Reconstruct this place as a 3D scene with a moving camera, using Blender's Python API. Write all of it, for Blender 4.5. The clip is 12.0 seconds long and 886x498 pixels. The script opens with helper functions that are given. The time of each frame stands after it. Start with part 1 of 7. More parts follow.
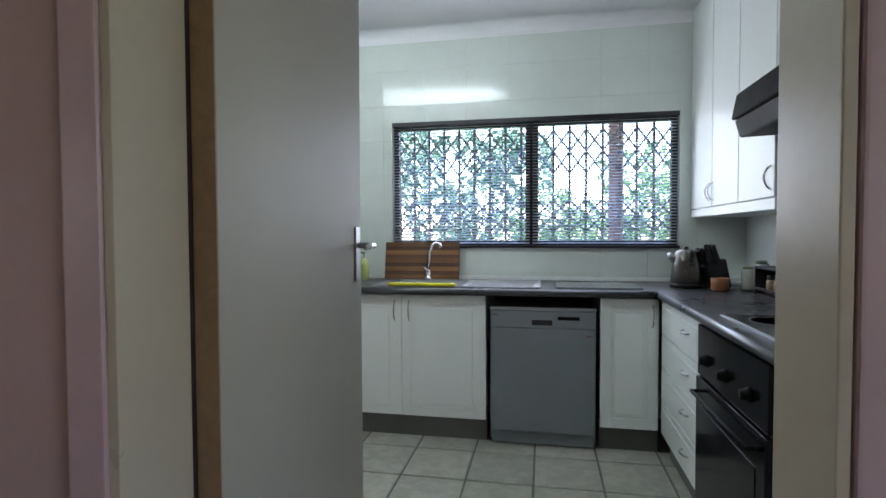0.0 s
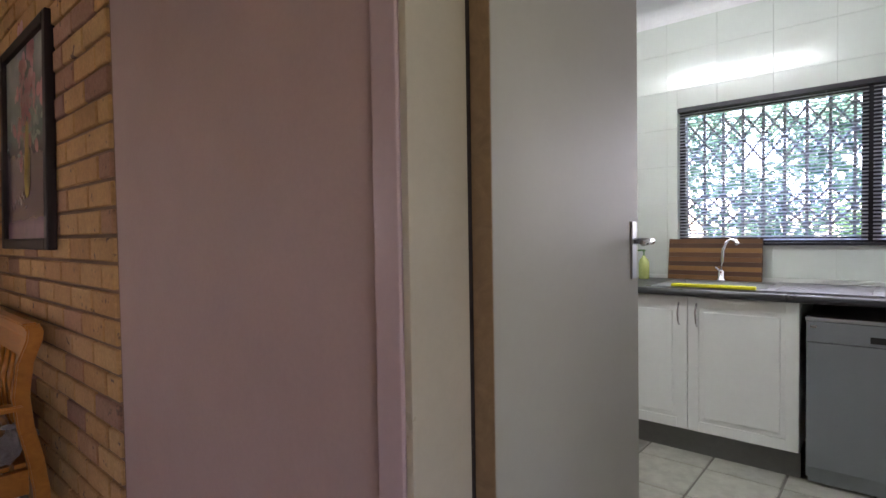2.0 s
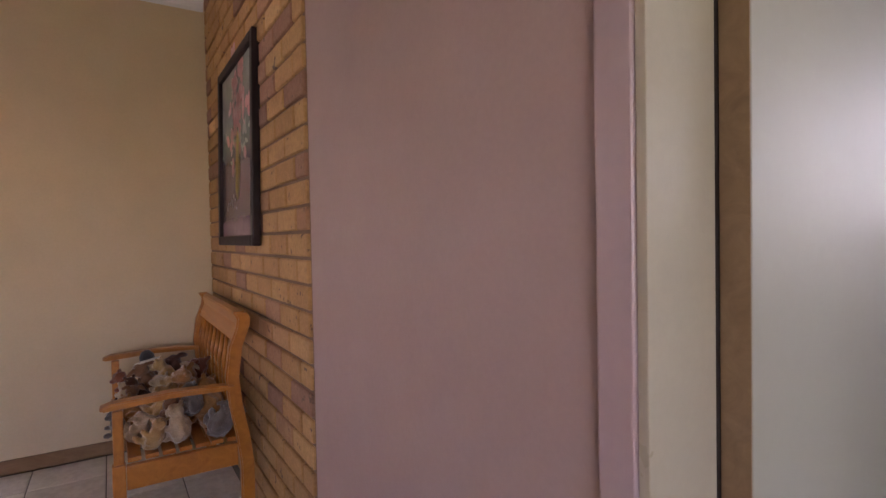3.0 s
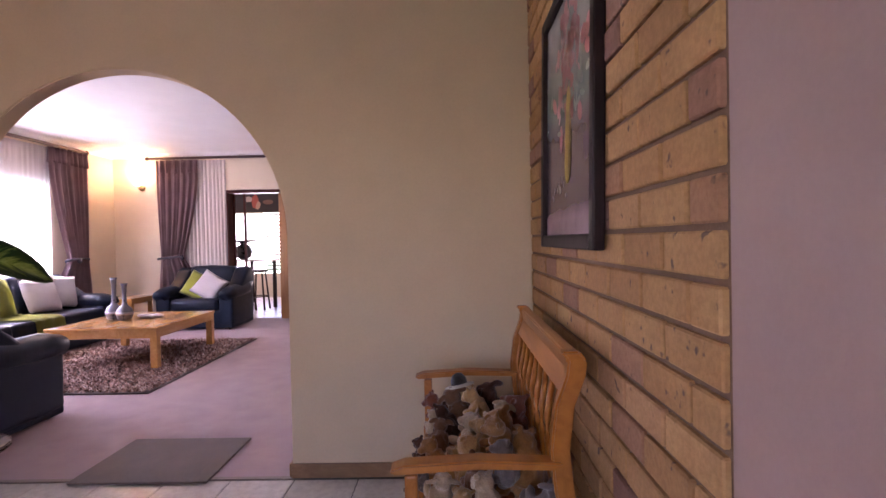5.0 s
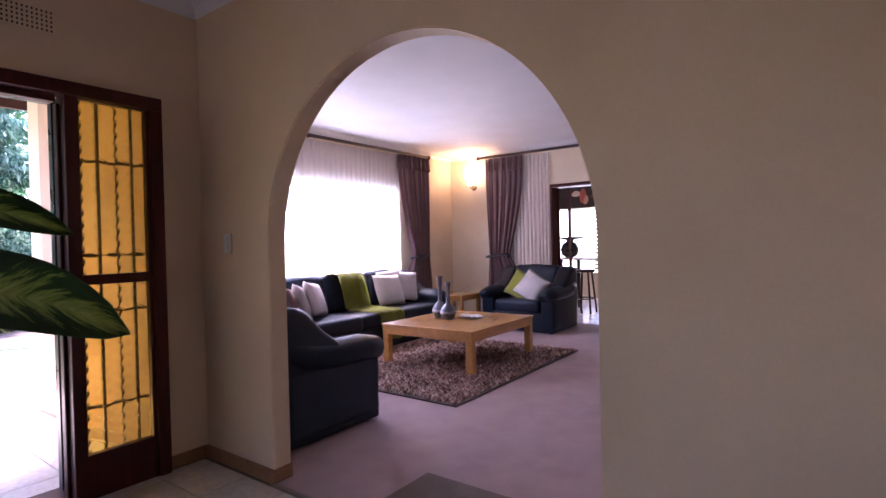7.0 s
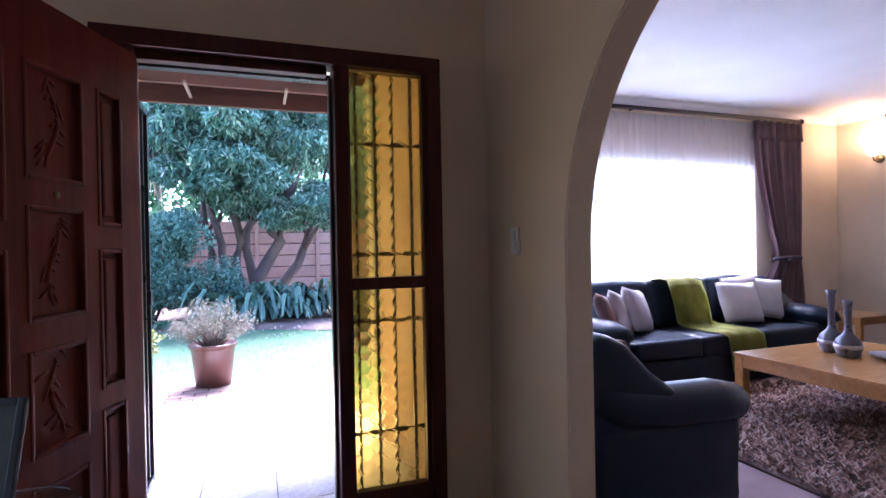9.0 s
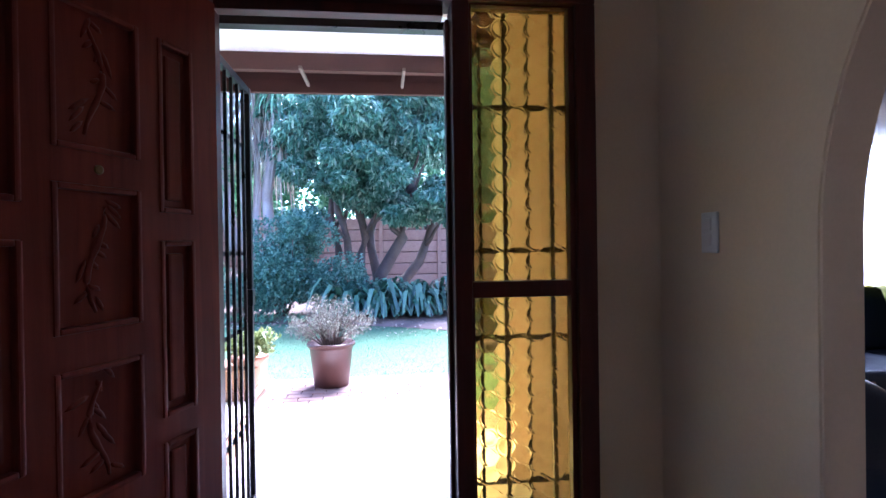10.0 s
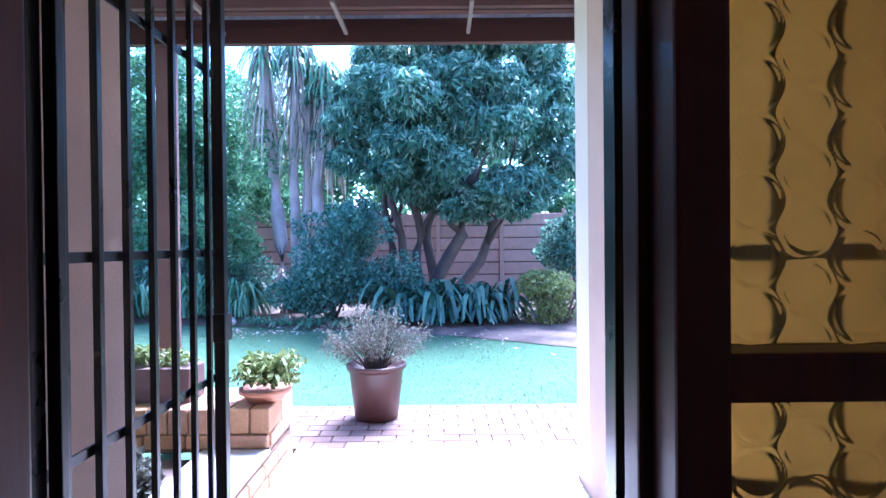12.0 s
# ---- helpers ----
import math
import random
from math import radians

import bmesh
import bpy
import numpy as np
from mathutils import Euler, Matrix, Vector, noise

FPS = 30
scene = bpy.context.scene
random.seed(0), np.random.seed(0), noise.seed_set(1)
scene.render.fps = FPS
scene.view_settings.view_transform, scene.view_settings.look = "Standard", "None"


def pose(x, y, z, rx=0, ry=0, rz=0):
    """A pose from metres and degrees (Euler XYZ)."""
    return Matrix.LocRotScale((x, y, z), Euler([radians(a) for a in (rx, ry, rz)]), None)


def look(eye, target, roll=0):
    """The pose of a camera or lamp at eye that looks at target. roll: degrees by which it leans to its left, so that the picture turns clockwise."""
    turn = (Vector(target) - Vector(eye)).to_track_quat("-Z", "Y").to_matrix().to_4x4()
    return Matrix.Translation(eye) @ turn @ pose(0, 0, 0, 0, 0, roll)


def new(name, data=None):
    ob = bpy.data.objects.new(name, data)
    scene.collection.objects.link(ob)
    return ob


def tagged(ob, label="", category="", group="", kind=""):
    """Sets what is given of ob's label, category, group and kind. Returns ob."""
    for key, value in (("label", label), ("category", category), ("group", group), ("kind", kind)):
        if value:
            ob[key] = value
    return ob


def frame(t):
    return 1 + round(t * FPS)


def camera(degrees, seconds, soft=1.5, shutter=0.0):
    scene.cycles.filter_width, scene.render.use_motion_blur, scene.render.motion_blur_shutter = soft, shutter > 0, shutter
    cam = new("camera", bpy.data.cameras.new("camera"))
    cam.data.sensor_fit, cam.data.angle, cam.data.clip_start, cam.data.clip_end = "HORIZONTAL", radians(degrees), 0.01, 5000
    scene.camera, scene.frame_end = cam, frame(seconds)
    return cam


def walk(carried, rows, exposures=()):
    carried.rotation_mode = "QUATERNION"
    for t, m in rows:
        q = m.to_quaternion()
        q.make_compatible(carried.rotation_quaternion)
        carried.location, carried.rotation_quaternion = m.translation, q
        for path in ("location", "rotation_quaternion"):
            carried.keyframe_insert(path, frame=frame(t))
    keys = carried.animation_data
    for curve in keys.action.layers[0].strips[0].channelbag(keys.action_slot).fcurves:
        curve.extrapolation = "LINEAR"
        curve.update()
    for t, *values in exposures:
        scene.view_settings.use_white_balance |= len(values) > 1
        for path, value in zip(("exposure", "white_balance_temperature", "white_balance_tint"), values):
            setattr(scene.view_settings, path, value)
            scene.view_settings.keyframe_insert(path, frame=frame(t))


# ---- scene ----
cam = camera(80.5, 12.0)
# seconds, eye x y z, yaw to the left of +y, pitch, lean
PATH = [
    (0.0, -0.021, 0.019, 1.236, 10.89, -1.81, -0.24),
    (0.5, -0.006, 0.032, 1.232, 17.92, -1.83, -0.41),
    (1.0, 0.014, 0.024, 1.228, 25.05, -1.77, -0.52),
    (1.5, 0.007, 0.030, 1.225, 32.94, -1.80, -0.77),
    (2.0, -0.014, 0.038, 1.228, 40.70, -1.68, -0.93),
    (2.5, -0.040, 0.040, 1.227, 49.15, -1.48, -1.02),
    (3.0, -0.165, 0.058, 1.216, 57.54, -1.41, -1.10),
    (5.0, -1.021, 0.187, 1.226, 91.07, -0.96, -1.21),
    (5.5, -1.291, 0.141, 1.244, 99.24, -0.99, -1.36),
    (6.0, -1.514, 0.079, 1.259, 107.63, -0.93, -1.33),
    (6.5, -1.789, 0.023, 1.268, 116.84, -0.78, -1.31),
    (7.0, -2.048, -0.061, 1.258, 126.41, -0.65, -1.35),
    (9.0, -2.710, -0.864, 1.268, 160.46, -0.32, -1.09),
    (9.5, -2.774, -1.146, 1.276, 167.66, -0.41, -1.03),
    (10.0, -2.804, -1.425, 1.256, 173.67, -0.35, -0.81),
    (10.5, -2.835, -1.703, 1.256, 177.63, -0.41, -0.72),
    (11.0, -2.816, -1.985, 1.253, 179.25, -0.41, -0.52),
    (11.5, -2.795, -2.250, 1.253, 179.64, -0.45, -0.51),
    (12.0, -2.789, -2.535, 1.252, 179.88, -0.49, -0.55),
]
EXPOSURES = [(0.0, 3.15, 6450, 20), (1.5, 3.3, 6900, 25), (2.5, 3.8, 7200, 35), (3.5, 4.15, 7100, 40), (5.0, 4.2, 6350, 44), (6.0, 3.9, 6200, 45), (7.0, 3.55, 5950, 42), (9.0, 3.4, 5200, 30), (10.0, 3.25, 4900, 26), (11.0, 3.0, 4650, 24), (12.0, 2.7, 4500, 22)]


def aim(x, y, z, yaw, pitch, lean):
    return pose(x, y, z, 0, 0, yaw) @ pose(0, 0, 0, 90 + pitch) @ pose(0, 0, 0, 0, 0, lean)


walk(cam, [(t, aim(*row)) for t, *row in PATH], EXPOSURES)

# ---- world, sun and large lights ----
world = bpy.data.worlds.new("sky")
scene.world = world
world.use_nodes = True
wn = world.node_tree
sky = wn.nodes.new("ShaderNodeTexSky")
sky.sky_type, sky.sun_disc = "NISHITA", False
sky.sun_elevation, sky.sun_rotation = radians(60), radians(200)
sky.air_density, sky.dust_density = 1.0, 0.8
wn.links.new(sky.outputs[0], wn.nodes["Background"].inputs[0])
wn.nodes["Background"].inputs[1].default_value = 0.15

sun = new("sun", bpy.data.lights.new("sun", "SUN"))
sun.data.energy, sun.data.angle, sun.data.color = 5.0, radians(24), (1.0, 0.96, 0.9)
sun.matrix_world = look((0, 0, 20), (3.5, 9.7, 2.0))


def area_lamp(name, eye, target, w, h, power, colour):
    ob = new(name, bpy.data.lights.new(name, "AREA"))
    ob.data.shape, ob.data.size, ob.data.size_y = "RECTANGLE", w, h
    ob.data.energy, ob.data.color = power, colour
    ob.matrix_world = look(eye, target)
    return ob


area_lamp("living_window_daylight", (-6.25, -5.34, 1.48), (-6.25, 0, 1.3), 3.4, 1.2, 4.2, (0.72, 0.78, 1.0))
area_lamp("kitchen_window_daylight", (-0.12, 3.60, 1.58), (-0.12, 0, 1.3), 1.8, 0.8, 1.6, (0.85, 0.92, 1.0))
area_lamp("sunroom_window_daylight", (-12.94, -4.1, 1.25), (-9, -3.6, 1.2), 2.4, 1.3, 3.6, (0.95, 0.95, 1.0))
# added fill lamp that brightens the hall from its unseen end
area_lamp("hall_end_fill_lamp", (2.62, -1.2, 1.5), (-3.7, -1.0, 1.5), 1.5, 1.2, 0.68, (1.0, 0.93, 0.82))

# ---- materials ----
def node_material(name, rough=0.6, metal=0.0):
    m = bpy.data.materials.new(name)
    m.use_nodes = True
    b = m.node_tree.nodes["Principled BSDF"]
    b.inputs["Roughness"].default_value, b.inputs["Metallic"].default_value = rough, metal
    return m, m.node_tree, b


def coords(nt, scale=(1, 1, 1), turn=(0, 0, 0)):
    tc, mp = nt.nodes.new("ShaderNodeTexCoord"), nt.nodes.new("ShaderNodeMapping")
    mp.inputs["Scale"].default_value, mp.inputs["Rotation"].default_value = scale, turn
    nt.links.new(tc.outputs["Object"], mp.inputs[0])
    return mp.outputs[0]


def noise_node(nt, vec, scale, detail=4.0, rough=0.55, distort=0.0):
    n = nt.nodes.new("ShaderNodeTexNoise")
    n.inputs["Scale"].default_value, n.inputs["Detail"].default_value = scale, detail
    n.inputs["Roughness"].default_value, n.inputs["Distortion"].default_value = rough, distort
    nt.links.new(vec, n.inputs["Vector"])
    return n.outputs[0]


def ramp(nt, fac, stops):
    r = nt.nodes.new("ShaderNodeValToRGB")
    e = r.color_ramp.elements
    while len(e) < len(stops):
        e.new(0.5)
    for s, (p, c) in zip(e, stops):
        s.position, s.color = p, (*c, 1)
    nt.links.new(fac, r.inputs[0])
    return r.outputs[0]


def mix(nt, a, b, fac, mode="MIX"):
    n = nt.nodes.new("ShaderNodeMix")
    n.data_type, n.blend_type = "RGBA", mode
    for sock, v in ((n.inputs[0], fac), (n.inputs[6], a), (n.inputs[7], b)):
        if isinstance(v, (int, float)):
            sock.default_value = v
        elif isinstance(v, tuple):
            sock.default_value = (*v, 1)
        else:
            nt.links.new(v, sock)
    return n.outputs[2]


def bump(nt, b, height, strength=0.2, dist=0.01):
    n = nt.nodes.new("ShaderNodeBump")
    n.inputs["Strength"].default_value, n.inputs["Distance"].default_value = strength, dist
    nt.links.new(height, n.inputs["Height"])
    nt.links.new(n.outputs[0], b.inputs["Normal"])


def tint(c, k):
    return tuple(min(1.0, v * k) for v in c)


def plain(name, colour, rough=0.6, metal=0.0, grain=60.0, vary=0.12, relief=0.08, spread=0.12, coat=0.0):
    """Paint, plastic, metal, leather: two scales of variation in colour, gloss and relief."""
    m, nt, b = node_material(name, rough, metal)
    v = coords(nt)
    big, fine = noise_node(nt, v, 2.3, 3), noise_node(nt, v, grain, 3)
    c = ramp(nt, big, [(0.3, tint(colour, 1 - vary)), (0.7, tint(colour, 1 + vary * 0.6))])
    c = mix(nt, c, ramp(nt, fine, [(0.35, (0.82, 0.82, 0.82)), (0.65, (1, 1, 1))]), min(1.0, vary * 3), "MULTIPLY")
    nt.links.new(c, b.inputs["Base Color"])
    r = nt.nodes.new("ShaderNodeMapRange")
    r.inputs[3].default_value, r.inputs[4].default_value = max(0.02, rough - spread), min(1, rough + spread)
    nt.links.new(noise_node(nt, v, 7.0, 4), r.inputs[0])
    nt.links.new(r.outputs[0], b.inputs["Roughness"])
    b.inputs["Coat Weight"].default_value = coat
    if relief:
        bump(nt, b, fine, relief, 0.004)
    return m


def pieces(name, stops, rough=0.8, grain=40.0, relief=0.4, spots=None, hue=0.5):
    """Bricks, tiles, pavers, boards: each piece its own tone, with pits and dirt."""
    m, nt, b = node_material(name, rough)
    info = nt.nodes.new("ShaderNodeObjectInfo")
    v = coords(nt)
    add = nt.nodes.new("ShaderNodeVectorMath")
    add.operation = "MULTIPLY_ADD"
    comb = nt.nodes.new("ShaderNodeCombineXYZ")
    for k in range(3):
        nt.links.new(info.outputs["Random"], comb.inputs[k])
    nt.links.new(comb.outputs[0], add.inputs[0])
    add.inputs[1].default_value = (37, 53, 71)
    nt.links.new(v, add.inputs[2])
    vv = add.outputs[0]
    c = ramp(nt, info.outputs["Random"], stops)
    big, fine = noise_node(nt, vv, 7.0, 5, 0.65), noise_node(nt, vv, grain, 5, 0.6)
    c = mix(nt, c, ramp(nt, big, [(0.3, (0.72, 0.68, 0.66)), (0.65, (1.06, 1.04, 1.0))]), hue, "MULTIPLY")
    c = mix(nt, c, ramp(nt, fine, [(0.4, (0.75, 0.72, 0.7)), (0.6, (1.05, 1.05, 1.05))]), 0.5, "MULTIPLY")
    if spots:
        c = mix(nt, c, spots, ramp(nt, noise_node(nt, vv, 26.0, 2), [(0.66, (0, 0, 0)), (0.72, (1, 1, 1))]))
    nt.links.new(c, b.inputs["Base Color"])
    bump(nt, b, fine, relief, 0.004)
    return m


def timber(name, dark, light, rough=0.45, scale=9.0, along=(0.08, 1, 1), coat=0.0, relief=0.12):
    """Wood with the grain running along the axis whose scale is small."""
    m, nt, b = node_material(name, rough)
    v = coords(nt, along)
    w = noise_node(nt, v, scale * 2.2, 6, 0.62, 1.2)
    c = ramp(nt, w, [(0.25, dark), (0.5, tuple((a + q) / 2 for a, q in zip(dark, light))), (0.75, light)])
    c = mix(nt, c, ramp(nt, noise_node(nt, coords(nt), 3.0, 3), [(0.3, (0.8, 0.8, 0.8)), (0.7, (1.05, 1.05, 1.05))]), 0.6, "MULTIPLY")
    nt.links.new(c, b.inputs["Base Color"])
    b.inputs["Coat Weight"].default_value = coat
    bump(nt, b, w, relief, 0.003)
    return m


def cloth(name, colour, dark=None, weave=380.0, rough=0.9, relief=0.4, sheen=0.2):
    m, nt, b = node_material(name, rough)
    v = coords(nt)
    fine, big = noise_node(nt, v, weave, 2), noise_node(nt, v, 5.0, 4)
    c = ramp(nt, big, [(0.3, dark or tint(colour, 0.78)), (0.7, colour)])
    c = mix(nt, c, ramp(nt, fine, [(0.3, (0.7, 0.7, 0.7)), (0.7, (1.1, 1.1, 1.1))]), 0.7, "MULTIPLY")
    nt.links.new(c, b.inputs["Base Color"])
    b.inputs["Sheen Weight"].default_value = sheen
    bump(nt, b, fine, relief, 0.003)
    return m


def foliage(name, stops, rough=0.45, through_=0.25):
    """Leaves: tone differs from leaf to leaf; some light passes through."""
    m, nt, b = node_material(name, rough)
    geo = nt.nodes.new("ShaderNodeNewGeometry")
    c = ramp(nt, geo.outputs["Random Per Island"], stops)
    nt.links.new(c, b.inputs["Base Color"])
    t = nt.nodes.new("ShaderNodeBsdfTranslucent")
    nt.links.new(c, t.inputs[0])
    s = nt.nodes.new("ShaderNodeMixShader")
    s.inputs[0].default_value = through_
    nt.links.new(b.outputs[0], s.inputs[1])
    nt.links.new(t.outputs[0], s.inputs[2])
    nt.links.new(s.outputs[0], nt.nodes["Material Output"].inputs[0])
    return m


def glow(name, colour, strength):
    m, nt, b = node_material(name, 0.4)
    b.inputs["Base Color"].default_value = (*colour, 1)
    b.inputs["Emission Color"].default_value = (*colour, 1)
    b.inputs["Emission Strength"].default_value = strength
    return m


def glassy(name, colour=(1, 1, 1), rough=0.02, ior=1.45):
    m, nt, b = node_material(name, rough)
    b.inputs["Base Color"].default_value = (*colour, 1)
    b.inputs["Transmission Weight"].default_value, b.inputs["IOR"].default_value = 1.0, ior
    return m


def sheer_cloth(name, colour, clear):
    m, nt, b = node_material(name, 0.9)
    b.inputs["Base Color"].default_value = (*colour, 1)
    t, p, s, a = (nt.nodes.new(k) for k in ("ShaderNodeBsdfTranslucent", "ShaderNodeBsdfTransparent", "ShaderNodeMixShader", "ShaderNodeMixShader"))
    t.inputs[0].default_value = (*colour, 1)
    s.inputs[0].default_value, a.inputs[0].default_value = 0.6, clear
    nt.links.new(b.outputs[0], s.inputs[1]), nt.links.new(t.outputs[0], s.inputs[2])
    nt.links.new(s.outputs[0], a.inputs[1]), nt.links.new(p.outputs[0], a.inputs[2])
    nt.links.new(a.outputs[0], nt.nodes["Material Output"].inputs[0])
    return m


PLASTER = plain("cream_wall_paint", (0.70, 0.545, 0.355), 0.6, 0, 90, 0.06, 0.12)
# pink cast of the light on this wall is put into its colour
PINK_CAST = plain("wall_paint_with_pink_light", (0.45, 0.32, 0.295), 0.55, 0, 90, 0.06, 0.12)
LIVING = plain("living_room_paint", (0.74, 0.63, 0.47), 0.65, 0, 90, 0.05, 0.1)
CEILING = plain("ceiling_paint", (0.8, 0.8, 0.82), 0.8, 0, 70, 0.04, 0.05)
STUCCO = plain("exterior_plaster", (0.53, 0.365, 0.27), 0.85, 0, 120, 0.12, 0.4)
CREAM_GLOSS = plain("cream_gloss_paint", (0.49, 0.43, 0.325), 0.32, 0, 60, 0.06, 0.06)
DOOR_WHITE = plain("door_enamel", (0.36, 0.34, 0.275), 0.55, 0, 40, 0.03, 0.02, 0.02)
LILAC_FACE = plain("lilac_pink_gloss_paint", (0.50, 0.37, 0.37), 0.34, 0, 60, 0.06, 0.06)
# near-black that puts shade into gaps, the recess and vent holes
GAP_SHADE = plain("gap_shade", (0.03, 0.02, 0.018), 0.8)
KTILE = plain("white_wall_tile", (0.64, 0.69, 0.65), 0.16, 0, 30, 0.03, 0.02, 0.05)
GROUT = plain("pale_grout", (0.62, 0.67, 0.63), 0.8)
BRICK = pieces("face_brick", [(0.0, (0.45, 0.25, 0.105)), (0.3, (0.52, 0.30, 0.125)), (0.7, (0.57, 0.345, 0.15)), (0.86, (0.42, 0.225, 0.13)), (1.0, (0.31, 0.17, 0.13))], 0.85, 70, 0.5, (0.16, 0.1, 0.07))
MORTAR = plain("dark_mortar", (0.25, 0.155, 0.10), 0.95, 0, 150, 0.2, 0.5)
HALL_TILE = pieces("cream_floor_tile", [(0, (0.62, 0.58, 0.52)), (1, (0.70, 0.66, 0.60))], 0.3, 25, 0.06, None, 0.3)
KFLOOR_TILE = pieces("grey_green_floor_tile", [(0, (0.36, 0.37, 0.32)), (1, (0.48, 0.49, 0.43))], 0.35, 18, 0.15)
FLOOR_GROUT = plain("floor_grout", (0.2, 0.19, 0.17), 0.9, 0, 120, 0.2)
CARPET = cloth("dusty_pink_carpet", (0.50, 0.355, 0.35), (0.42, 0.29, 0.29), 260, 0.95, 0.6)
MEMBRANE = plain("white_cabinet_foil", (0.80, 0.84, 0.82), 0.35, 0, 40, 0.03, 0.02)
PLINTH = plain("grey_plinth", (0.15, 0.16, 0.15), 0.6, 0, 50, 0.15)
WORKTOP = plain("dark_grey_laminate", (0.055, 0.06, 0.066), 0.3, 0, 260, 0.45, 0.02)
STEEL = plain("brushed_steel", (0.42, 0.44, 0.46), 0.35, 0.85, 200, 0.05, 0.03)
SILVER = plain("silver_grey_enamel", (0.25, 0.28, 0.305), 0.4, 0.3, 120, 0.04, 0.02)
CHROME = plain("chrome", (0.7, 0.7, 0.72), 0.12, 1.0, 20, 0.02, 0)
BLACK_GLOSS = plain("black_enamel", (0.006, 0.006, 0.007), 0.15, 0, 20, 0.1, 0)
BLACK_GLOSS.node_tree.nodes["Principled BSDF"].inputs["Specular IOR Level"].default_value = 0.22
OVEN_TRIM = plain("matt_black_trim", (0.004, 0.004, 0.004), 0.6, 0, 60, 0.1, 0)
OVEN_TRIM.node_tree.nodes["Principled BSDF"].inputs["Specular IOR Level"].default_value = 0.15
BLACK_PLASTIC = plain("black_plastic", (0.012, 0.012, 0.013), 0.45, 0, 60, 0.1, 0.05)
MAHOGANY = timber("mahogany_door_wood", (0.115, 0.019, 0.011), (0.21, 0.039, 0.022), 0.45, 9, (1, 1, 0.06), 0.05)
FRAMEWOOD = timber("mahogany_frame_wood", (0.05, 0.011, 0.008), (0.095, 0.02, 0.013), 0.4, 9, (1, 1, 0.08), 0.05)
# lining colour, darker and less glossy than the frame wood
FRAMEDARK = plain("dark_matt_lining", (0.014, 0.007, 0.006), 0.6, 0, 50, 0.2, 0.05)
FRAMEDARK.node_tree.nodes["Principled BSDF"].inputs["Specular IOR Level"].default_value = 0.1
SKIRT = timber("skirting_wood", (0.22, 0.11, 0.045), (0.36, 0.2, 0.09), 0.45, 9, (0.3, 0.3, 1))
PINE = timber("honey_pine", (0.36, 0.115, 0.014), (0.56, 0.21, 0.03), 0.35, 8, (0.12, 1, 1), 0.2)
OAK = timber("honey_oak_table", (0.44, 0.21, 0.06), (0.62, 0.33, 0.11), 0.25, 8, (0.12, 1, 1), 0.3)
IRON = plain("black_painted_iron", (0.013, 0.012, 0.014), 0.3, 0.2, 60, 0.2, 0.05)
LEATHER = plain("navy_leather", (0.008, 0.016, 0.033), 0.4, 0, 160, 0.2, 0.25)
LEATHER.node_tree.nodes["Principled BSDF"].inputs["Specular IOR Level"].default_value = 0.28
for m in (MAHOGANY, FRAMEWOOD):
    m.node_tree.nodes["Principled BSDF"].inputs["Specular IOR Level"].default_value = 0.2

# ---- builders ----
def part(name, bm, material, parent=None, label="", smooth=False):
    me = bpy.data.meshes.new(name)
    bm.normal_update()
    bm.to_mesh(me)
    bm.free()
    if smooth:
        for p in me.polygons:
            p.use_smooth = True
    me.materials.append(material)
    ob = new(name, me)
    ob.parent = parent
    if label:
        ob["label"] = label
    return ob


def thing(name, label, category, m=None, group=""):
    ob = new(name)
    ob.empty_display_size = 0.1
    if m is not None:
        ob.matrix_world = m
    return tagged(ob, label, category, group)


def structure(ob, label="", category=""):
    return tagged(ob, label, category, kind="structure")


def box(bm, lo, hi, bevel=0.0, segs=2, m=None):
    c = [(a + b) / 2 for a, b in zip(lo, hi)]
    s = [abs(b - a) for a, b in zip(lo, hi)]
    r = bmesh.ops.create_cube(bm, size=1.0)["verts"]
    bmesh.ops.transform(bm, matrix=Matrix.LocRotScale(c, None, s), verts=r)
    if bevel:
        es = list({e for v in r for e in v.link_edges})
        r = [g for g in bmesh.ops.bevel(bm, geom=es, offset=bevel, segments=segs, affect="EDGES", profile=0.6)["verts"]] + [v for v in r if v.is_valid]
        r = list(set(r))
    if m is not None:
        bmesh.ops.transform(bm, matrix=m, verts=[v for v in r if v.is_valid])
    return r


def boxes(*spans, bevel=0.0, segs=2):
    bm = bmesh.new()
    for lo, hi in spans:
        box(bm, lo, hi, bevel, segs)
    return bm


def slab(lo, hi, bevel=0.0, segs=2):
    return boxes((lo, hi), bevel=bevel, segs=segs)


def rod(bm, a, b, r, r2=None, n=10, caps=True):
    a, b = Vector(a), Vector(b)
    d = b - a
    q = d.to_track_quat("Z", "Y").to_matrix().to_4x4()
    bmesh.ops.create_cone(bm, cap_ends=caps, segments=n, radius1=r, radius2=r if r2 is None else r2, depth=d.length,
                          matrix=Matrix.Translation((a + b) / 2) @ q)
    return bm


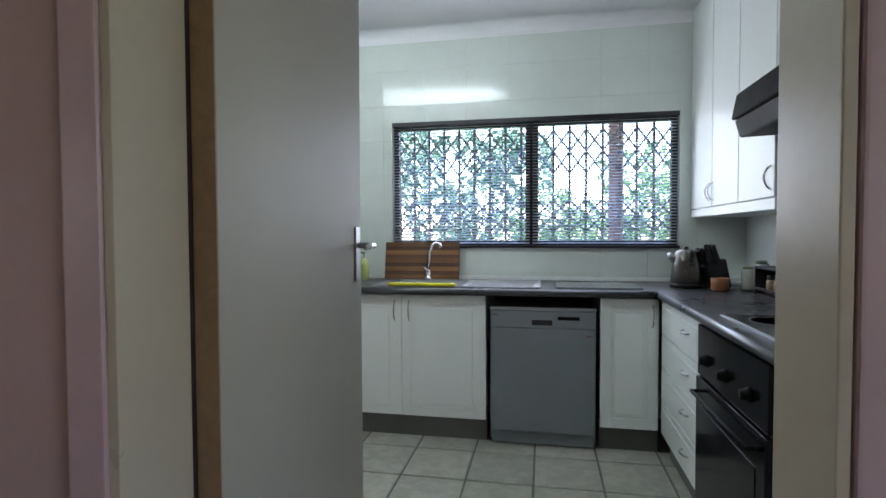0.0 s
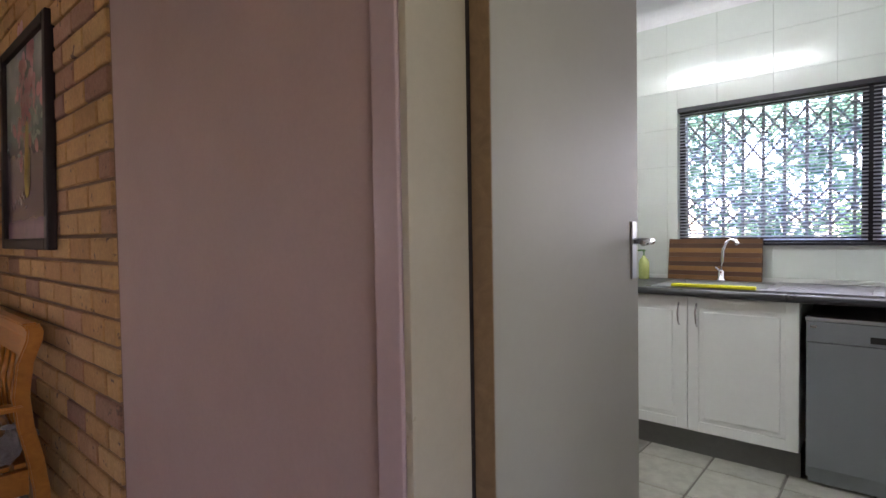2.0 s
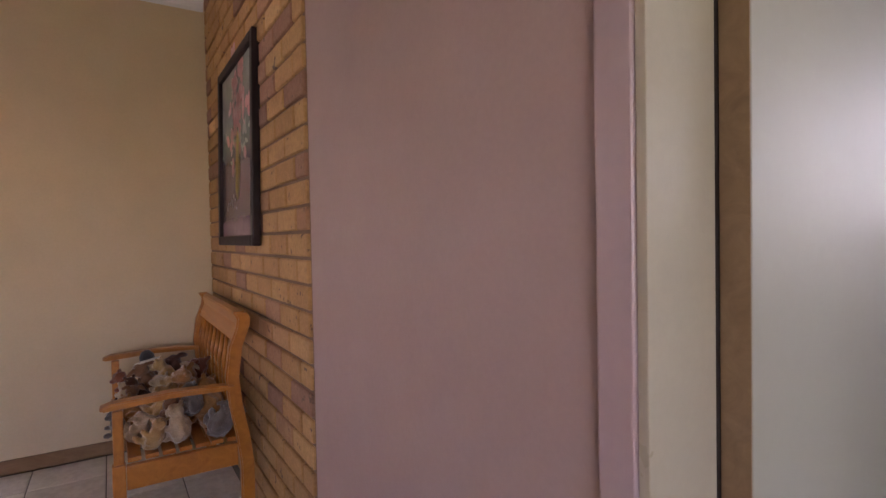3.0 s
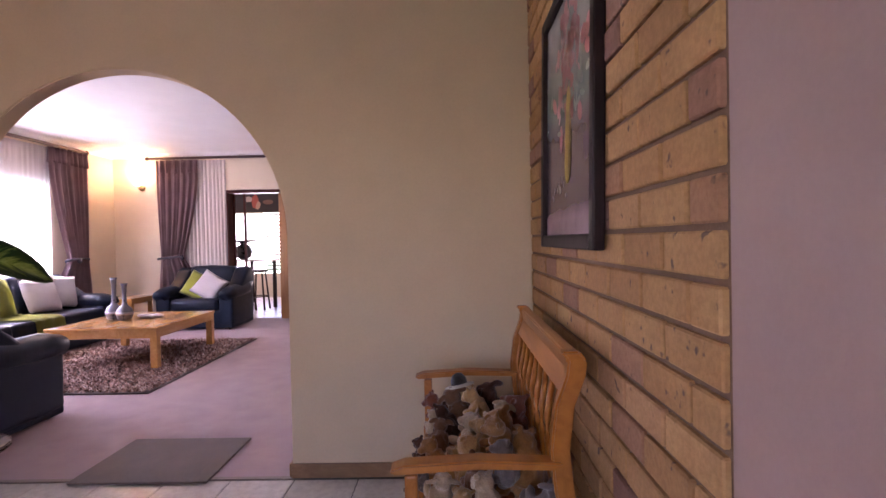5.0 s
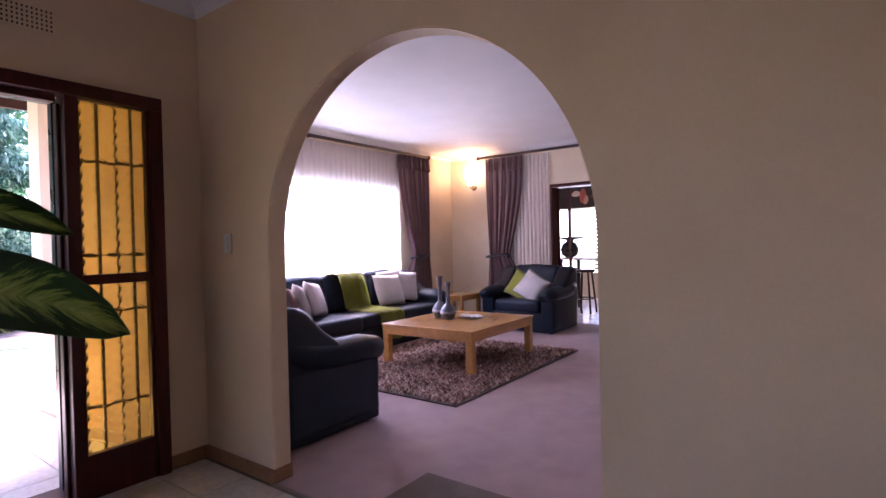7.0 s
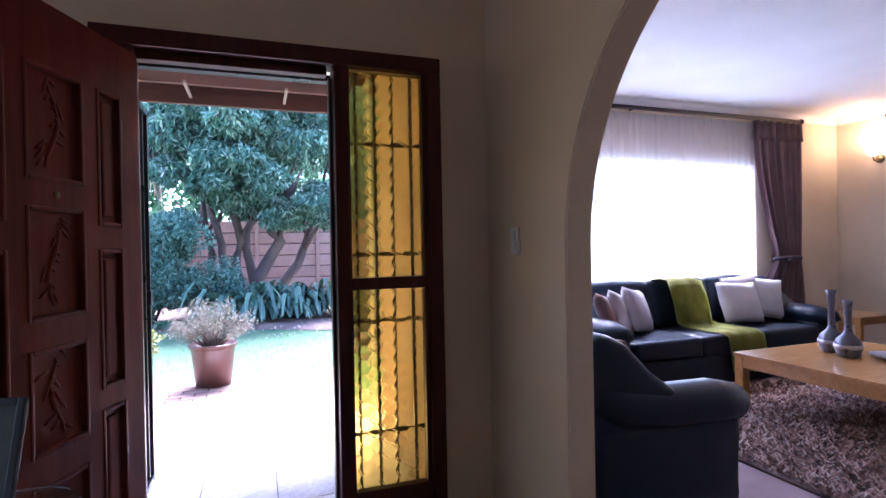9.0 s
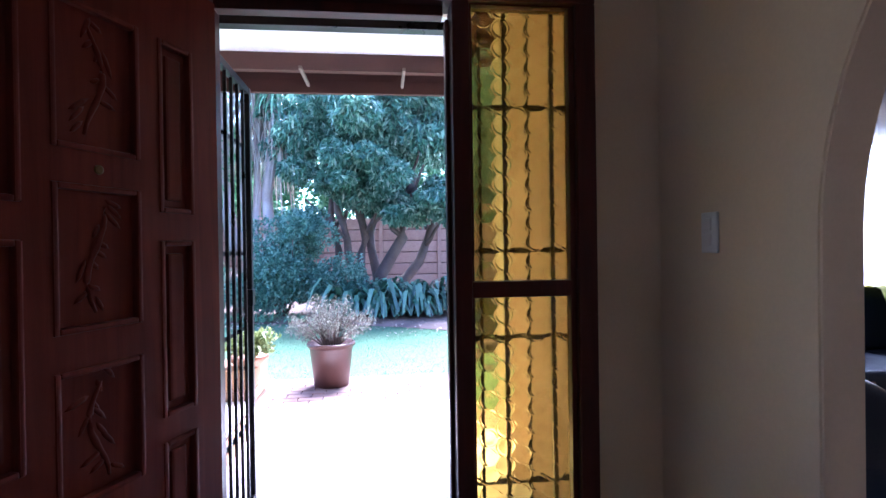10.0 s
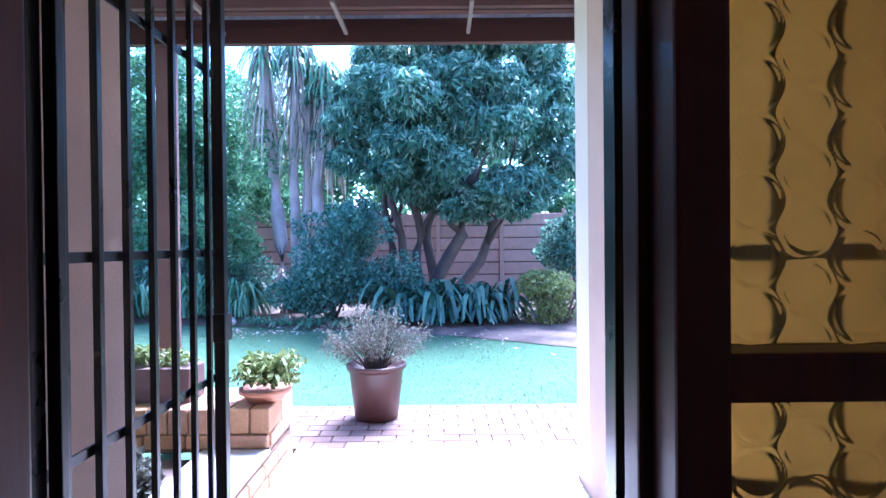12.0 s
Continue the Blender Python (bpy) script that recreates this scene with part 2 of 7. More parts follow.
def tube(bm, pts, radii, n=8, closed=False):
    """A round bar along a line of points."""
    pts = [Vector(p) for p in pts]
    if not hasattr(radii, "__len__"):
        radii = [radii] * len(pts)
    rings = []
    up = Vector((0.013, 0.021, 1))
    for i, p in enumerate(pts):
        d = (pts[min(i + 1, len(pts) - 1)] - pts[max(i - 1, 0)]).normalized()
        side = d.cross(up)
        if side.length < 0.05:
            side = d.cross(Vector((1, 0, 0)))
        side.normalize()
        o = side.cross(d)
        rings.append([bm.verts.new(p + radii[i] * (math.cos(2 * math.pi * k / n) * side + math.sin(2 * math.pi * k / n) * o)) for k in range(n)])
    for r1, r2 in zip(rings, rings[1:]):
        for k in range(n):
            bm.faces.new((r1[k], r1[(k + 1) % n], r2[(k + 1) % n], r2[k]))
    bm.faces.new(list(reversed(rings[0])))
    bm.faces.new(rings[-1])
    return bm


def lathe(bm, profile, n=24, m=None):
    """A turned shape: profile of (radius, height), from below upwards."""
    rings = []
    for r, z in profile:
        rings.append([bm.verts.new((r * math.cos(2 * math.pi * k / n), r * math.sin(2 * math.pi * k / n), z)) for k in range(n)])
    for r1, r2 in zip(rings, rings[1:]):
        for k in range(n):
            bm.faces.new((r1[k], r1[(k + 1) % n], r2[(k + 1) % n], r2[k]))
    if profile[0][0] > 1e-4:
        bm.faces.new(list(reversed(rings[0])))
    if profile[-1][0] > 1e-4:
        bm.faces.new(rings[-1])
    if m is not None:
        bmesh.ops.transform(bm, matrix=m, verts=[v for r in rings for v in r])
    return bm


def extrude_outline(outline, axis, lo, hi, bevel=0.0):
    """A closed outline (two coordinates) pushed along an axis from lo to hi."""
    bm = bmesh.new()

    def at(u, v, w):
        return {"x": (w, u, v), "y": (u, w, v), "z": (u, v, w)}[axis]
    a = [bm.verts.new(at(u, v, lo)) for u, v in outline]
    b = [bm.verts.new(at(u, v, hi)) for u, v in outline]
    bm.faces.new(a), bm.faces.new(list(reversed(b)))
    n = len(a)
    for k in range(n):
        bm.faces.new((a[k], b[k], b[(k + 1) % n], a[(k + 1) % n]))
    bmesh.ops.recalc_face_normals(bm, faces=bm.faces)
    if bevel:
        bmesh.ops.bevel(bm, geom=[e for e in bm.edges if e.calc_face_angle(0) > 0.5], offset=bevel, segments=2, affect="EDGES")
    return bm


def cushion_mesh(w, h, d, bulge=1.0, n=10, seed=0, pinch=0.06):
    """A stuffed cushion, in x by z, thick along y."""
    bm = bmesh.new()
    grid = {}
    for side in (-1, 1):
        for i in range(n + 1):
            for j in range(n + 1):
                u, v = 2 * i / n - 1, 2 * j / n - 1
                edge = abs(u) == 1 or abs(v) == 1
                if edge and side == 1:
                    grid[side, i, j] = grid[-1, i, j]
                    continue
                t = (1 - u * u) ** 0.5 * (1 - v * v) ** 0.5 if not edge else 0
                pu, pv = u * (1 - pinch * (1 - v * v)), v * (1 - pinch * (1 - u * u))
                k = noise.noise(Vector((u * 1.7 + seed, v * 1.7, side * 3)))
                grid[side, i, j] = bm.verts.new((pu * w / 2, side * d / 2 * bulge * (t ** 0.6) * (1 + 0.18 * k), pv * h / 2))
    for side in (-1, 1):
        for i in range(n):
            for j in range(n):
                q = [grid[side, i, j], grid[side, i + 1, j], grid[side, i + 1, j + 1], grid[side, i, j + 1]]
                bm.faces.new(q if side < 0 else list(reversed(q)))
    return bm


def blob(bm, centre, size, sub=2, rough=0.0, seed=0.0, m=None):
    r = bmesh.ops.create_icosphere(bm, subdivisions=sub, radius=1.0)["verts"]
    for v in r:
        k = 1 + rough * noise.noise(v.co * 2.2 + Vector((seed, seed * 1.7, 0)))
        v.co = Vector([c * s * k for c, s in zip(v.co, size)])
        if m is not None:
            v.co = m @ v.co
        v.co += Vector(centre)
    return r


def wall_with_hole(axis, lo, hi, u0, u1, top, holes):
    """A wall in boxes round its openings. axis: the wall's thickness runs along it, lo to hi; holes: (u0, u1, z0, z1)."""
    spans = []

    def add(a, b, z0, z1):
        if b - a > 1e-4 and z1 - z0 > 1e-4:
            spans.append(((lo, a, z0), (hi, b, z1)) if axis == "x" else ((a, lo, z0), (b, hi, z1)))
    at = u0
    for a, b, z0, z1 in sorted(holes):
        add(at, a, 0, top)
        add(a, b, 0, z0)
        add(a, b, z1, top)
        at = b
    add(at, u1, 0, top)
    return boxes(*spans)

# ---- large structure ----
TOP = 2.72
# hall floor bed, kitchen bed, living room carpet
structure(part("floor_hall", slab((-3.73, -3.35, -0.14), (2.6, 0.73, -0.006)), FLOOR_GROUT), "grouted bed of the cream tiled hall floor", "floor")
structure(part("floor_kitchen", slab((-2.6, 0.73, -0.14), (1.3, 3.95, -0.006)), FLOOR_GROUT), "grouted bed of the grey tiled kitchen floor", "floor")
structure(part("floor_living_carpet", slab((-9.6, -5.5, -0.14), (-3.73, 1.2, 0.004)), CARPET), "dusty pink fitted living room carpet", "carpet")
structure(part("ceiling_hall", slab((-3.73, -3.11, TOP), (2.6, 0.6, TOP + 0.1)), CEILING), "white painted hall ceiling", "ceiling")
structure(part("ceiling_kitchen", slab((-2.6, 0.73, 2.66), (1.3, 3.65, 2.76)), CEILING), "white painted kitchen ceiling", "ceiling")
structure(part("ceiling_living", slab((-9.36, -5.25, TOP), (-3.84, 1.0, TOP + 0.1)), CEILING), "white painted living room ceiling", "ceiling")

# arch wall: one outline with a round-headed opening
AY0, AY1, ASPRING = -2.45, -0.675, 1.267
AR, AC = (AY1 - AY0) / 2, (AY1 + AY0) / 2
outline = [(-3.11, -0.02), (AY0, -0.02)]
outline += [(AC - AR * math.cos(math.pi * k / 48), ASPRING + AR * math.sin(math.pi * k / 48)) for k in range(49)]
outline += [(AY1, -0.02), (0.6, -0.02), (0.6, TOP), (-3.11, TOP)]
structure(part("wall_arch", extrude_outline(outline, "x", -3.84, -3.73, 0.006), PLASTER), "cream plaster wall with a round-headed arch opening", "wall")
# entrance wall, with the door and sidelight opening
structure(part("wall_entrance", wall_with_hole("y", -3.35, -3.11, -3.84, 2.6, TOP, [(-3.49, -2.15, 0, 2.1)]), PLASTER), "cream plaster entrance wall round the front door", "wall")
# wall to the kitchen
structure(part("wall_kitchen_side", wall_with_hole("y", 0.605, 0.73, -1.815, 2.6, TOP, [(-0.63, 0.315, 0, 2.10)]), PINK_CAST), "wall beside the kitchen door, light's pink cast in its colour", "wall")
structure(part("wall_behind_brick", slab((-3.84, 0.605, 0), (-1.815, 0.73, TOP)), MORTAR), "dark mortar bed of the face-brick wall", "wall")
# unseen end wall; its opening is added to go with the fill lamp
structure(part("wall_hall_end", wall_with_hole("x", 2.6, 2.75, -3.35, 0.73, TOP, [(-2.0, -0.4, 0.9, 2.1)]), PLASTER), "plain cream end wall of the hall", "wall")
# kitchen shell
WX0, WX1, WZ0, WZ1 = -1.086, 0.842, 1.14, 2.005
structure(part("wall_kitchen_window", wall_with_hole("y", 3.655, 3.9, -2.6, 1.3, 2.66, [(WX0, WX1, WZ0, WZ1)]), GROUT), "white tiled kitchen wall with a wide window", "wall")
structure(part("wall_kitchen_right", slab((1.24, 0.73, 0), (1.36, 3.9, 2.66)), KTILE), "white tiled kitchen side wall", "wall")
structure(part("wall_kitchen_left", slab((-2.72, 0.73, 0), (-2.6, 3.9, 2.66)), KTILE), "white kitchen side wall out of the way", "wall")
# living room shell
LX0, LX1, LZ0, LZ1 = -8.0, -4.5, 0.86, 2.1
structure(part("wall_living_window", wall_with_hole("y", -5.5, -5.25, -9.6, -3.55, TOP, [(LX0, LX1, LZ0, LZ1)]), LIVING), "cream living room wall with a wide window", "wall")
structure(part("wall_living_east", boxes(((-3.84, -5.25, -0.3), (-3.55, -3.35, TOP + 0.3)), ((-9.6, -5.5, -0.3), (-3.55, -5.25, -0.001))), STUCCO), "buff plastered outside wall beside the porch", "wall")
structure(part("wall_living_inner", slab((-3.848, -5.25, 0), (-3.842, -3.11, TOP)), LIVING), "cream inner face of the living room wall", "wall")
structure(part("wall_living_far", wall_with_hole("x", -9.6, -9.36, -5.25, 1.2, TOP, [(-3.45, -1.4, 0, 2.1)]), LIVING), "cream far living room wall with a wide doorway", "wall")
structure(part("wall_living_north", slab((-9.6, 1.0, 0), (-3.84, 1.2, TOP)), LIVING), "plain cream living room wall", "wall")
# porch
structure(part("ground", slab((-40, -40, -0.5), (40, -3.35, -0.12)), CARPET), "mown lawn", "ground")

# ---- kitchen ----
def bow_handle(parent, a, b, out, r=0.005):
    """A bowed metal pull between two points, standing out along a vector."""
    a, b, out = Vector(a), Vector(b), Vector(out)
    pts = [a.lerp(b, k / 8) + out * (0.2 + 0.8 * math.sin(math.pi * k / 8)) if 0 < k < 8 else a.lerp(b, k / 8) for k in range(9)]
    bm = bmesh.new()
    tube(bm, pts, r, 8)
    return part("handle", bm, CHROME, parent, "chrome bow handle", True)


def panel_front(w, h, t=0.018):
    """A moulded cabinet front: outer frame, routed groove and raised field, facing -y, lower left corner at the origin."""
    bm = boxes(((0, 0, 0), (w, t, h)), bevel=0.004)
    g = 0.055
    if w > 0.2 and h > 0.2:
        rings = [(g, 0), (g + 0.012, 0.006), (g + 0.03, 0.006), (g + 0.045, -0.003)]
        loops = [[bm.verts.new((x, -0.0008 + d, z)) for x, z in ((i, i), (w - i, i), (w - i, h - i), (i, h - i))] for i, d in [(q, e) for q, e in rings]]
        for l1, l2 in zip(loops, loops[1:]):
            for k in range(4):
                bm.faces.new((l1[k], l1[(k + 1) % 4], l2[(k + 1) % 4], l2[k]))
        bm.faces.new(loops[-1])
    return bm


def groove_front(w, h, t=0.018):
    """A moulded front whose field is cut in: a frame of rails with the raised field set back between them."""
    g, d = 0.055, 0.007
    bm = boxes(((0, d, 0), (w, t, h)), ((0, 0, 0), (g, d + 0.001, h)), ((w - g, 0, 0), (w, d + 0.001, h)), ((g, 0, 0), (w - g, d + 0.001, g)), ((g, 0, h - g), (w - g, d + 0.001, h)), bevel=0.002)
    box(bm, (g + 0.022, 0.001, g + 0.022), (w - g - 0.022, d + 0.002, h - g - 0.022), 0.005, 3)
    return bm


def base_unit(label, x0, x1, doors, z0=0.135, z1=0.868):
    u = thing("base_cabinet", label, "cabinet", pose(x0, 3.04, 0), "white kitchen cabinets")
    part("body", slab((0.002, 0.02, z0), (x1 - x0 - 0.002, 0.6, z1)), MEMBRANE, u)
    part("plinth", slab((0.0, 0.05, 0.0), (x1 - x0, 0.07, z0 - 0.002)), PLINTH, u, "dark grey plinth board")
    for a, b, hx in doors:
        d = part("door", groove_front(b - a - 0.004, z1 - z0 - 0.006), MEMBRANE, u)
        d.location = (a - x0 + 0.002, 0, z0 + 0.003)
        h = bow_handle(d, (hx - a - 0.002, 0, z1 - z0 - 0.16), (hx - a - 0.002, 0, z1 - z0 - 0.04), (0, -0.028, 0))
    return u


base_unit("white double-door base cabinet under the sink", -1.36, -0.35, [(-1.36, -0.857, -0.9), (-0.857, -0.35, -0.81)])
base_unit("white single-door base cabinet in the corner", 0.29, 0.606, [(0.29, 0.600, 0.568)])
base_unit("white base cabinet partly behind the open door", -2.2, -1.364, [(-2.2, -1.78, -1.82), (-1.78, -1.364, -1.74)])

# drawer unit and oven on the side run; fronts face -x
SIDE = pose(0.61, 3.02, 0, 0, 0, -90)
drawers = thing("drawer_unit", "white four-drawer kitchen unit with chrome pulls", "cabinet", SIDE, "white kitchen cabinets")
part("body", slab((0.002, 0.02, 0.135), (0.708, 0.6, 0.868)), MEMBRANE, drawers)
part("plinth", slab((0, 0.05, 0), (0.71, 0.07, 0.133)), PLINTH, drawers, "dark grey plinth board")
for z0, z1 in ((0.138, 0.318), (0.322, 0.500), (0.504, 0.680), (0.684, 0.866)):
    d = part("drawer_front", boxes(((0.003, 0, z0), (0.707, 0.018, z1)), ((0.04, -0.003, z0 + 0.035), (0.67, 0.002, z1 - 0.035)), bevel=0.003), MEMBRANE, drawers)
    zc = (z0 + z1) / 2 + 0.01
    bow_handle(d, (0.46, 0, zc), (0.56, 0, zc), (0, -0.026, 0))
oven = thing("oven", "black built-under oven with control knobs", "oven", pose(0.61, 2.305, 0, 0, 0, -90))
part("body", slab((0.005, 0.01, 0.03), (0.69, 0.56, 0.86)), BLACK_PLASTIC, oven)
part("control_panel", slab((0.004, -0.012, 0.66), (0.69, 0.008, 0.86), 0.004), BLACK_GLOSS, oven)
od = part("oven_door", slab((0.004, -0.018, 0.14), (0.69, 0.008, 0.65), 0.006), BLACK_GLOSS, oven, "black glass oven door")
part("glass", slab((0.07, -0.0205, 0.2), (0.62, -0.017, 0.54), 0.001), BLACK_GLOSS, od)
bm = bmesh.new()
tube(bm, [(0.06, -0.018, 0.6), (0.06, -0.05, 0.6), (0.635, -0.05, 0.6), (0.635, -0.018, 0.6)], 0.007)
part("handle", bm, OVEN_TRIM, od, "black bar handle", True)
part("drawer_flap", slab((0.004, -0.014, 0.03), (0.69, 0.008, 0.13), 0.004), BLACK_GLOSS, oven)
for kx in (0.12, 0.335, 0.55):
    bm = bmesh.new()
    lathe(bm, [(0.024, 0), (0.024, 0.006), (0.019, 0.01), (0.016, 0.026), (0.0, 0.027)], 18, pose(kx, -0.012, 0.735, 90))
    k = part("knob", bm, OVEN_TRIM, oven, "round black control knob", True)
    part("pointer", slab((kx - 0.0015, -0.0405, 0.737), (kx + 0.0015, -0.0385, 0.75)), CHROME, k)
near = thing("base_cabinet", "white base cabinet beside the oven", "cabinet", pose(0.61, 1.61, 0, 0, 0, -90), "white kitchen cabinets")
part("body", slab((0.002, 0.02, 0.135), (0.86, 0.6, 0.868)), MEMBRANE, near)
part("plinth", slab((0, 0.05, 0), (0.86, 0.07, 0.133)), PLINTH, near)
for a in (0.002, 0.433):
    d = part("door", groove_front(0.425, 0.727), MEMBRANE, near)
    d.location = (a, 0, 0.138)
    bow_handle(d, (0.38 if a < 0.1 else 0.045, 0, 0.56), (0.38 if a < 0.1 else 0.045, 0, 0.68), (0, -0.028, 0))

# worktop: an L with a hole for the sink bowl, rolled front edges
SX0, SX1, SY0, SY1 = -1.0, -0.5, 3.14, 3.5
top = structure(part("worktop", boxes(((-2.2, 3.02, 0.87), (SX0, 3.645, 0.908)), ((SX0, 3.02, 0.87), (SX1, SY0, 0.908)), ((SX0, SY1, 0.87), (SX1, 3.645, 0.908)),
                                      ((SX1, 3.02, 0.87), (1.235, 3.645, 0.908)), ((0.6, 0.75, 0.87), (1.235, 3.02, 0.908))), WORKTOP), "dark grey speckled laminate worktop in an L", "worktop")
bm = bmesh.new()
rod(bm, (-2.2, 3.02, 0.889), (0.61, 3.02, 0.889), 0.0188, n=16)
rod(bm, (0.6, 3.02, 0.889), (0.6, 0.75, 0.889), 0.0188, n=16)
part("rolled_edge", bm, WORKTOP, top, "", True)
part("upstand", boxes(((-2.2, 3.632, 0.909), (1.235, 3.644, 0.935)), ((1.222, 0.75, 0.909), (1.234, 3.63, 0.935))), MEMBRANE, top, "slim pale sealing strip")

# dishwasher
dw = thing("dishwasher", "silver-grey free-standing dishwasher under the worktop", "dishwasher", pose(-0.327, 3.035, 0))
part("body", slab((0.0, 0.03, 0.03), (0.597, 0.58, 0.80), 0.004), SILVER, dw)
part("lid", slab((-0.002, 0.0, 0.788), (0.599, 0.58, 0.806), 0.006), STEEL, dw, "pale steel top plate")
dd = part("door", slab((0.004, 0.0, 0.085), (0.593, 0.034, 0.688), 0.006), SILVER, dw)
cp = part("control_panel", slab((0.004, -0.002, 0.69), (0.593, 0.034, 0.786), 0.005), SILVER, dw)
part("grip", slab((0.24, -0.004, 0.705), (0.355, 0.004, 0.735), 0.003), BLACK_PLASTIC, cp, "dark recessed grip")
part("display", slab((0.385, -0.004, 0.737), (0.505, 0.002, 0.757), 0.002), BLACK_GLOSS, cp, "small black display")
part("badge", slab((0.02, -0.003, 0.755), (0.045, 0.0, 0.768), 0.001), CHROME, cp)
part("label_strip", slab((0.545, -0.0012, 0.645), (0.58, 0.0004, 0.652)), CHROME, dd)
part("kick_plate", slab((0.01, 0.02, 0.012), (0.587, 0.05, 0.08), 0.003), SILVER, dw)
for fx in (0.05, 0.547):
    bm = bmesh.new()
    rod(bm, (fx, 0.08, 0.0), (fx, 0.08, 0.031), 0.016)
    part("foot", bm, BLACK_PLASTIC, dw)
# dark sheet paints the shade round and above the dishwasher
structure(part("recess_shadow_board", slab((-0.349, 3.6, 0.0), (0.289, 3.63, 0.868)), GAP_SHADE), "dark board standing in for shade in the appliance recess", "panel")

# sink
sink = thing("kitchen_sink", "stainless steel inset sink with a drainer", "sink", pose(0, 0, 0.909))
part("rim", boxes(((-1.06, 3.08, 0), (SX0 + 0.01, 3.58, 0.005)), ((SX0 + 0.01, 3.08, 0), (SX1 - 0.01, SY0 + 0.01, 0.005)), ((SX0 + 0.01, SY1 - 0.01, 0), (SX1 - 0.01, 3.58, 0.005)),
                  ((SX1 - 0.01, 3.08, 0), (-0.04, 3.1, 0.008)), ((SX1 - 0.01, 3.56, 0), (-0.04, 3.58, 0.008)), ((-0.06, 3.1, 0), (-0.04, 3.56, 0.008)), ((SX1 - 0.01, 3.1, 0), (-0.06, 3.56, 0.003)), bevel=0.001), STEEL, sink)
b = bmesh.new()
for lo, hi in (((SX0 + 0.004, SY0 + 0.004, -0.16), (SX0 + 0.01, SY1 - 0.004, 0.004)), ((SX1 - 0.01, SY0 + 0.004, -0.16), (SX1 - 0.004, SY1 - 0.004, 0.004)), ((SX0 + 0.004, SY0 + 0.004, -0.16), (SX1 - 0.004, SY0 + 0.01, 0.004)),
               ((SX0 + 0.004, SY1 - 0.01, -0.16), (SX1 - 0.004, SY1 - 0.004, 0.004)), ((SX0 + 0.004, SY0 + 0.004, -0.166), (SX1 - 0.004, SY1 - 0.004, -0.16))):
    box(b, lo, hi)
part("bowl", b, STEEL, sink)
b = bmesh.new()
for k in range(9):
    box(b, (-0.47, 3.14 + 0.045 * k, 0.003), (-0.08, 3.155 + 0.045 * k, 0.007), 0.001)
part("drainer_ribs", b, STEEL, sink)
tap = thing("sink_mixer_tap", "chrome swan-neck mixer tap behind the sink", "tap", pose(-0.80, 3.53, 0.914))
bm = bmesh.new()
lathe(bm, [(0.028, 0), (0.028, 0.01), (0.02, 0.016), (0.018, 0.06), (0.014, 0.07)], 20)
part("base", bm, CHROME, tap, "", True)
bm = bmesh.new()
tube(bm, [(0, 0, 0.06), (0.002, 0, 0.12), (0.012, -0.005, 0.19), (0.035, -0.02, 0.235), (0.065, -0.05, 0.25), (0.095, -0.08, 0.243), (0.108, -0.095, 0.222)], [0.011, 0.011, 0.0105, 0.01, 0.01, 0.01, 0.012], 12)
part("spout", bm, CHROME, tap, "", True)
bm = bmesh.new()
rod(bm, (0, 0, 0.055), (-0.03, -0.012, 0.085), 0.006)
part("lever", bm, CHROME, tap, "", True)
board = thing("cutting_board", "striped dark and light wooden cutting board leaning on the wall", "cutting board", pose(-0.852, 3.545, 0.915, -9))
STRIPES = ((0.20, 0.085, 0.02), (0.09, 0.03, 0.01), (0.26, 0.12, 0.03), (0.07, 0.024, 0.009), (0.17, 0.065, 0.016), (0.11, 0.04, 0.012), (0.27, 0.13, 0.035), (0.08, 0.028, 0.01), (0.15, 0.06, 0.017))
for k, c in enumerate(STRIPES):
    part("strip", slab((-0.262, -0.012 - 0.0004 * (k % 2), 0.0284 * k), (0.262, 0.012, 0.0284 * (k + 1) - 0.0004), 0.0015), timber("board_strip_%d" % k, tint(c, 0.75), c, 0.5, 8, (0.06, 1, 1)), board)
yellow = plain("yellow_cloth", (0.78, 0.75, 0.02), 0.8, 0, 200, 0.1, 0.4)
sp = part("dish_cloth", slab((-0.95, 3.065, 0.915), (-0.54, 3.105, 0.932), 0.006, 3), yellow)
tagged(sp, "bright yellow dish cloth folded along the sink edge", "cloth")
soap = thing("soap_bottle", "clear green dish soap bottle with a pump", "bottle", pose(-1.235, 3.45, 0.915))
bm = bmesh.new()
lathe(bm, [(0.03, 0), (0.033, 0.01), (0.033, 0.1), (0.026, 0.125), (0.012, 0.138), (0.012, 0.15)], 18)
part("bottle", bm, plain("pale_green_plastic", (0.45, 0.52, 0.18), 0.25), soap, "", True)
bm = bmesh.new()
rod(bm, (0, 0, 0.15), (0, 0, 0.182), 0.006)
box(bm, (-0.04, -0.008, 0.178), (0.01, 0.008, 0.19), 0.003)
part("pump", bm, plain("green_plastic", (0.08, 0.2, 0.06), 0.4), soap)
tr = part("worktop_saver", slab((0.05, 3.1, 0.909), (0.53, 3.42, 0.918), 0.004), plain("grey_glass_board", (0.1, 0.115, 0.115), 0.12))
tagged(tr, "dark grey glass worktop saver lying flat", "cutting board")

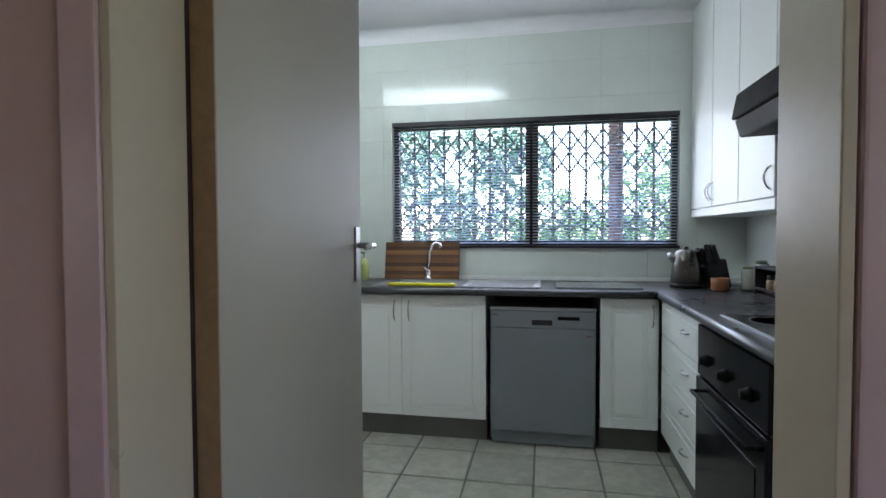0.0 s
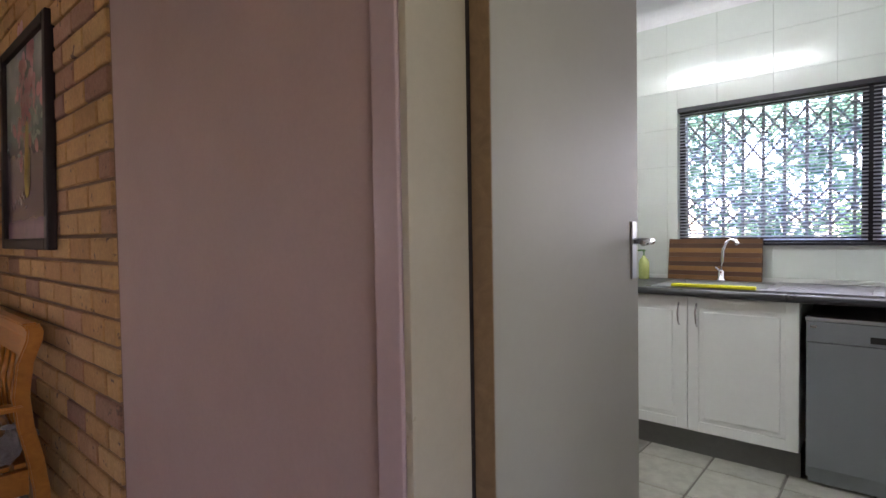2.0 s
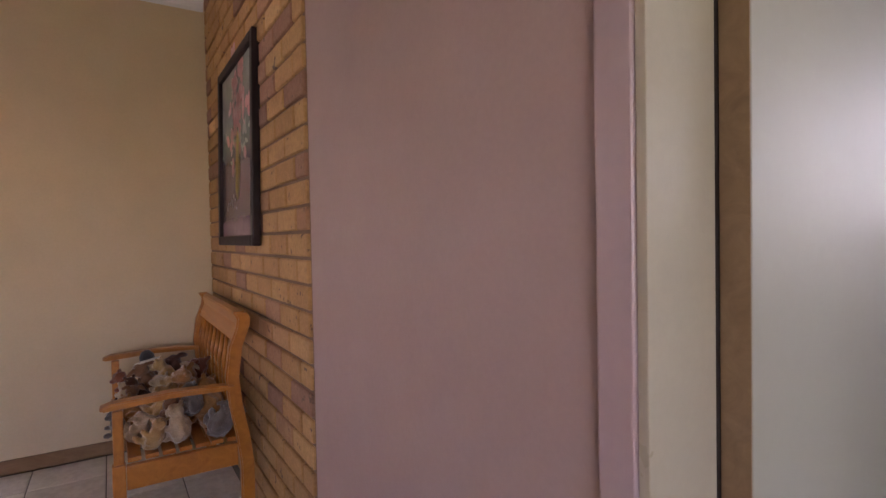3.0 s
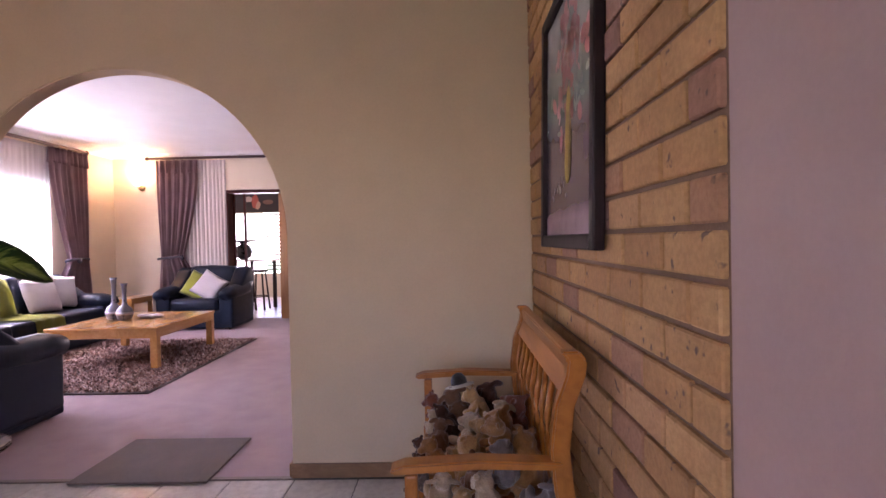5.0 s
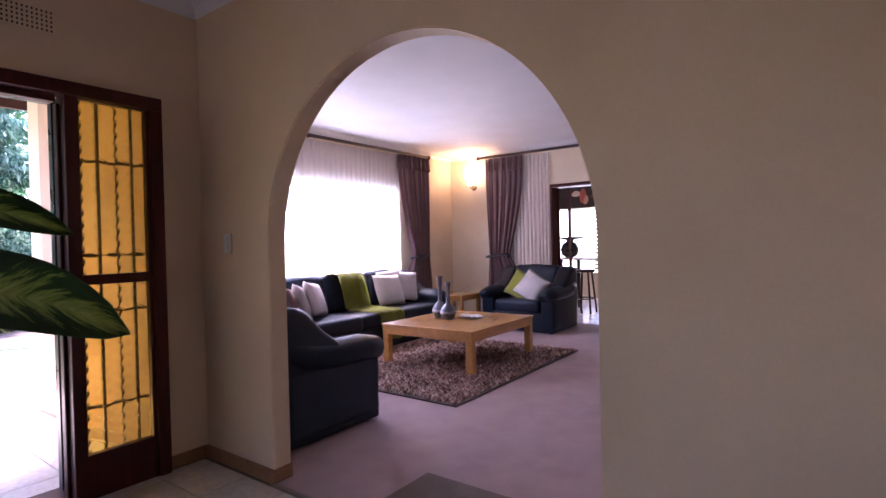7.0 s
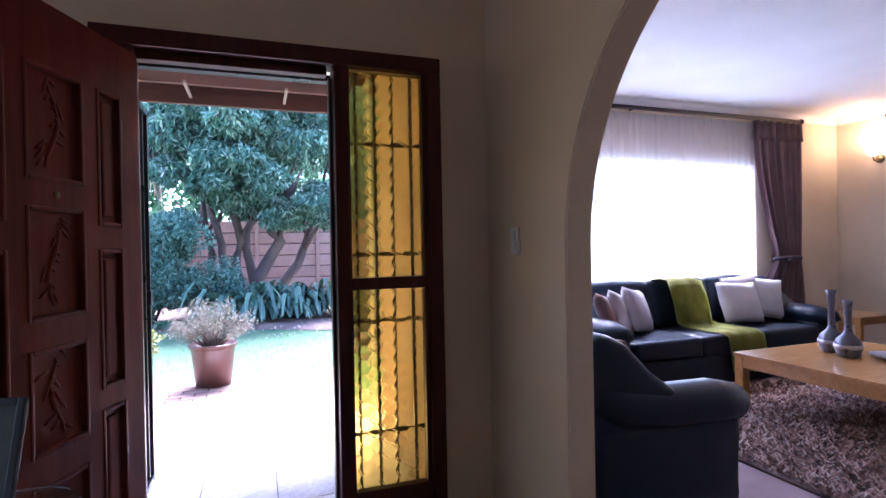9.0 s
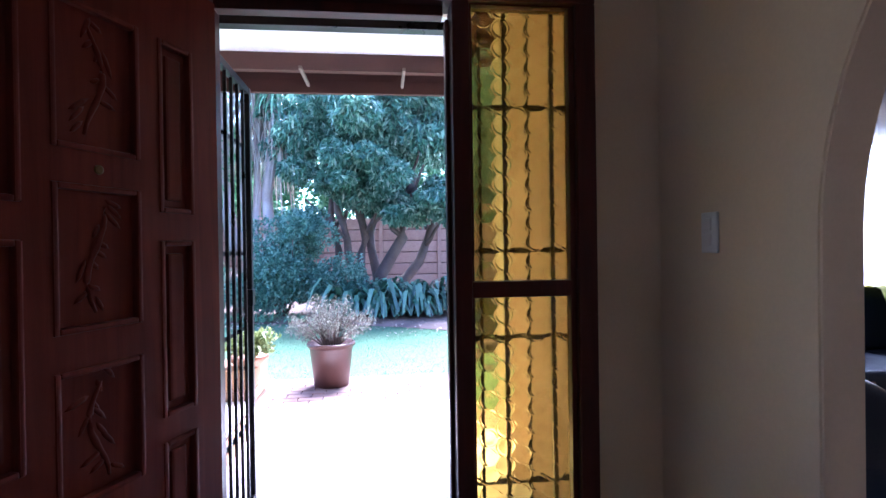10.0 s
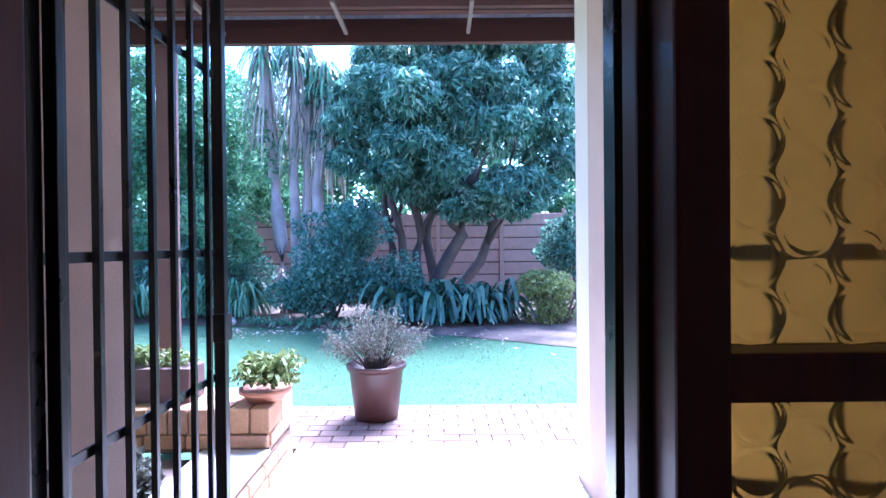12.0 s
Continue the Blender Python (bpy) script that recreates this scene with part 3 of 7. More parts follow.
KETTLE_STEEL = plain("dull_kettle_steel", (0.15, 0.145, 0.135), 0.3, 0.9, 200, 0.05, 0.03)
kettle = thing("kettle", "brushed steel electric kettle with black handle", "kettle", pose(0.80, 3.3, 0.909))
bm = bmesh.new()
lathe(bm, [(0.07, 0), (0.086, 0.002), (0.086, 0.022), (0.08, 0.026)], 28)
part("base", bm, BLACK_PLASTIC, kettle, "black base plate", True)
bm = bmesh.new()
lathe(bm, [(0.078, 0.026), (0.084, 0.03), (0.084, 0.06), (0.074, 0.14), (0.06, 0.2), (0.05, 0.212), (0.03, 0.222), (0.0, 0.225)], 32)
part("jug", bm, KETTLE_STEEL, kettle, "brushed steel jug", True)
bm = bmesh.new()
lathe(bm, [(0.012, 0.222), (0.014, 0.236), (0.0, 0.24)], 14)
part("lid_knob", bm, BLACK_PLASTIC, kettle, "", True)
bm = bmesh.new()
tube(bm, [(0.045, 0, 0.205), (0.085, 0, 0.212), (0.118, 0, 0.185), (0.126, 0, 0.13), (0.112, 0, 0.07), (0.082, 0, 0.045)], [0.012, 0.014, 0.014, 0.013, 0.012, 0.012], 10)
part("handle", bm, BLACK_PLASTIC, kettle, "black loop handle", True)
bm = bmesh.new()
tube(bm, [(-0.055, 0, 0.15), (-0.082, 0, 0.175), (-0.095, 0, 0.2)], [0.024, 0.018, 0.012], 10)
part("spout", bm, STEEL, kettle, "", True)

block = thing("knife_block", "black knife block filled with black-handled knives", "knife block", pose(0.98, 3.33, 0.909, 0, 0, 20))
part("block", extrude_outline([(-0.07, 0), (0.06, 0), (0.02, 0.17), (-0.11, 0.12)], "y", -0.05, 0.05, 0.006), BLACK_PLASTIC, block)
for i in range(2):
    for j in range(3):
        bm = bmesh.new()
        x, y = -0.075 + 0.055 * i, -0.032 + 0.032 * j
        z = 0.135 + 0.02 * i
        box(bm, (-0.011, -0.008, 0), (0.011, 0.008, 0.1), 0.004, 2, pose(x, y, z, 0, -21, 0))
        part("knife_handle", bm, BLACK_PLASTIC, block)
cup = thing("utensil_pot", "small orange-brown pot beside the kettle", "pot", pose(0.93, 3.12, 0.909))
bm = bmesh.new()
lathe(bm, [(0.038, 0), (0.045, 0.01), (0.047, 0.07), (0.043, 0.072), (0.04, 0.02), (0.0, 0.018)], 20)
part("cup", bm, plain("terracotta_glaze", (0.32, 0.12, 0.05), 0.3), cup, "", True)
rack = thing("spice_rack", "dark wooden rack with small jars on the worktop", "rack", pose(1.1, 2.75, 0.909, 0, 0, -90))
part("frame", boxes(((-0.2, -0.06, 0), (0.2, 0.06, 0.012)), ((-0.2, -0.06, 0), (-0.188, 0.06, 0.15)), ((0.188, -0.06, 0), (0.2, 0.06, 0.15)), ((-0.2, 0.05, 0), (0.2, 0.06, 0.15)), ((-0.2, -0.06, 0.138), (0.2, 0.06, 0.15)), ((-0.188, -0.06, 0.03), (0.188, -0.054, 0.045)), bevel=0.002), BLACK_PLASTIC, rack)
for k in range(4):
    bm = bmesh.new()
    lathe(bm, [(0.026, 0.013), (0.028, 0.02), (0.028, 0.075), (0.022, 0.085)], 14, pose(-0.135 + 0.09 * k, 0, 0))
    j = part("jar", bm, plain("spice_glass", (0.3, 0.22, 0.14), 0.2), rack, "", True)
    bm = bmesh.new()
    lathe(bm, [(0.024, 0.085), (0.024, 0.105), (0.0, 0.106)], 14, pose(-0.135 + 0.09 * k, 0, 0))
    part("lid", bm, BLACK_PLASTIC, j, "", True)
for k, (x, y, h) in enumerate(((1.12, 3.08, 0.17), (1.16, 3.16, 0.15), (1.1, 3.2, 0.13))):
    g = thing("storage_jar", "pale glass storage jar against the tiles", "jar", pose(x, y, 0.909), "jars on the worktop")
    bm = bmesh.new()
    lathe(bm, [(0.03, 0), (0.034, 0.006), (0.034, h * 0.8), (0.026, h * 0.9)], 18)
    part("jar", bm, plain("pale_jar_glass", (0.5, 0.52, 0.46), 0.1), g, "", True)
    bm = bmesh.new()
    lathe(bm, [(0.027, h * 0.9), (0.027, h), (0.0, h + 0.003)], 18)
    part("lid", bm, plain("green_lid", (0.2, 0.26, 0.16), 0.4), g, "", True)

hob = thing("hob", "black glass hob set into the worktop", "hob", pose(0.65, 2.2, 0.909, 0, 0, -90))
part("trim", slab((0, 0, 0), (0.6, 0.5, 0.006), 0.002), STEEL, hob, "steel edge trim")
part("glass", slab((0.012, 0.012, 0.004), (0.588, 0.488, 0.009), 0.001), BLACK_GLOSS, hob)
for hx, hy, r in ((0.16, 0.14, 0.09), (0.44, 0.14, 0.075), (0.16, 0.37, 0.075), (0.44, 0.37, 0.09)):
    bm = bmesh.new()
    lathe(bm, [(r, 0.009), (r, 0.0098), (r - 0.004, 0.0098), (r - 0.004, 0.009)], 28, pose(hx, hy, 0))
    part("ring", bm, SILVER, hob)

# wall cabinets
wallcab = thing("wall_cabinet", "white wall cabinets with chrome handles reaching the ceiling", "cabinet", pose(0.91, 3.64, 0, 0, 0, -90), "white kitchen cabinets")
part("body", slab((0.0, 0.02, 1.375), (1.245, 0.325, 2.64)), MEMBRANE, wallcab)
part("light_rail", slab((0.0, 0.0, 1.325), (1.25, 0.325, 1.373), 0.004), MEMBRANE, wallcab)
for a, b, hx in ((0.0, 0.42, 0.395), (0.424, 0.83, 0.445), (0.834, 1.245, 1.21)):
    d = part("door", slab((a + 0.002, 0, 1.378), (b - 0.002, 0.018, 2.636), 0.005), MEMBRANE, wallcab)
    bow_handle(d, (hx, 0, 1.41), (hx, 0, 1.51), (0, -0.028, 0))
over = thing("wall_cabinet", "white cabinet above the extractor hood", "cabinet", pose(0.91, 2.39, 0, 0, 0, -90), "white kitchen cabinets")
part("body", slab((0.0, 0.02, 1.83), (0.6, 0.325, 2.64)), MEMBRANE, over)
part("door", slab((0.002, 0, 1.833), (0.598, 0.018, 2.636), 0.005), MEMBRANE, over)
hood = thing("extractor_hood", "black slim extractor hood with a tilted visor", "extractor hood", pose(0.91, 2.39, 0, 0, 0, -90))
part("body", slab((0.0, -0.029, 1.70), (0.6, 0.325, 1.824), 0.004), OVEN_TRIM, hood)
part("visor", extrude_outline([(-0.17, 1.695), (-0.03, 1.695), (-0.03, 1.825), (-0.15, 1.80)], "x", 0.0, 0.6, 0.004), OVEN_TRIM, hood, "satin black visor")
part("filter_tray", extrude_outline([(-0.14, 1.62), (0.3, 1.64), (0.3, 1.69), (-0.16, 1.69)], "x", 0.012, 0.588, 0.004), OVEN_TRIM, hood)

# window: frame, two lights, venetian blind, expanding security grille
ALU = plain("dark_aluminium", (0.035, 0.035, 0.042), 0.4, 0.6, 60, 0.1, 0.02)
PANE = glassy("window_glass", (1, 1, 1), 0.0, 1.05)
win = structure(new("window_1"), "wide kitchen window with dark frame", "window")
part("window_frame", boxes(((WX0, 3.70, WZ0), (WX1, 3.74, WZ0 + 0.035)), ((WX0, 3.70, WZ1 - 0.035), (WX1, 3.74, WZ1)), ((WX0, 3.70, WZ0), (WX0 + 0.035, 3.74, WZ1)), ((WX1 - 0.035, 3.70, WZ0), (WX1, 3.74, WZ1)), ((-0.145, 3.69, WZ0), (-0.06, 3.745, WZ1)), bevel=0.003), ALU, win)
part("sill", slab((WX0, 3.62, WZ0 - 0.012), (WX1, 3.70, WZ0 + 0.006), 0.004), ALU, win, "dark sill edge")
for a, b in ((WX0 + 0.03, -0.14), (-0.065, WX1 - 0.03)):
    p = part("pane", slab((a, 3.717, WZ0 + 0.03), (b, 3.721, WZ1 - 0.03)), PANE, win)
    p.visible_shadow = False
part("latch", slab((-0.115, 3.672, 1.53), (-0.09, 3.69, 1.58), 0.004), BLACK_PLASTIC, win)
blind = thing("venetian_blind", "open silvery aluminium venetian blind over the window", "blind")
part("head_rail", slab((WX0, 3.645, WZ1 - 0.018), (WX1, 3.675, WZ1 + 0.012), 0.003), ALU, blind, "dark head rail")
SLAT = plain("silver_slat", (0.55, 0.55, 0.62), 0.35, 0.4, 40, 0.05, 0)
slat_me = None
for a, b in ((WX0 + 0.012, -0.115), (-0.095, WX1 - 0.012)):
    for k in range(41):
        z = WZ0 + 0.022 + k * 0.0203
        if slat_me is None or k == 0:
            bm = bmesh.new()
            box(bm, (a, -0.011, -0.0006), (b, 0.011, 0.0006), 0, 2, Matrix.Translation((0, 3.661, 0)) @ Matrix.Rotation(radians(24), 4, "X"))
            first = part("slat", bm, SLAT, blind)
            first.location.z, slat_me = z, first.data
            continue
        s = new("slat", slat_me)
        s.parent, s.location = blind, (0, 0, z)
for x in (-0.95, -0.62, -0.3, 0.1, 0.42, 0.72):
    bm = bmesh.new()
    rod(bm, (x, 3.648, WZ0 + 0.02), (x, 3.648, WZ1), 0.0012, n=5)
    part("cord", bm, SLAT, blind)
grille = thing("security_grille", "white expanding trellis security grille in the window", "security grille")
WHITE_METAL = plain("white_powder_coat", (0.34, 0.34, 0.40), 0.4, 0.1, 40, 0.05, 0)
nb = 17
step = (WX1 - WX0 - 0.04) / nb
for k in range(nb + 1):
    x = WX0 + 0.02 + k * step
    part("upright", slab((x - 0.008, 3.78, WZ0), (x + 0.008, 3.79, WZ1)), WHITE_METAL, grille)
for z0, z1 in ((WZ0 + 0.10, WZ0 + 0.32), (WZ1 - 0.36, WZ1 - 0.06)):
    for k in range(nb):
        x = WX0 + 0.02 + k * step
        for s in (0, 1):
            for j in range(2):
                h = (z1 - z0) / 2
                bm = bmesh.new()
                rod(bm, (x + s * step, 3.776 - 0.004 * s, z0 + j * h), (x + (1 - s) * step, 3.776 - 0.004 * s, z0 + (j + 1) * h), 0.0065, n=6)
                part("lattice_bar", bm, WHITE_METAL, grille)

# ceiling tube lamp, seen as a streak on the glossy tiles
tube_lamp = thing("fluorescent_lamp", "white fluorescent tube lamp on the kitchen ceiling", "ceiling lamp", pose(-1.05, 2.1, 2.66))
part("housing", slab((-0.62, -0.04, -0.04), (0.62, 0.04, -0.001), 0.004), MEMBRANE, tube_lamp)
bm = bmesh.new()
rod(bm, (-0.59, 0, -0.062), (0.59, 0, -0.062), 0.014, n=14)
part("tube", bm, glow("tube_glow", (0.82, 1.0, 1.0), 11.5), tube_lamp, "glowing white tube", True)

# open kitchen door in its pressed frame
kf = structure(new("door_1"), "open flush kitchen door in a cream pressed frame", "door")
part("door_frame", boxes(((-0.571, 0.592, 0), (-0.556, 0.735, 2.045)), ((0.262, 0.592, 0), (0.276, 0.735, 2.045)), ((-0.571, 0.592, 2.046), (0.276, 0.735, 2.06)),
                         ((-0.63, 0.606, 0.0), (-0.572, 0.734, 2.1)), ((0.277, 0.606, 0), (0.315, 0.734, 2.1)), bevel=0.002), CREAM_GLOSS, kf)
for lo, hi in (((-0.632, 0.588, 0), (-0.5725, 0.605, 2.108)), ((0.2775, 0.588, 0), (0.338, 0.605, 2.108)), ((-0.5725, 0.588, 2.061), (0.2775, 0.605, 2.108))):
    part("architrave", slab(lo, hi, 0.006, 3), LILAC_FACE, kf, "lilac-pink painted frame face")
# added near-black strip stands in for shade between frame and leaf
part("hinge_gap_shade", slab((-0.61, 0.7355, 0.0), (-0.5595, 0.80, 2.06), 0.003), GAP_SHADE, kf, "dark strip painting shade into the hinge gap")
leaf_m = pose(-0.518, 0.752, 0.008, 0, 0, 90 + 4.0)
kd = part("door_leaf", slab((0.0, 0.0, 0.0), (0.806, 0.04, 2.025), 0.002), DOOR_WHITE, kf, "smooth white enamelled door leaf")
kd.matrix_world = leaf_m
edge = part("leaf_edge", slab((-0.003, 0.0008, 0.002), (-0.0005, 0.0392, 2.02)), timber("door_edge_wood", (0.2, 0.12, 0.06), (0.33, 0.21, 0.11), 0.6), kd, "raw brown hinge edge")
plate = part("handle_plate", slab((0.735, -0.006, 1.085), (0.775, 0.0, 1.245), 0.003), STEEL, kd, "satin handle plate")
bm = bmesh.new()
tube(bm, [(0.755, -0.004, 1.19), (0.755, -0.045, 1.19), (0.745, -0.055, 1.19), (0.65, -0.058, 1.187)], [0.009, 0.009, 0.009, 0.008], 10)
part("lever", bm, CHROME, plate, "", True)
bm = bmesh.new()
tube(bm, [(0.755, 0.042, 1.19), (0.755, 0.085, 1.19), (0.745, 0.095, 1.19), (0.65, 0.098, 1.187)], [0.009, 0.009, 0.009, 0.008], 10)
part("lever", bm, CHROME, plate, "", True)
for z in (0.25, 1.78):
    bm = bmesh.new()
    rod(bm, (-0.008, 0.02, z), (-0.008, 0.02, z + 0.1), 0.006)
    part("hinge", bm, STEEL, kd)

# ---- hall ----
def run_board(name, spans, material, label, category, bevel=0.004):
    return structure(part(name, boxes(*spans, bevel=bevel), material), label, category)


run_board("baseboard_hall", [((-3.728, -3.106, 0), (-3.714, AY0, 0.075)), ((-3.728, AY1, 0), (-3.714, 0.59, 0.075)), ((-3.714, -3.108, 0), (-3.495, -3.094, 0.075)), ((-3.838, AY0 + 0.001, 0), (-3.716, AY0 + 0.014, 0.075)), ((-3.838, AY1 - 0.014, 0), (-3.716, AY1 - 0.001, 0.075))], SKIRT, "brown wooden skirting board", "skirting")
run_board("baseboard_entrance", [((-2.19, -3.108, 0), (2.59, -3.094, 0.075)), ((2.586, -3.09, 0), (2.598, 0.59, 0.075)), ((0.34, 0.59, 0), (2.58, 0.603, 0.075)), ((-1.81, 0.59, 0), (-0.64, 0.603, 0.075))], SKIRT, "brown wooden skirting board", "skirting")


def cove(name, x0, y0, x1, y1, z, inside, label):
    """A quarter-hollow cornice along a wall; inside: the way to the room."""
    bm = bmesh.new()
    prof = [(0.0, -0.085)] + [(0.085 * (1 - math.cos(k * math.pi / 12)), -0.085 + 0.085 * math.sin(k * math.pi / 12)) for k in range(1, 7)] + [(0.0, 0.0)]
    rows = [[bm.verts.new((x + inside[0] * (d + 0.001), y + inside[1] * (d + 0.001), z + h - 0.001)) for d, h in prof] for x, y in ((x0, y0), (x1, y1))]
    n = len(prof)
    for k in range(n):
        bm.faces.new((rows[0][k], rows[0][(k + 1) % n], rows[1][(k + 1) % n], rows[1][k]))
    bm.faces.new(rows[0]), bm.faces.new(rows[1])
    bmesh.ops.recalc_face_normals(bm, faces=bm.faces)
    return structure(part(name, bm, CEILING), label, "cornice")


cove("trim_hall_arch", -3.73, -3.11, -3.73, 0.59, TOP, (1, 0), "white coved cornice in the hall")
cove("trim_hall_entrance", -3.73, -3.11, 2.6, -3.11, TOP, (0, 1), "white coved cornice in the hall")
cove("trim_kitchen_window", -2.6, 3.648, 1.24, 3.648, 2.66, (0, -1), "white coved cornice in the kitchen")
cove("trim_living_window", -9.36, -5.25, -3.85, -5.25, TOP, (0, 1), "white coved cornice in the living room")
cove("trim_living_far", -9.36, -5.25, -9.36, 1.0, TOP, (1, 0), "white coved cornice in the living room")

# entrance frame, sidelight
ef = structure(new("door_2"), "open carved front door in a dark wooden frame with sidelight", "door")
FY0, FY1 = -3.17, -3.055
part("frame_head", slab((-3.49, FY0, 2.03), (-2.151, FY1, 2.099), 0.006), FRAMEWOOD, ef)
part("frame_head_inner", slab((-3.0, FY0 + 0.02, 1.995), (-2.29, FY1 - 0.045, 2.029), 0.004), FRAMEWOOD, ef)
part("frame_post", slab((-2.29, FY0, 0), (-2.151, FY1, 2.029), 0.006), FRAMEWOOD, ef)
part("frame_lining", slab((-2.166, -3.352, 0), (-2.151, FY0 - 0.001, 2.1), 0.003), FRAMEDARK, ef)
part("frame_post", slab((-3.49, FY0, 0), (-3.425, FY1, 2.029), 0.006), FRAMEWOOD, ef)
part("mullion", boxes(((-3.078, FY0, 0), (-3.022, FY1, 2.029)), ((-3.022, FY0 + 0.0, 0), (-3.008, FY0 + 0.05, 1.994)), bevel=0.005), FRAMEWOOD, ef)
sl = part("sidelight_frame", boxes(((-3.425, -3.125, 0), (-3.079, -3.075, 0.225)), ((-3.425, -3.125, 2.024), (-3.079, -3.075, 2.0285)), ((-3.425, -3.125, 0.225), (-3.406, -3.075, 2.024)), ((-3.088, -3.125, 0.225), (-3.079, -3.075, 2.024)), ((-3.406, -3.125, 1.088), (-3.0795, -3.062, 1.139)), bevel=0.003), FRAMEWOOD, ef)
part("threshold", slab((-3.05, -3.36, -0.012), (-2.2, FY1, 0.012), 0.004), FRAMEWOOD, ef, "worn wooden threshold")


def bottle_glass(parent, x0, x1, z0, z1):
    """Amber pressed glass: flat round discs packed in staggered columns, each with a raised rim."""
    nx, nz = 6, max(2, round((z1 - z0) / 0.0615))
    px, pz, sub, tall = (x1 - x0) / nx, (z1 - z0) / nz, 22, 26
    bm = bmesh.new()
    front = []
    for j in range(nz * tall + 1):
        row = []
        for i in range(nx * sub + 1):
            u, v = i / sub, j / tall
            c0, q0 = math.floor(u), math.floor(v)
            r, a, b = min((math.hypot((u - c) * px, (v - q - 0.5 * (c % 2)) * pz), (u - c) * px, (v - q - 0.5 * (c % 2)) * pz) for c in (c0, c0 + 1) for q in (q0 - 1, q0, q0 + 1))
            arc = 0.2 + 0.8 * max(0.0, -2 * a * b / (r * r + 1e-9))
            d = 0.0022 * max(0.0, 1 - (r / 0.0315) ** 2) + 0.0022 * arc * math.exp(-((r - 0.0285) / 0.0022) ** 2)
            row.append(bm.verts.new((x0 + i * px / sub, -3.105 + d, z0 + j * pz / tall)))
        front.append(row)
    for j in range(nz * tall):
        for i in range(nx * sub):
            bm.faces.new((front[j][i + 1], front[j][i], front[j + 1][i], front[j + 1][i + 1]))
    return part("pane", bm, AMBER, parent, "amber bottle-end glass", True)


AMBER, ant, ab = node_material("amber_bottle_glass", 0.13)
acol = ramp(ant, noise_node(ant, coords(ant), 5.0, 3), [(0.3, (0.29, 0.12, 0.003)), (0.7, (0.39, 0.175, 0.006))])
ant.links.new(acol, ab.inputs["Base Color"])
ab.inputs["Transmission Weight"].default_value, ab.inputs["IOR"].default_value = 0.95, 1.42
ab.inputs["Coat Weight"].default_value, ab.inputs["Coat Roughness"].default_value = 0.5, 0.05
at_ = ant.nodes.new("ShaderNodeBsdfTranslucent")
ant.links.new(acol, at_.inputs[0])
ams = ant.nodes.new("ShaderNodeMixShader")
ams.inputs[0].default_value = 0.10
ant.links.new(ab.outputs[0], ams.inputs[1]), ant.links.new(at_.outputs[0], ams.inputs[2])
ant.links.new(ams.outputs[0], ant.nodes["Material Output"].inputs[0])
bottle_glass(sl, -3.407, -3.077, 1.138, 2.025)
bottle_glass(sl, -3.407, -3.077, 0.224, 1.089)

# front door leaf: hinge at the frame, swung inwards past a right angle
door = part("door_leaf", boxes(((0.0, -0.040, 0.012), (0.10, 0.0, 2.0)), ((0.225, -0.040, 0.012), (0.285, 0.0, 2.0)), ((0.515, -0.040, 0.012), (0.575, 0.0, 2.0)), ((0.70, -0.040, 0.012), (0.80, 0.0, 2.0)),
                            *[((a, -0.040, z0), (b, 0.0, z1)) for a, b in ((0.1, 0.225), (0.575, 0.70)) for z0, z1 in ((0.012, 0.2), (0.745, 0.81), (1.28, 1.355), (1.815, 2.0))],
                            *[((0.285, -0.040, z0), (0.515, 0.0, z1)) for z0, z1 in ((0.012, 0.2), (0.60, 0.69), (0.995, 1.075), (1.405, 1.48), (1.815, 2.0))]), MAHOGANY, ef, "dark mahogany carved panel door, standing open")
door.matrix_world = pose(-2.30, -3.085, 0, 0, 0, math.degrees(math.atan2(0.93, 0.37)))


def carved(bm, x0, x1, z0, z1, y, seed):
    """Low relief: a slender stem with sprays, kept to leaf-like swellings."""
    xc, h = (x0 + x1) / 2, z1 - z0
    rnd = random.Random(seed)
    pts = [(xc + 0.025 * math.sin(5 * k / 10 + seed), y, z0 + h * (0.12 + 0.074 * k)) for k in range(11)]
    tube(bm, pts, [0.004 + 0.004 * math.sin(math.pi * k / 10) * (1 + 0.4 * math.sin(2.3 * k + seed)) for k in range(11)], 8)
    for k in range(11):
        s = rnd.choice((-1, 1))
        a = rnd.uniform(0.3, 1.2)
        bx, bz = pts[k][0], pts[k][2]
        L = rnd.uniform(0.03, 0.06)
        blob(bm, (bx + s * L * math.cos(a) * 0.6, y, bz + L * math.sin(a) * 0.5), (0.007, 0.0035, L * 0.55), 1, 0.3, k, Matrix.Rotation(-s * (math.pi / 2 - a), 3, "Y"))


def door_panel(x0, x1, z0, z1, seed=None):
    fy = 0.0
    bm = boxes(((x0, -0.028, z0), (x1, -0.016, z1)))
    for lo, hi in (((x0, -0.03, z0), (x0 + 0.014, fy + 0.004, z1)), ((x1 - 0.014, -0.03, z0), (x1, fy + 0.004, z1)), ((x0 + 0.014, -0.03, z0), (x1 - 0.014, fy + 0.004, z0 + 0.014)), ((x0 + 0.014, -0.03, z1 - 0.014), (x1 - 0.014, fy + 0.004, z1))):
        box(bm, lo, hi, 0.005)
    p = part("panel", bm, MAHOGANY, door)
    bm = bmesh.new()
    if seed is None:
        box(bm, (x0 + 0.034, -0.02, z0 + 0.034), (x1 - 0.034, -0.006, z1 - 0.034), 0.008)
        part("raised_field", bm, MAHOGANY, p)
    else:
        carved(bm, x0, x1, z0, z1, -0.0155, seed)
        part("carving", bm, MAHOGANY, p, "carved relief", True)


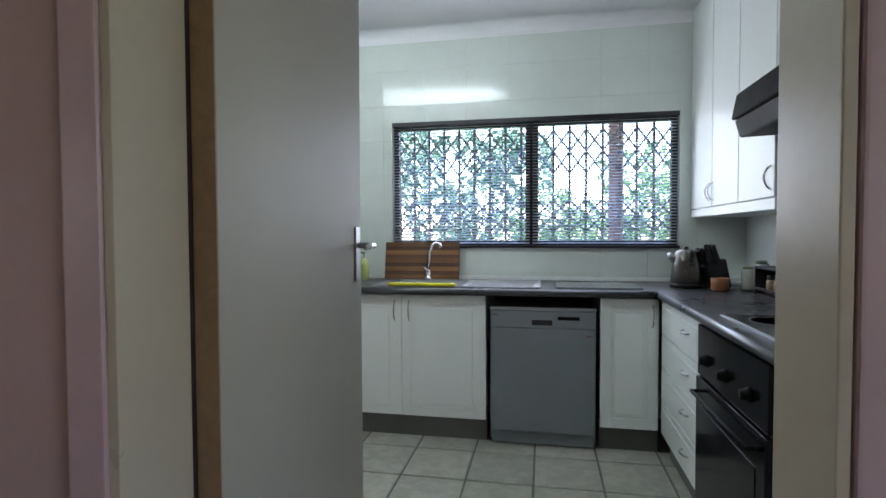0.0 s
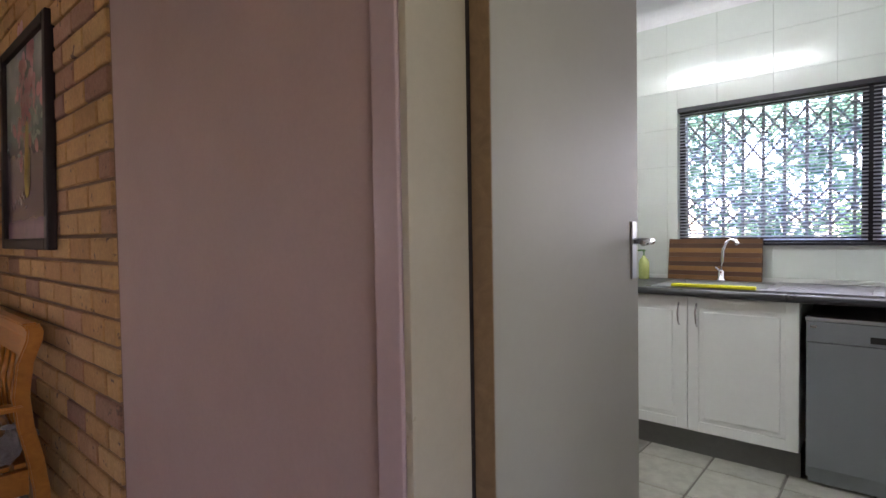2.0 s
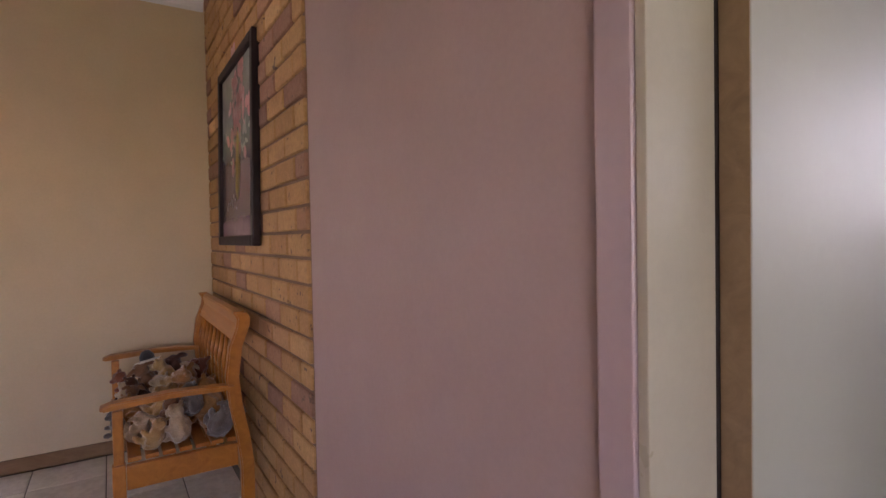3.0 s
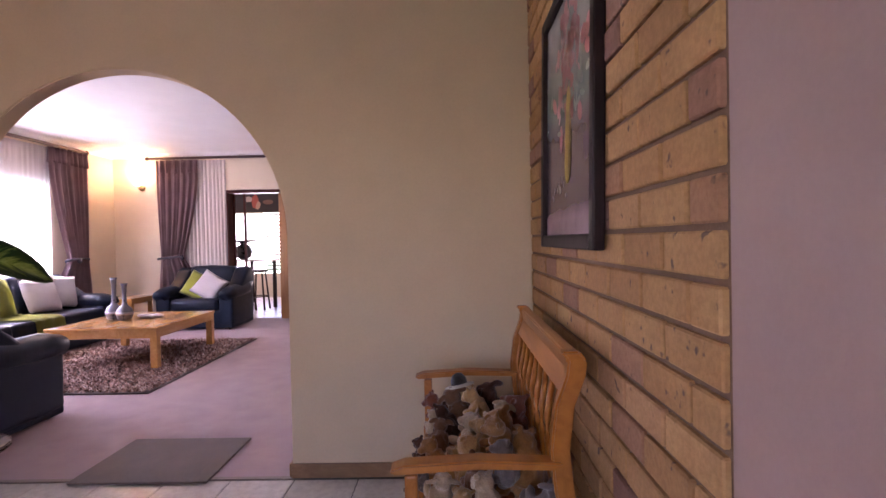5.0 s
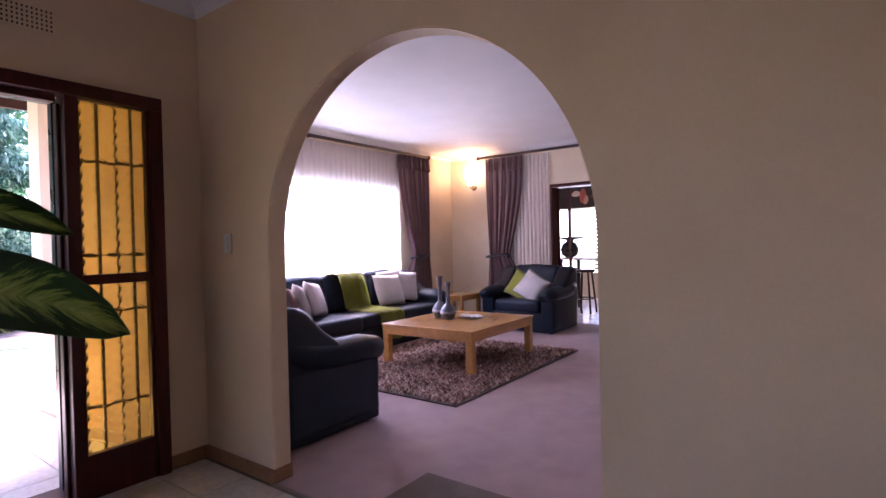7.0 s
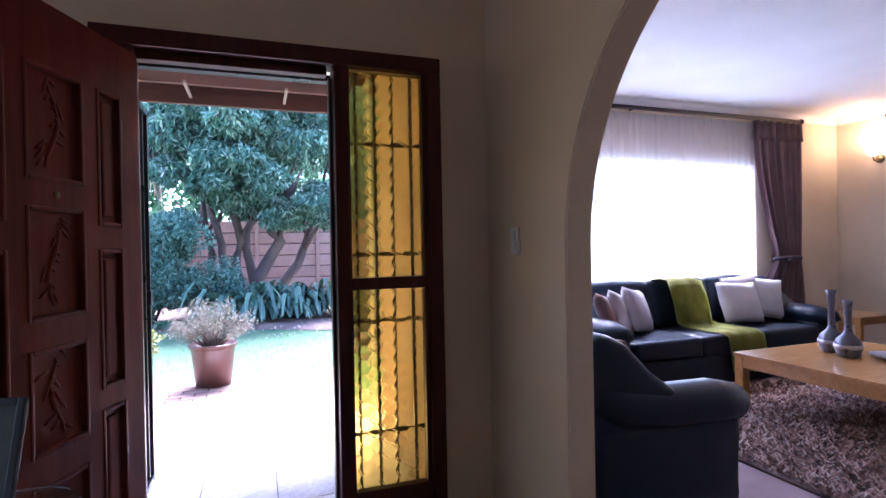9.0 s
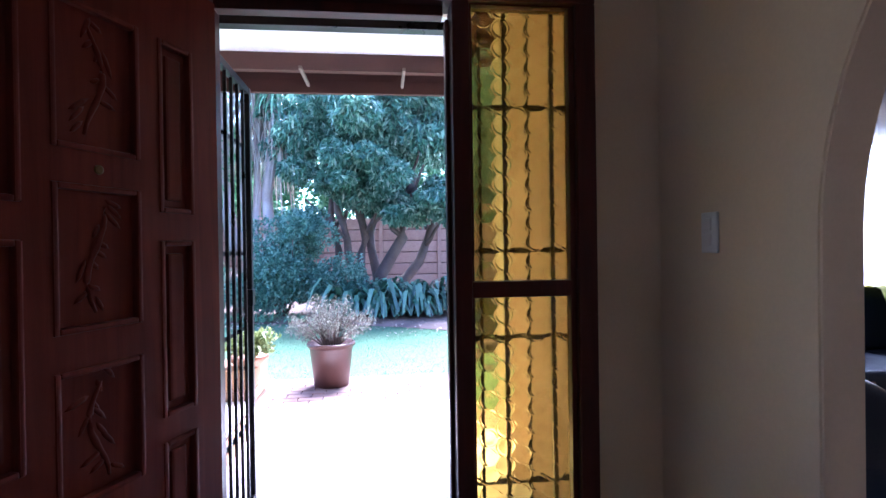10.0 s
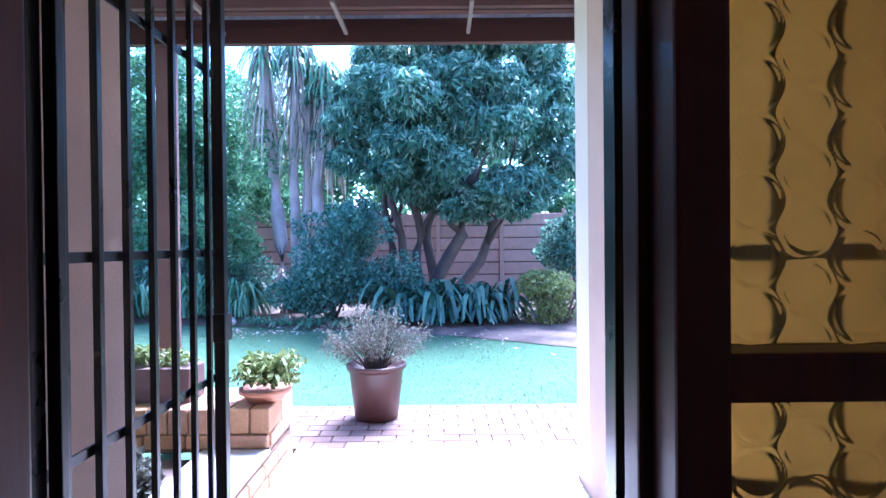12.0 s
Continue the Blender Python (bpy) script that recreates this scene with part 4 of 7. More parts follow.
for z0, z1 in ((0.2, 0.745), (0.81, 1.28), (1.355, 1.815)):
    for a, b in ((0.1, 0.225), (0.575, 0.70)):
        door_panel(a, b, z0, z1)
for k, (z0, z1) in enumerate(((0.2, 0.60), (0.69, 0.995), (1.075, 1.405), (1.48, 1.815))):
    door_panel(0.285, 0.515, z0, z1, 3.0 + 1.7 * k)
bm = bmesh.new()
lathe(bm, [(0.011, 0), (0.011, 0.004), (0.007, 0.006), (0.0, 0.006)], 16, pose(0.403, 0.0, 1.442, -90))
part("spyhole", bm, plain("aged_brass", (0.2, 0.13, 0.06), 0.3, 1.0), door, "small brass spyhole")
bm = bmesh.new()
box(bm, (0.742, 0.0, 0.93), (0.778, 0.006, 1.12), 0.003)
lathe(bm, [(0.01, 0.004), (0.01, 0.025), (0.024, 0.035), (0.026, 0.05), (0.0, 0.056)], 18, pose(0.76, 0.0, 1.04, -90))
part("door_handle", bm, plain("brass_handle", (0.5, 0.36, 0.15), 0.3, 1.0), door, "brass door knob", True)

# security gate, swung outwards, and bars across the sidelight
GATE = pose(-2.153, -3.32, 0, 0, 0, math.degrees(math.atan2(-0.73, 0.003)))
gate = thing("security_gate", "black iron barred security gate standing open", "gate", GATE)
GL = 0.74
part("gate_frame", boxes(((0, -0.016, 0.04), (0.032, 0.016, 2.03)), ((GL - 0.03, -0.016, 0.04), (GL, 0.016, 2.03)), ((0.032, -0.014, 1.998), (GL - 0.03, 0.014, 2.03)), ((0.032, -0.014, 0.04), (GL - 0.03, 0.014, 0.07)), bevel=0.003), IRON, gate)
for k in range(1, 8):
    part("bar", slab((k * GL / 8 - 0.007, -0.007, 0.07), (k * GL / 8 + 0.007, 0.007, 1.998), 0.0015), IRON, gate)
for z in (0.42, 0.88, 1.235, 1.74):
    part("cross_bar", slab((0.032, 0.0075, z - 0.01), (GL - 0.03, 0.0125, z + 0.01), 0.001), IRON, gate)
lk = part("lock_box", slab((GL - 0.045, -0.022, 0.98), (GL + 0.012, 0.022, 1.06), 0.004), IRON, gate, "iron lock case")
bm = bmesh.new()
rod(bm, (GL + 0.005, 0, 1.02), (GL + 0.03, 0, 1.02), 0.007)
part("bolt", bm, CHROME, lk)
gf = thing("gate_frame_bars", "black iron gate frame and sidelight burglar bars", "security bars")
part("jamb", slab((-2.19, -3.372, 0.0), (-2.168, -3.354, 2.06), 0.002), IRON, gf)
part("jamb", slab((-3.085, -3.345, 0.0), (-3.04, -3.295, 2.06), 0.002), IRON, gf)
part("head", slab((-3.04, -3.345, 2.03), (-2.168, -3.295, 2.06), 0.002), IRON, gf)
for k in range(4):
    x = -3.14 - 0.085 * k
    part("bar", slab((x - 0.006, -3.295, 0.0), (x + 0.006, -3.283, 2.09)), IRON, gf)
for z in (0.42, 0.93, 1.235, 1.74):
    part("cross_bar", slab((-3.48, -3.302, z - 0.008), (-3.086, -3.296, z + 0.008)), IRON, gf)
    part("stay", slab((-3.086, -3.30, z - 0.008), (-3.06, -3.285, z + 0.008)), IRON, gf)

# vent, switch
vent = thing("air_vent", "cream plaster air brick with rows of square holes", "vent", pose(-2.89, -3.109, 2.38))
# the holes' shade is painted as a dark sheet behind the slats
part("backing", slab((-0.115, -0.002, -0.055), (0.115, 0.001, 0.055)), GAP_SHADE, vent)
for k in range(13):
    part("slat", slab((-0.12 + k * 0.0192, 0.0012, -0.06), (-0.11 + k * 0.0192, 0.006, 0.06)), PLASTER, vent)
for k in range(6):
    part("slat", slab((-0.12, 0.0015, -0.06 + k * 0.0222), (0.1204, 0.0056, -0.05 + k * 0.0222)), PLASTER, vent)
sw = thing("light_switch", "white double light switch plate on the cream wall", "light switch", pose(-3.729, -2.822, 1.283, 0, 0, 90))
WHITE_PL = plain("white_switch_plastic", (0.72, 0.7, 0.66), 0.35, 0, 30, 0.02, 0)
part("plate", slab((-0.036, -0.009, -0.058), (0.036, 0.0, 0.058), 0.004), WHITE_PL, sw)
part("rocker", slab((-0.013, -0.014, 0.006), (0.013, -0.008, 0.04), 0.002), WHITE_PL, sw)
part("rocker", slab((-0.013, -0.013, -0.036), (0.013, -0.008, -0.004), 0.002), WHITE_PL, sw)

# framed picture: a loose painting of pink flowers in a yellow vase
pic = thing("framed_picture", "dark-framed flower painting with pink blooms and yellow vase", "picture", pose(-2.797, 0.586, 1.19, -1.2))
PW, PH = 0.80, 0.90
PFRAME = timber("dark_picture_frame", (0.012, 0.007, 0.008), (0.03, 0.016, 0.018), 0.5, 9, (1, 1, 0.1), 0.0)
PFRAME.node_tree.nodes["Principled BSDF"].inputs["Specular IOR Level"].default_value = 0.2
part("frame", boxes(((-PW / 2, -0.034, 0), (-PW / 2 + 0.045, 0, PH)), ((PW / 2 - 0.045, -0.034, 0), (PW / 2, 0, PH)), ((-PW / 2 + 0.045, -0.034, 0), (PW / 2 - 0.045, 0, 0.045)), ((-PW / 2 + 0.045, -0.034, PH - 0.045), (PW / 2 - 0.045, 0, PH)), bevel=0.006), PFRAME, pic, "dark wooden frame")
pm, pnt, pb = node_material("painted_paper", 0.25)
pz = pnt.nodes.new("ShaderNodeSeparateXYZ")
ptc = pnt.nodes.new("ShaderNodeTexCoord")
pnt.links.new(ptc.outputs["Object"], pz.inputs[0])
pc = ramp(pnt, pz.outputs[2], [(0.10, (0.30, 0.2, 0.26)), (0.16, (0.13, 0.085, 0.12)), (0.36, (0.17, 0.12, 0.15)), (0.50, (0.22, 0.30, 0.29)), (0.8, (0.40, 0.43, 0.42))])
pc = mix(pnt, pc, ramp(pnt, noise_node(pnt, ptc.outputs["Object"], 9.0, 5), [(0.3, (0.7, 0.72, 0.75)), (0.7, (1.15, 1.1, 1.1))]), 0.8, "MULTIPLY")
pnt.links.new(pc, pb.inputs["Base Color"])
pb.inputs["Coat Weight"].default_value = 0.2
paper = part("painting", slab((-PW / 2 + 0.044, -0.016, 0.044), (PW / 2 - 0.044, -0.012, PH - 0.044)), pm, pic, "soft grey, green and mauve painted sheet")


def daubs(name, colour, spots, y):
    bm = bmesh.new()
    for x, z, w, h, a in spots:
        ring = [bm.verts.new((x + w * math.cos(t) * math.cos(a) - h * math.sin(t) * math.sin(a), y, z + w * math.cos(t) * math.sin(a) + h * math.sin(t) * math.cos(a))) for t in [2 * math.pi * k / 14 for k in range(14)]]
        bm.faces.new(list(ring))
    return tagged(part(name, bm, plain(name + "_paint", colour, 0.3, 0, 60, 0.25, 0.05), paper), kind="stuff")


rp = random.Random(5)
daubs("petals", (0.50, 0.19, 0.21), [(0.02 + rp.gauss(0, 0.10), 0.66 + rp.gauss(0, 0.11), rp.uniform(0.02, 0.05), rp.uniform(0.015, 0.035), rp.uniform(0, 3)) for _ in range(58)], -0.0166)
daubs("pale_petals", (0.62, 0.40, 0.41), [(0.02 + rp.gauss(0, 0.085), 0.67 + rp.gauss(0, 0.11), rp.uniform(0.01, 0.028), rp.uniform(0.008, 0.02), rp.uniform(0, 3)) for _ in range(26)], -0.0172)
daubs("leaves", (0.18, 0.27, 0.22), [(0.03 + rp.gauss(0, 0.13), 0.49 + rp.gauss(0, 0.04), rp.uniform(0.015, 0.04), rp.uniform(0.006, 0.014), rp.uniform(0, 3)) for _ in range(20)], -0.0169)
daubs("leaves_shadow", (0.10, 0.15, 0.13), [(0.0 + rp.gauss(0, 0.12), 0.58 + rp.gauss(0, 0.12), rp.uniform(0.02, 0.05), rp.uniform(0.015, 0.03), rp.uniform(0, 3)) for _ in range(16)], -0.01635)
daubs("vase", (0.56, 0.42, 0.07), [(0.03, 0.44, 0.034, 0.10, 0), (0.028, 0.36, 0.047, 0.11, 0), (0.02, 0.29, 0.043, 0.075, 0)], -0.0175)
daubs("vase_shade", (0.30, 0.21, 0.05), [(0.058, 0.37, 0.014, 0.11, 0.05), (0.05, 0.29, 0.016, 0.06, 0)], -0.0179)
daubs("fallen_petals", (0.5, 0.42, 0.33), [(-0.09 + rp.gauss(0, 0.05), 0.2 + rp.gauss(0, 0.03), rp.uniform(0.01, 0.02), rp.uniform(0.006, 0.012), rp.uniform(0, 3)) for _ in range(9)], -0.0171)

# bench with spindles and rolled back
bench = thing("wooden_bench", "honey pine bench with spindle back piled with toys", "bench", pose(-2.9, 0.545, 0))
BW = 0.50
SP = [(-0.03, 0), (-0.03, 0.30), (-0.045, 0.42), (-0.07, 0.55), (-0.08, 0.66), (-0.065, 0.78), (-0.035, 0.86), (-0.03, 0.90), (-0.05, 0.925)]


def back_post(x):
    left = [(y - 0.03, z) for y, z in SP]
    right = [(y + 0.022, z) for y, z in SP]
    return part("back_post", extrude_outline(left + right[::-1], "x", x - 0.02, x + 0.02, 0.006), PINE, bench)


for x in (-BW + 0.02, BW - 0.02):
    back_post(x)
    part("front_leg", slab((x - 0.022, -0.505, 0), (x + 0.022, -0.461, 0.40), 0.006), PINE, bench)
    s = part("arm_post", slab((x - 0.018, -0.50, 0.40), (x + 0.018, -0.465, 0.60), 0.006), PINE, bench)
    arm = extrude_outline([(-0.53, 0.605), (-0.54, 0.618), (-0.50, 0.632), (-0.3, 0.642), (-0.08, 0.632), (-0.08, 0.612), (-0.3, 0.618)], "x", x - 0.03, x + 0.03, 0.005)
    part("armrest", arm, PINE, bench)
    part("side_rail", slab((x - 0.014, -0.46, 0.30), (x + 0.014, -0.07, 0.39), 0.004), PINE, bench)
part("front_rail", slab((-BW + 0.045, -0.495, 0.30), (BW - 0.045, -0.47, 0.39), 0.004), PINE, bench)
part("back_rail", slab((-BW + 0.041, -0.075, 0.44), (BW - 0.041, -0.05, 0.49), 0.004, 2), PINE, bench)
part("top_rail", extrude_outline([(-0.076, 0.80), (-0.054, 0.795), (-0.02, 0.865), (-0.012, 0.905), (-0.034, 0.925), (-0.058, 0.91), (-0.052, 0.865)], "x", -BW + 0.041, BW - 0.041, 0.005), PINE, bench)
for k in range(9):
    x = -BW + 0.1 + k * (2 * BW - 0.2) / 8
    bm = bmesh.new()
    tube(bm, [(x, -0.062, 0.485), (x, -0.076, 0.55), (x, -0.085, 0.62), (x, -0.082, 0.69), (x, -0.064, 0.805)], [0.008, 0.012, 0.009, 0.012, 0.008], 8)
    part("spindle", bm, PINE, bench, "", True)
for k in range(7):
    y = -0.455 + k * 0.058
    part("seat_slat", slab((-BW + 0.036, y, 0.391), (BW - 0.036, y + 0.046, 0.409), 0.004), PINE, bench)

# soft toys: plain stuffed shapes, one mesh each
FUR = {}


def fur(colour):
    if colour not in FUR:
        FUR[colour] = cloth("plush_%d" % len(FUR), colour, tint(colour, 0.6), 120, 0.95, 0.9, 0.4)
    return FUR[colour]


def soft_toy(x, y, z, s, turn, colour, label, ears="round", lean=0.0):
    rnd = random.Random(int(1000 * (x + 9) + 10 * y + 77 * s))
    bm = bmesh.new()
    blob(bm, (0, 0, 0.09), (0.075, 0.07, 0.095), 3, 0.3, x * 9)
    blob(bm, (0, -0.035, 0.205), (0.054, 0.055, 0.05), 3, 0.25, y * 9)
    blob(bm, (0, -0.09, 0.19), (0.03, 0.032, 0.026), 1, 0.05, 3)
    for sx in (-1, 1):
        if ears == "long":
            blob(bm, (sx * 0.065, -0.01, 0.235), (0.045, 0.014, 0.02), 1, 0.1, 2, Matrix.Rotation(sx * 0.5, 3, "Y"))
        else:
            blob(bm, (sx * 0.042, -0.02, 0.256), (0.02, 0.011, 0.021), 1, 0.05, 2)
        blob(bm, (sx * 0.07, -0.05, 0.11), (0.026, 0.05, 0.026), 1, 0.1, 5)
        blob(bm, (sx * 0.055, -0.085, 0.03), (0.03, 0.055, 0.03), 1, 0.1, 7)
    ob = part("soft_toy", bm, fur(colour), None, "", True)
    fuse = ob.modifiers.new("fuse", "REMESH")
    fuse.mode, fuse.voxel_size, fuse.use_smooth_shade = "VOXEL", 0.008, True
    ob.matrix_world = pose(x, y, z, lean + rnd.uniform(-30, 34), rnd.uniform(-38, 38), turn + rnd.uniform(-60, 60)) @ Matrix.Scale(s, 4)
    return tagged(ob, label, "soft toy", "soft toys on the bench")


TAN, BROWN, CREAM, GREY, RUST, DUN, WHITE = (0.42, 0.19, 0.05), (0.10, 0.032, 0.014), (0.55, 0.33, 0.13), (0.20, 0.165, 0.15), (0.27, 0.07, 0.028), (0.24, 0.105, 0.045), (0.58, 0.43, 0.28)
TOYS = [(-3.23, 0.37, 0.41, 1.25, 20, BROWN, "large dark brown plush toy", "long"), (-3.24, 0.2, 0.43, 1.1, -15, DUN, "dun plush toy with long ears", "long"), (-3.02, 0.38, 0.42, 1.3, 10, RUST, "rust-brown plush toy", "round"),
        (-2.82, 0.40, 0.43, 1.3, -10, TAN, "tan plush toy leaning on the spindles", "round"), (-2.62, 0.40, 0.41, 1.25, 15, TAN, "golden-tan plush toy", "round"), (-2.49, 0.40, 0.41, 1.0, -20, GREY, "grey plush toy beside the armrest", "long"),
        (-3.29, 0.09, 0.41, 0.9, 40, RUST, "small russet plush toy", "round"), (-3.1, 0.14, 0.41, 0.95, -25, BROWN, "small brown plush toy", "round"), (-2.96, 0.2, 0.42, 1.0, 15, WHITE, "white and grey plush toy", "round"),
        (-2.84, 0.22, 0.43, 1.0, -20, CREAM, "cream plush toy", "round"), (-2.7, 0.2, 0.42, 1.05, 30, CREAM, "pale cream plush toy", "round"), (-2.58, 0.22, 0.41, 0.95, -10, DUN, "fawn plush toy", "round"),
        (-2.49, 0.26, 0.41, 0.9, 25, WHITE, "off-white plush toy", "round"), (-2.98, 0.07, 0.41, 0.8, -5, DUN, "little fawn plush toy", "long"), (-2.78, 0.08, 0.41, 0.85, 12, TAN, "little tan plush toy", "round"),
        (-2.6, 0.08, 0.41, 0.8, -30, WHITE, "little white plush toy", "long"), (-2.48, 0.12, 0.41, 0.75, 35, CREAM, "little cream plush toy", "round"),
        (-3.06, 0.28, 0.54, 0.85, -30, CREAM, "pale yellow plush toy atop the pile", "round"), (-2.9, 0.30, 0.55, 0.8, 20, WHITE, "white-faced plush toy atop the pile", "long"), (-2.72, 0.33, 0.56, 0.9, -15, TAN, "golden plush toy atop the pile", "round"),
        (-2.55, 0.32, 0.53, 0.8, 40, GREY, "blue-grey plush toy atop the pile", "long"), (-3.14, 0.05, 0.42, 0.65, 10, WHITE, "tiny white plush toy at the front", "round"), (-2.88, 0.03, 0.42, 0.6, -35, BROWN, "tiny dark plush toy at the front", "round"), (-2.68, 0.02, 0.42, 0.62, 25, GREY, "tiny grey plush toy at the front", "long")]
for x, y, z, s, turn, colour, label, ears in TOYS:
    soft_toy(x, 0.36 + 0.85 * (y - 0.36), z + 0.005 if z < 0.5 else z - 0.035, 0.66 * s, turn - 35, colour, label + " on the bench", ears, -6)
hat = thing("toy_hat", "small black and white straw hat on a toy", "hat", pose(-3.235, 0.205, 0.605, 12, -8, 0))
bm = bmesh.new()
lathe(bm, [(0.062, 0), (0.064, 0.004), (0.036, 0.008), (0.034, 0.012)], 20)
part("brim", bm, plain("white_straw", (0.6, 0.58, 0.52), 0.8), hat, "pale brim", True)
bm = bmesh.new()
lathe(bm, [(0.036, 0.01), (0.034, 0.03), (0.02, 0.052), (0.0, 0.058)], 18)
part("crown", bm, fur((0.025, 0.022, 0.025)), hat, "black crown", True)

# glass-topped hall table, photograph, potted plant
gt = thing("glass_table", "glass-topped hall table with rounded corners", "table", pose(-2.03, -1.58, 0))
TGLASS = glassy("table_glass", (0.9, 0.97, 0.95), 0.0, 1.45)
oc = []
for cx, cy, a0 in ((0.20, 0.56, 0), (-0.20, 0.56, 90), (-0.20, -0.56, 180), (0.20, -0.56, 270)):
    oc += [(cx + 0.12 * math.cos(radians(a0 + 15 * k)), cy + 0.12 * math.sin(radians(a0 + 15 * k))) for k in range(7)]
part("glass_top", extrude_outline(oc, "z", 0.74, 0.752, 0.003), TGLASS, gt, "clear glass top").visible_shadow = False
for sx in (-0.2, 0.2):
    for sy in (-0.5, 0.5):
        bm = bmesh.new()
        tube(bm, [(sx, sy, 0.0), (sx * 0.8, sy * 0.92, 0.3), (sx * 0.85, sy * 0.95, 0.6), (sx, sy, 0.739)], [0.013, 0.011, 0.011, 0.014], 10)
        part("leg", bm, IRON, gt, "black iron leg", True)
bm = bmesh.new()
tube(bm, [(-0.165, -0.47, 0.45), (-0.165, 0.47, 0.45)], 0.008)
tube(bm, [(0.165, -0.47, 0.45), (0.165, 0.47, 0.45)], 0.008)
part("stretcher", bm, IRON, gt)
ph = thing("photo_frame", "black tabletop photo frame leaning back", "photo frame", pose(-2.17, -2.08, 0.753, -14, 0, 165))
part("frame", boxes(((-0.1, -0.012, 0), (-0.085, 0, 0.24)), ((0.085, -0.012, 0), (0.1, 0, 0.24)), ((-0.085, -0.012, 0), (0.085, 0, 0.015)), ((-0.085, -0.012, 0.225), (0.085, 0, 0.24)), bevel=0.002), BLACK_PLASTIC, ph)
part("print", slab((-0.086, -0.006, 0.014), (0.086, -0.004, 0.226)), plain("faded_print", (0.13, 0.16, 0.15), 0.15, 0, 14, 0.5, 0), ph, "glossy grey-green print")
part("strut", slab((-0.02, 0.001, 0.0), (0.02, 0.06, 0.14)), BLACK_PLASTIC, ph)

lm, lnt, lb = node_material("variegated_leaf", 0.32)
ltc = lnt.nodes.new("ShaderNodeTexCoord")
luv = lnt.nodes.new("ShaderNodeSeparateXYZ")
lnt.links.new(ltc.outputs["UV"], luv.inputs[0])
mm = lnt.nodes.new("ShaderNodeMath")
mm.operation = "SUBTRACT"
lnt.links.new(luv.outputs[1], mm.inputs[0])
mm.inputs[1].default_value = 0.5
ma = lnt.nodes.new("ShaderNodeMath")
ma.operation = "ABSOLUTE"
lnt.links.new(mm.outputs[0], ma.inputs[0])
# streaks that run from the midrib towards the edge
lc = lnt.nodes.new("ShaderNodeCombineXYZ")
m1 = lnt.nodes.new("ShaderNodeMath")
m1.operation = "SUBTRACT"
lnt.links.new(luv.outputs[0], m1.inputs[0])
mk = lnt.nodes.new("ShaderNodeMath")
mk.operation = "MULTIPLY"
lnt.links.new(ma.outputs[0], mk.inputs[0])
mk.inputs[1].default_value = 0.32
lnt.links.new(mk.outputs[0], m1.inputs[1])
m2 = lnt.nodes.new("ShaderNodeMath")
m2.operation = "MULTIPLY"
lnt.links.new(m1.outputs[0], m2.inputs[0])
m2.inputs[1].default_value = 13.0
lnt.links.new(m2.outputs[0], lc.inputs[0])
lnt.links.new(luv.outputs[1], lc.inputs[1])
st = noise_node(lnt, lc.outputs[0], 2.2, 4, 0.7)
m3 = lnt.nodes.new("ShaderNodeMath")
m3.operation = "MULTIPLY_ADD"
lnt.links.new(ma.outputs[0], m3.inputs[0])
m3.inputs[1].default_value = -0.62
lnt.links.new(st, m3.inputs[2])
lcol = ramp(lnt, m3.outputs[0], [(0.30, (0.03, 0.085, 0.022)), (0.34, (0.045, 0.125, 0.03)), (0.39, (0.24, 0.36, 0.07)), (0.56, (0.48, 0.60, 0.2))])
lnt.links.new(lcol, lb.inputs["Base Color"])
bump(lnt, lb, st, 0.3, 0.004)


def big_leaf(parent, base, tip, width, sag, face=(0, 0, 1)):
    """A broad pointed blade that arches from base to tip, with a keel and wavy rim."""
    base, tip = Vector(base), Vector(tip)
    d = tip - base
    side = d.cross(Vector(face)).normalized()
    up = side.cross(d).normalized()
    n, m = 16, 8
    bm = bmesh.new()
    uv = bm.loops.layers.uv.new("UVMap")
    rows = []
    for i in range(n + 1):
        t = i / n
        w = width * (math.sin(math.pi * min(1, 0.04 + 0.96 * t ** 1.25)) ** 0.6) + 0.002
        c = base + d * t + Vector((0, 0, 1)) * (sag * 4 * t * (1 - t))
        rows.append([(bm.verts.new(c + side * w * (2 * j / m - 1) * 0.5 + up * (w * 0.16 * abs(2 * j / m - 1) + 0.006 * math.sin(9 * t + 2 * j) * abs(2 * j / m - 1))), (t, j / m)) for j in range(m + 1)])
    for i in range(n):
        for j in range(m):
            q = [rows[i][j], rows[i + 1][j], rows[i + 1][j + 1], rows[i][j + 1]]
            f = bm.faces.new([v for v, _ in q])
            for loop, (_, co) in zip(f.loops, q):
                loop[uv].uv = co
    bmesh.ops.solidify(bm, geom=bm.faces[:], thickness=0.0012)
    return part("leaf", bm, lm, parent, "", True)


plant = thing("dumb_cane_plant", "potted dumb cane with cream-streaked green leaves", "plant", pose(-1.93, -1.17, 0.753))
bm = bmesh.new()
lathe(bm, [(0.075, 0), (0.085, 0.006), (0.11, 0.15), (0.115, 0.16), (0.104, 0.162), (0.1, 0.14), (0.0, 0.138)], 28)
part("pot", bm, plain("glazed_dark_pot", (0.05, 0.03, 0.025), 0.25), plant, "dark glazed pot", True)
bm = bmesh.new()
tube(bm, [(0, 0, 0.13), (0.008, 0.01, 0.25), (-0.005, 0.015, 0.4), (0.0, 0.01, 0.52)], [0.017, 0.015, 0.014, 0.011], 10)
part("stem", bm, plain("leaf_stem", (0.12, 0.2, 0.06), 0.5), plant, "", True)
P0 = Vector((-1.93, -1.17, 0.753))
CF = (0.1, 0.85, 0.5)
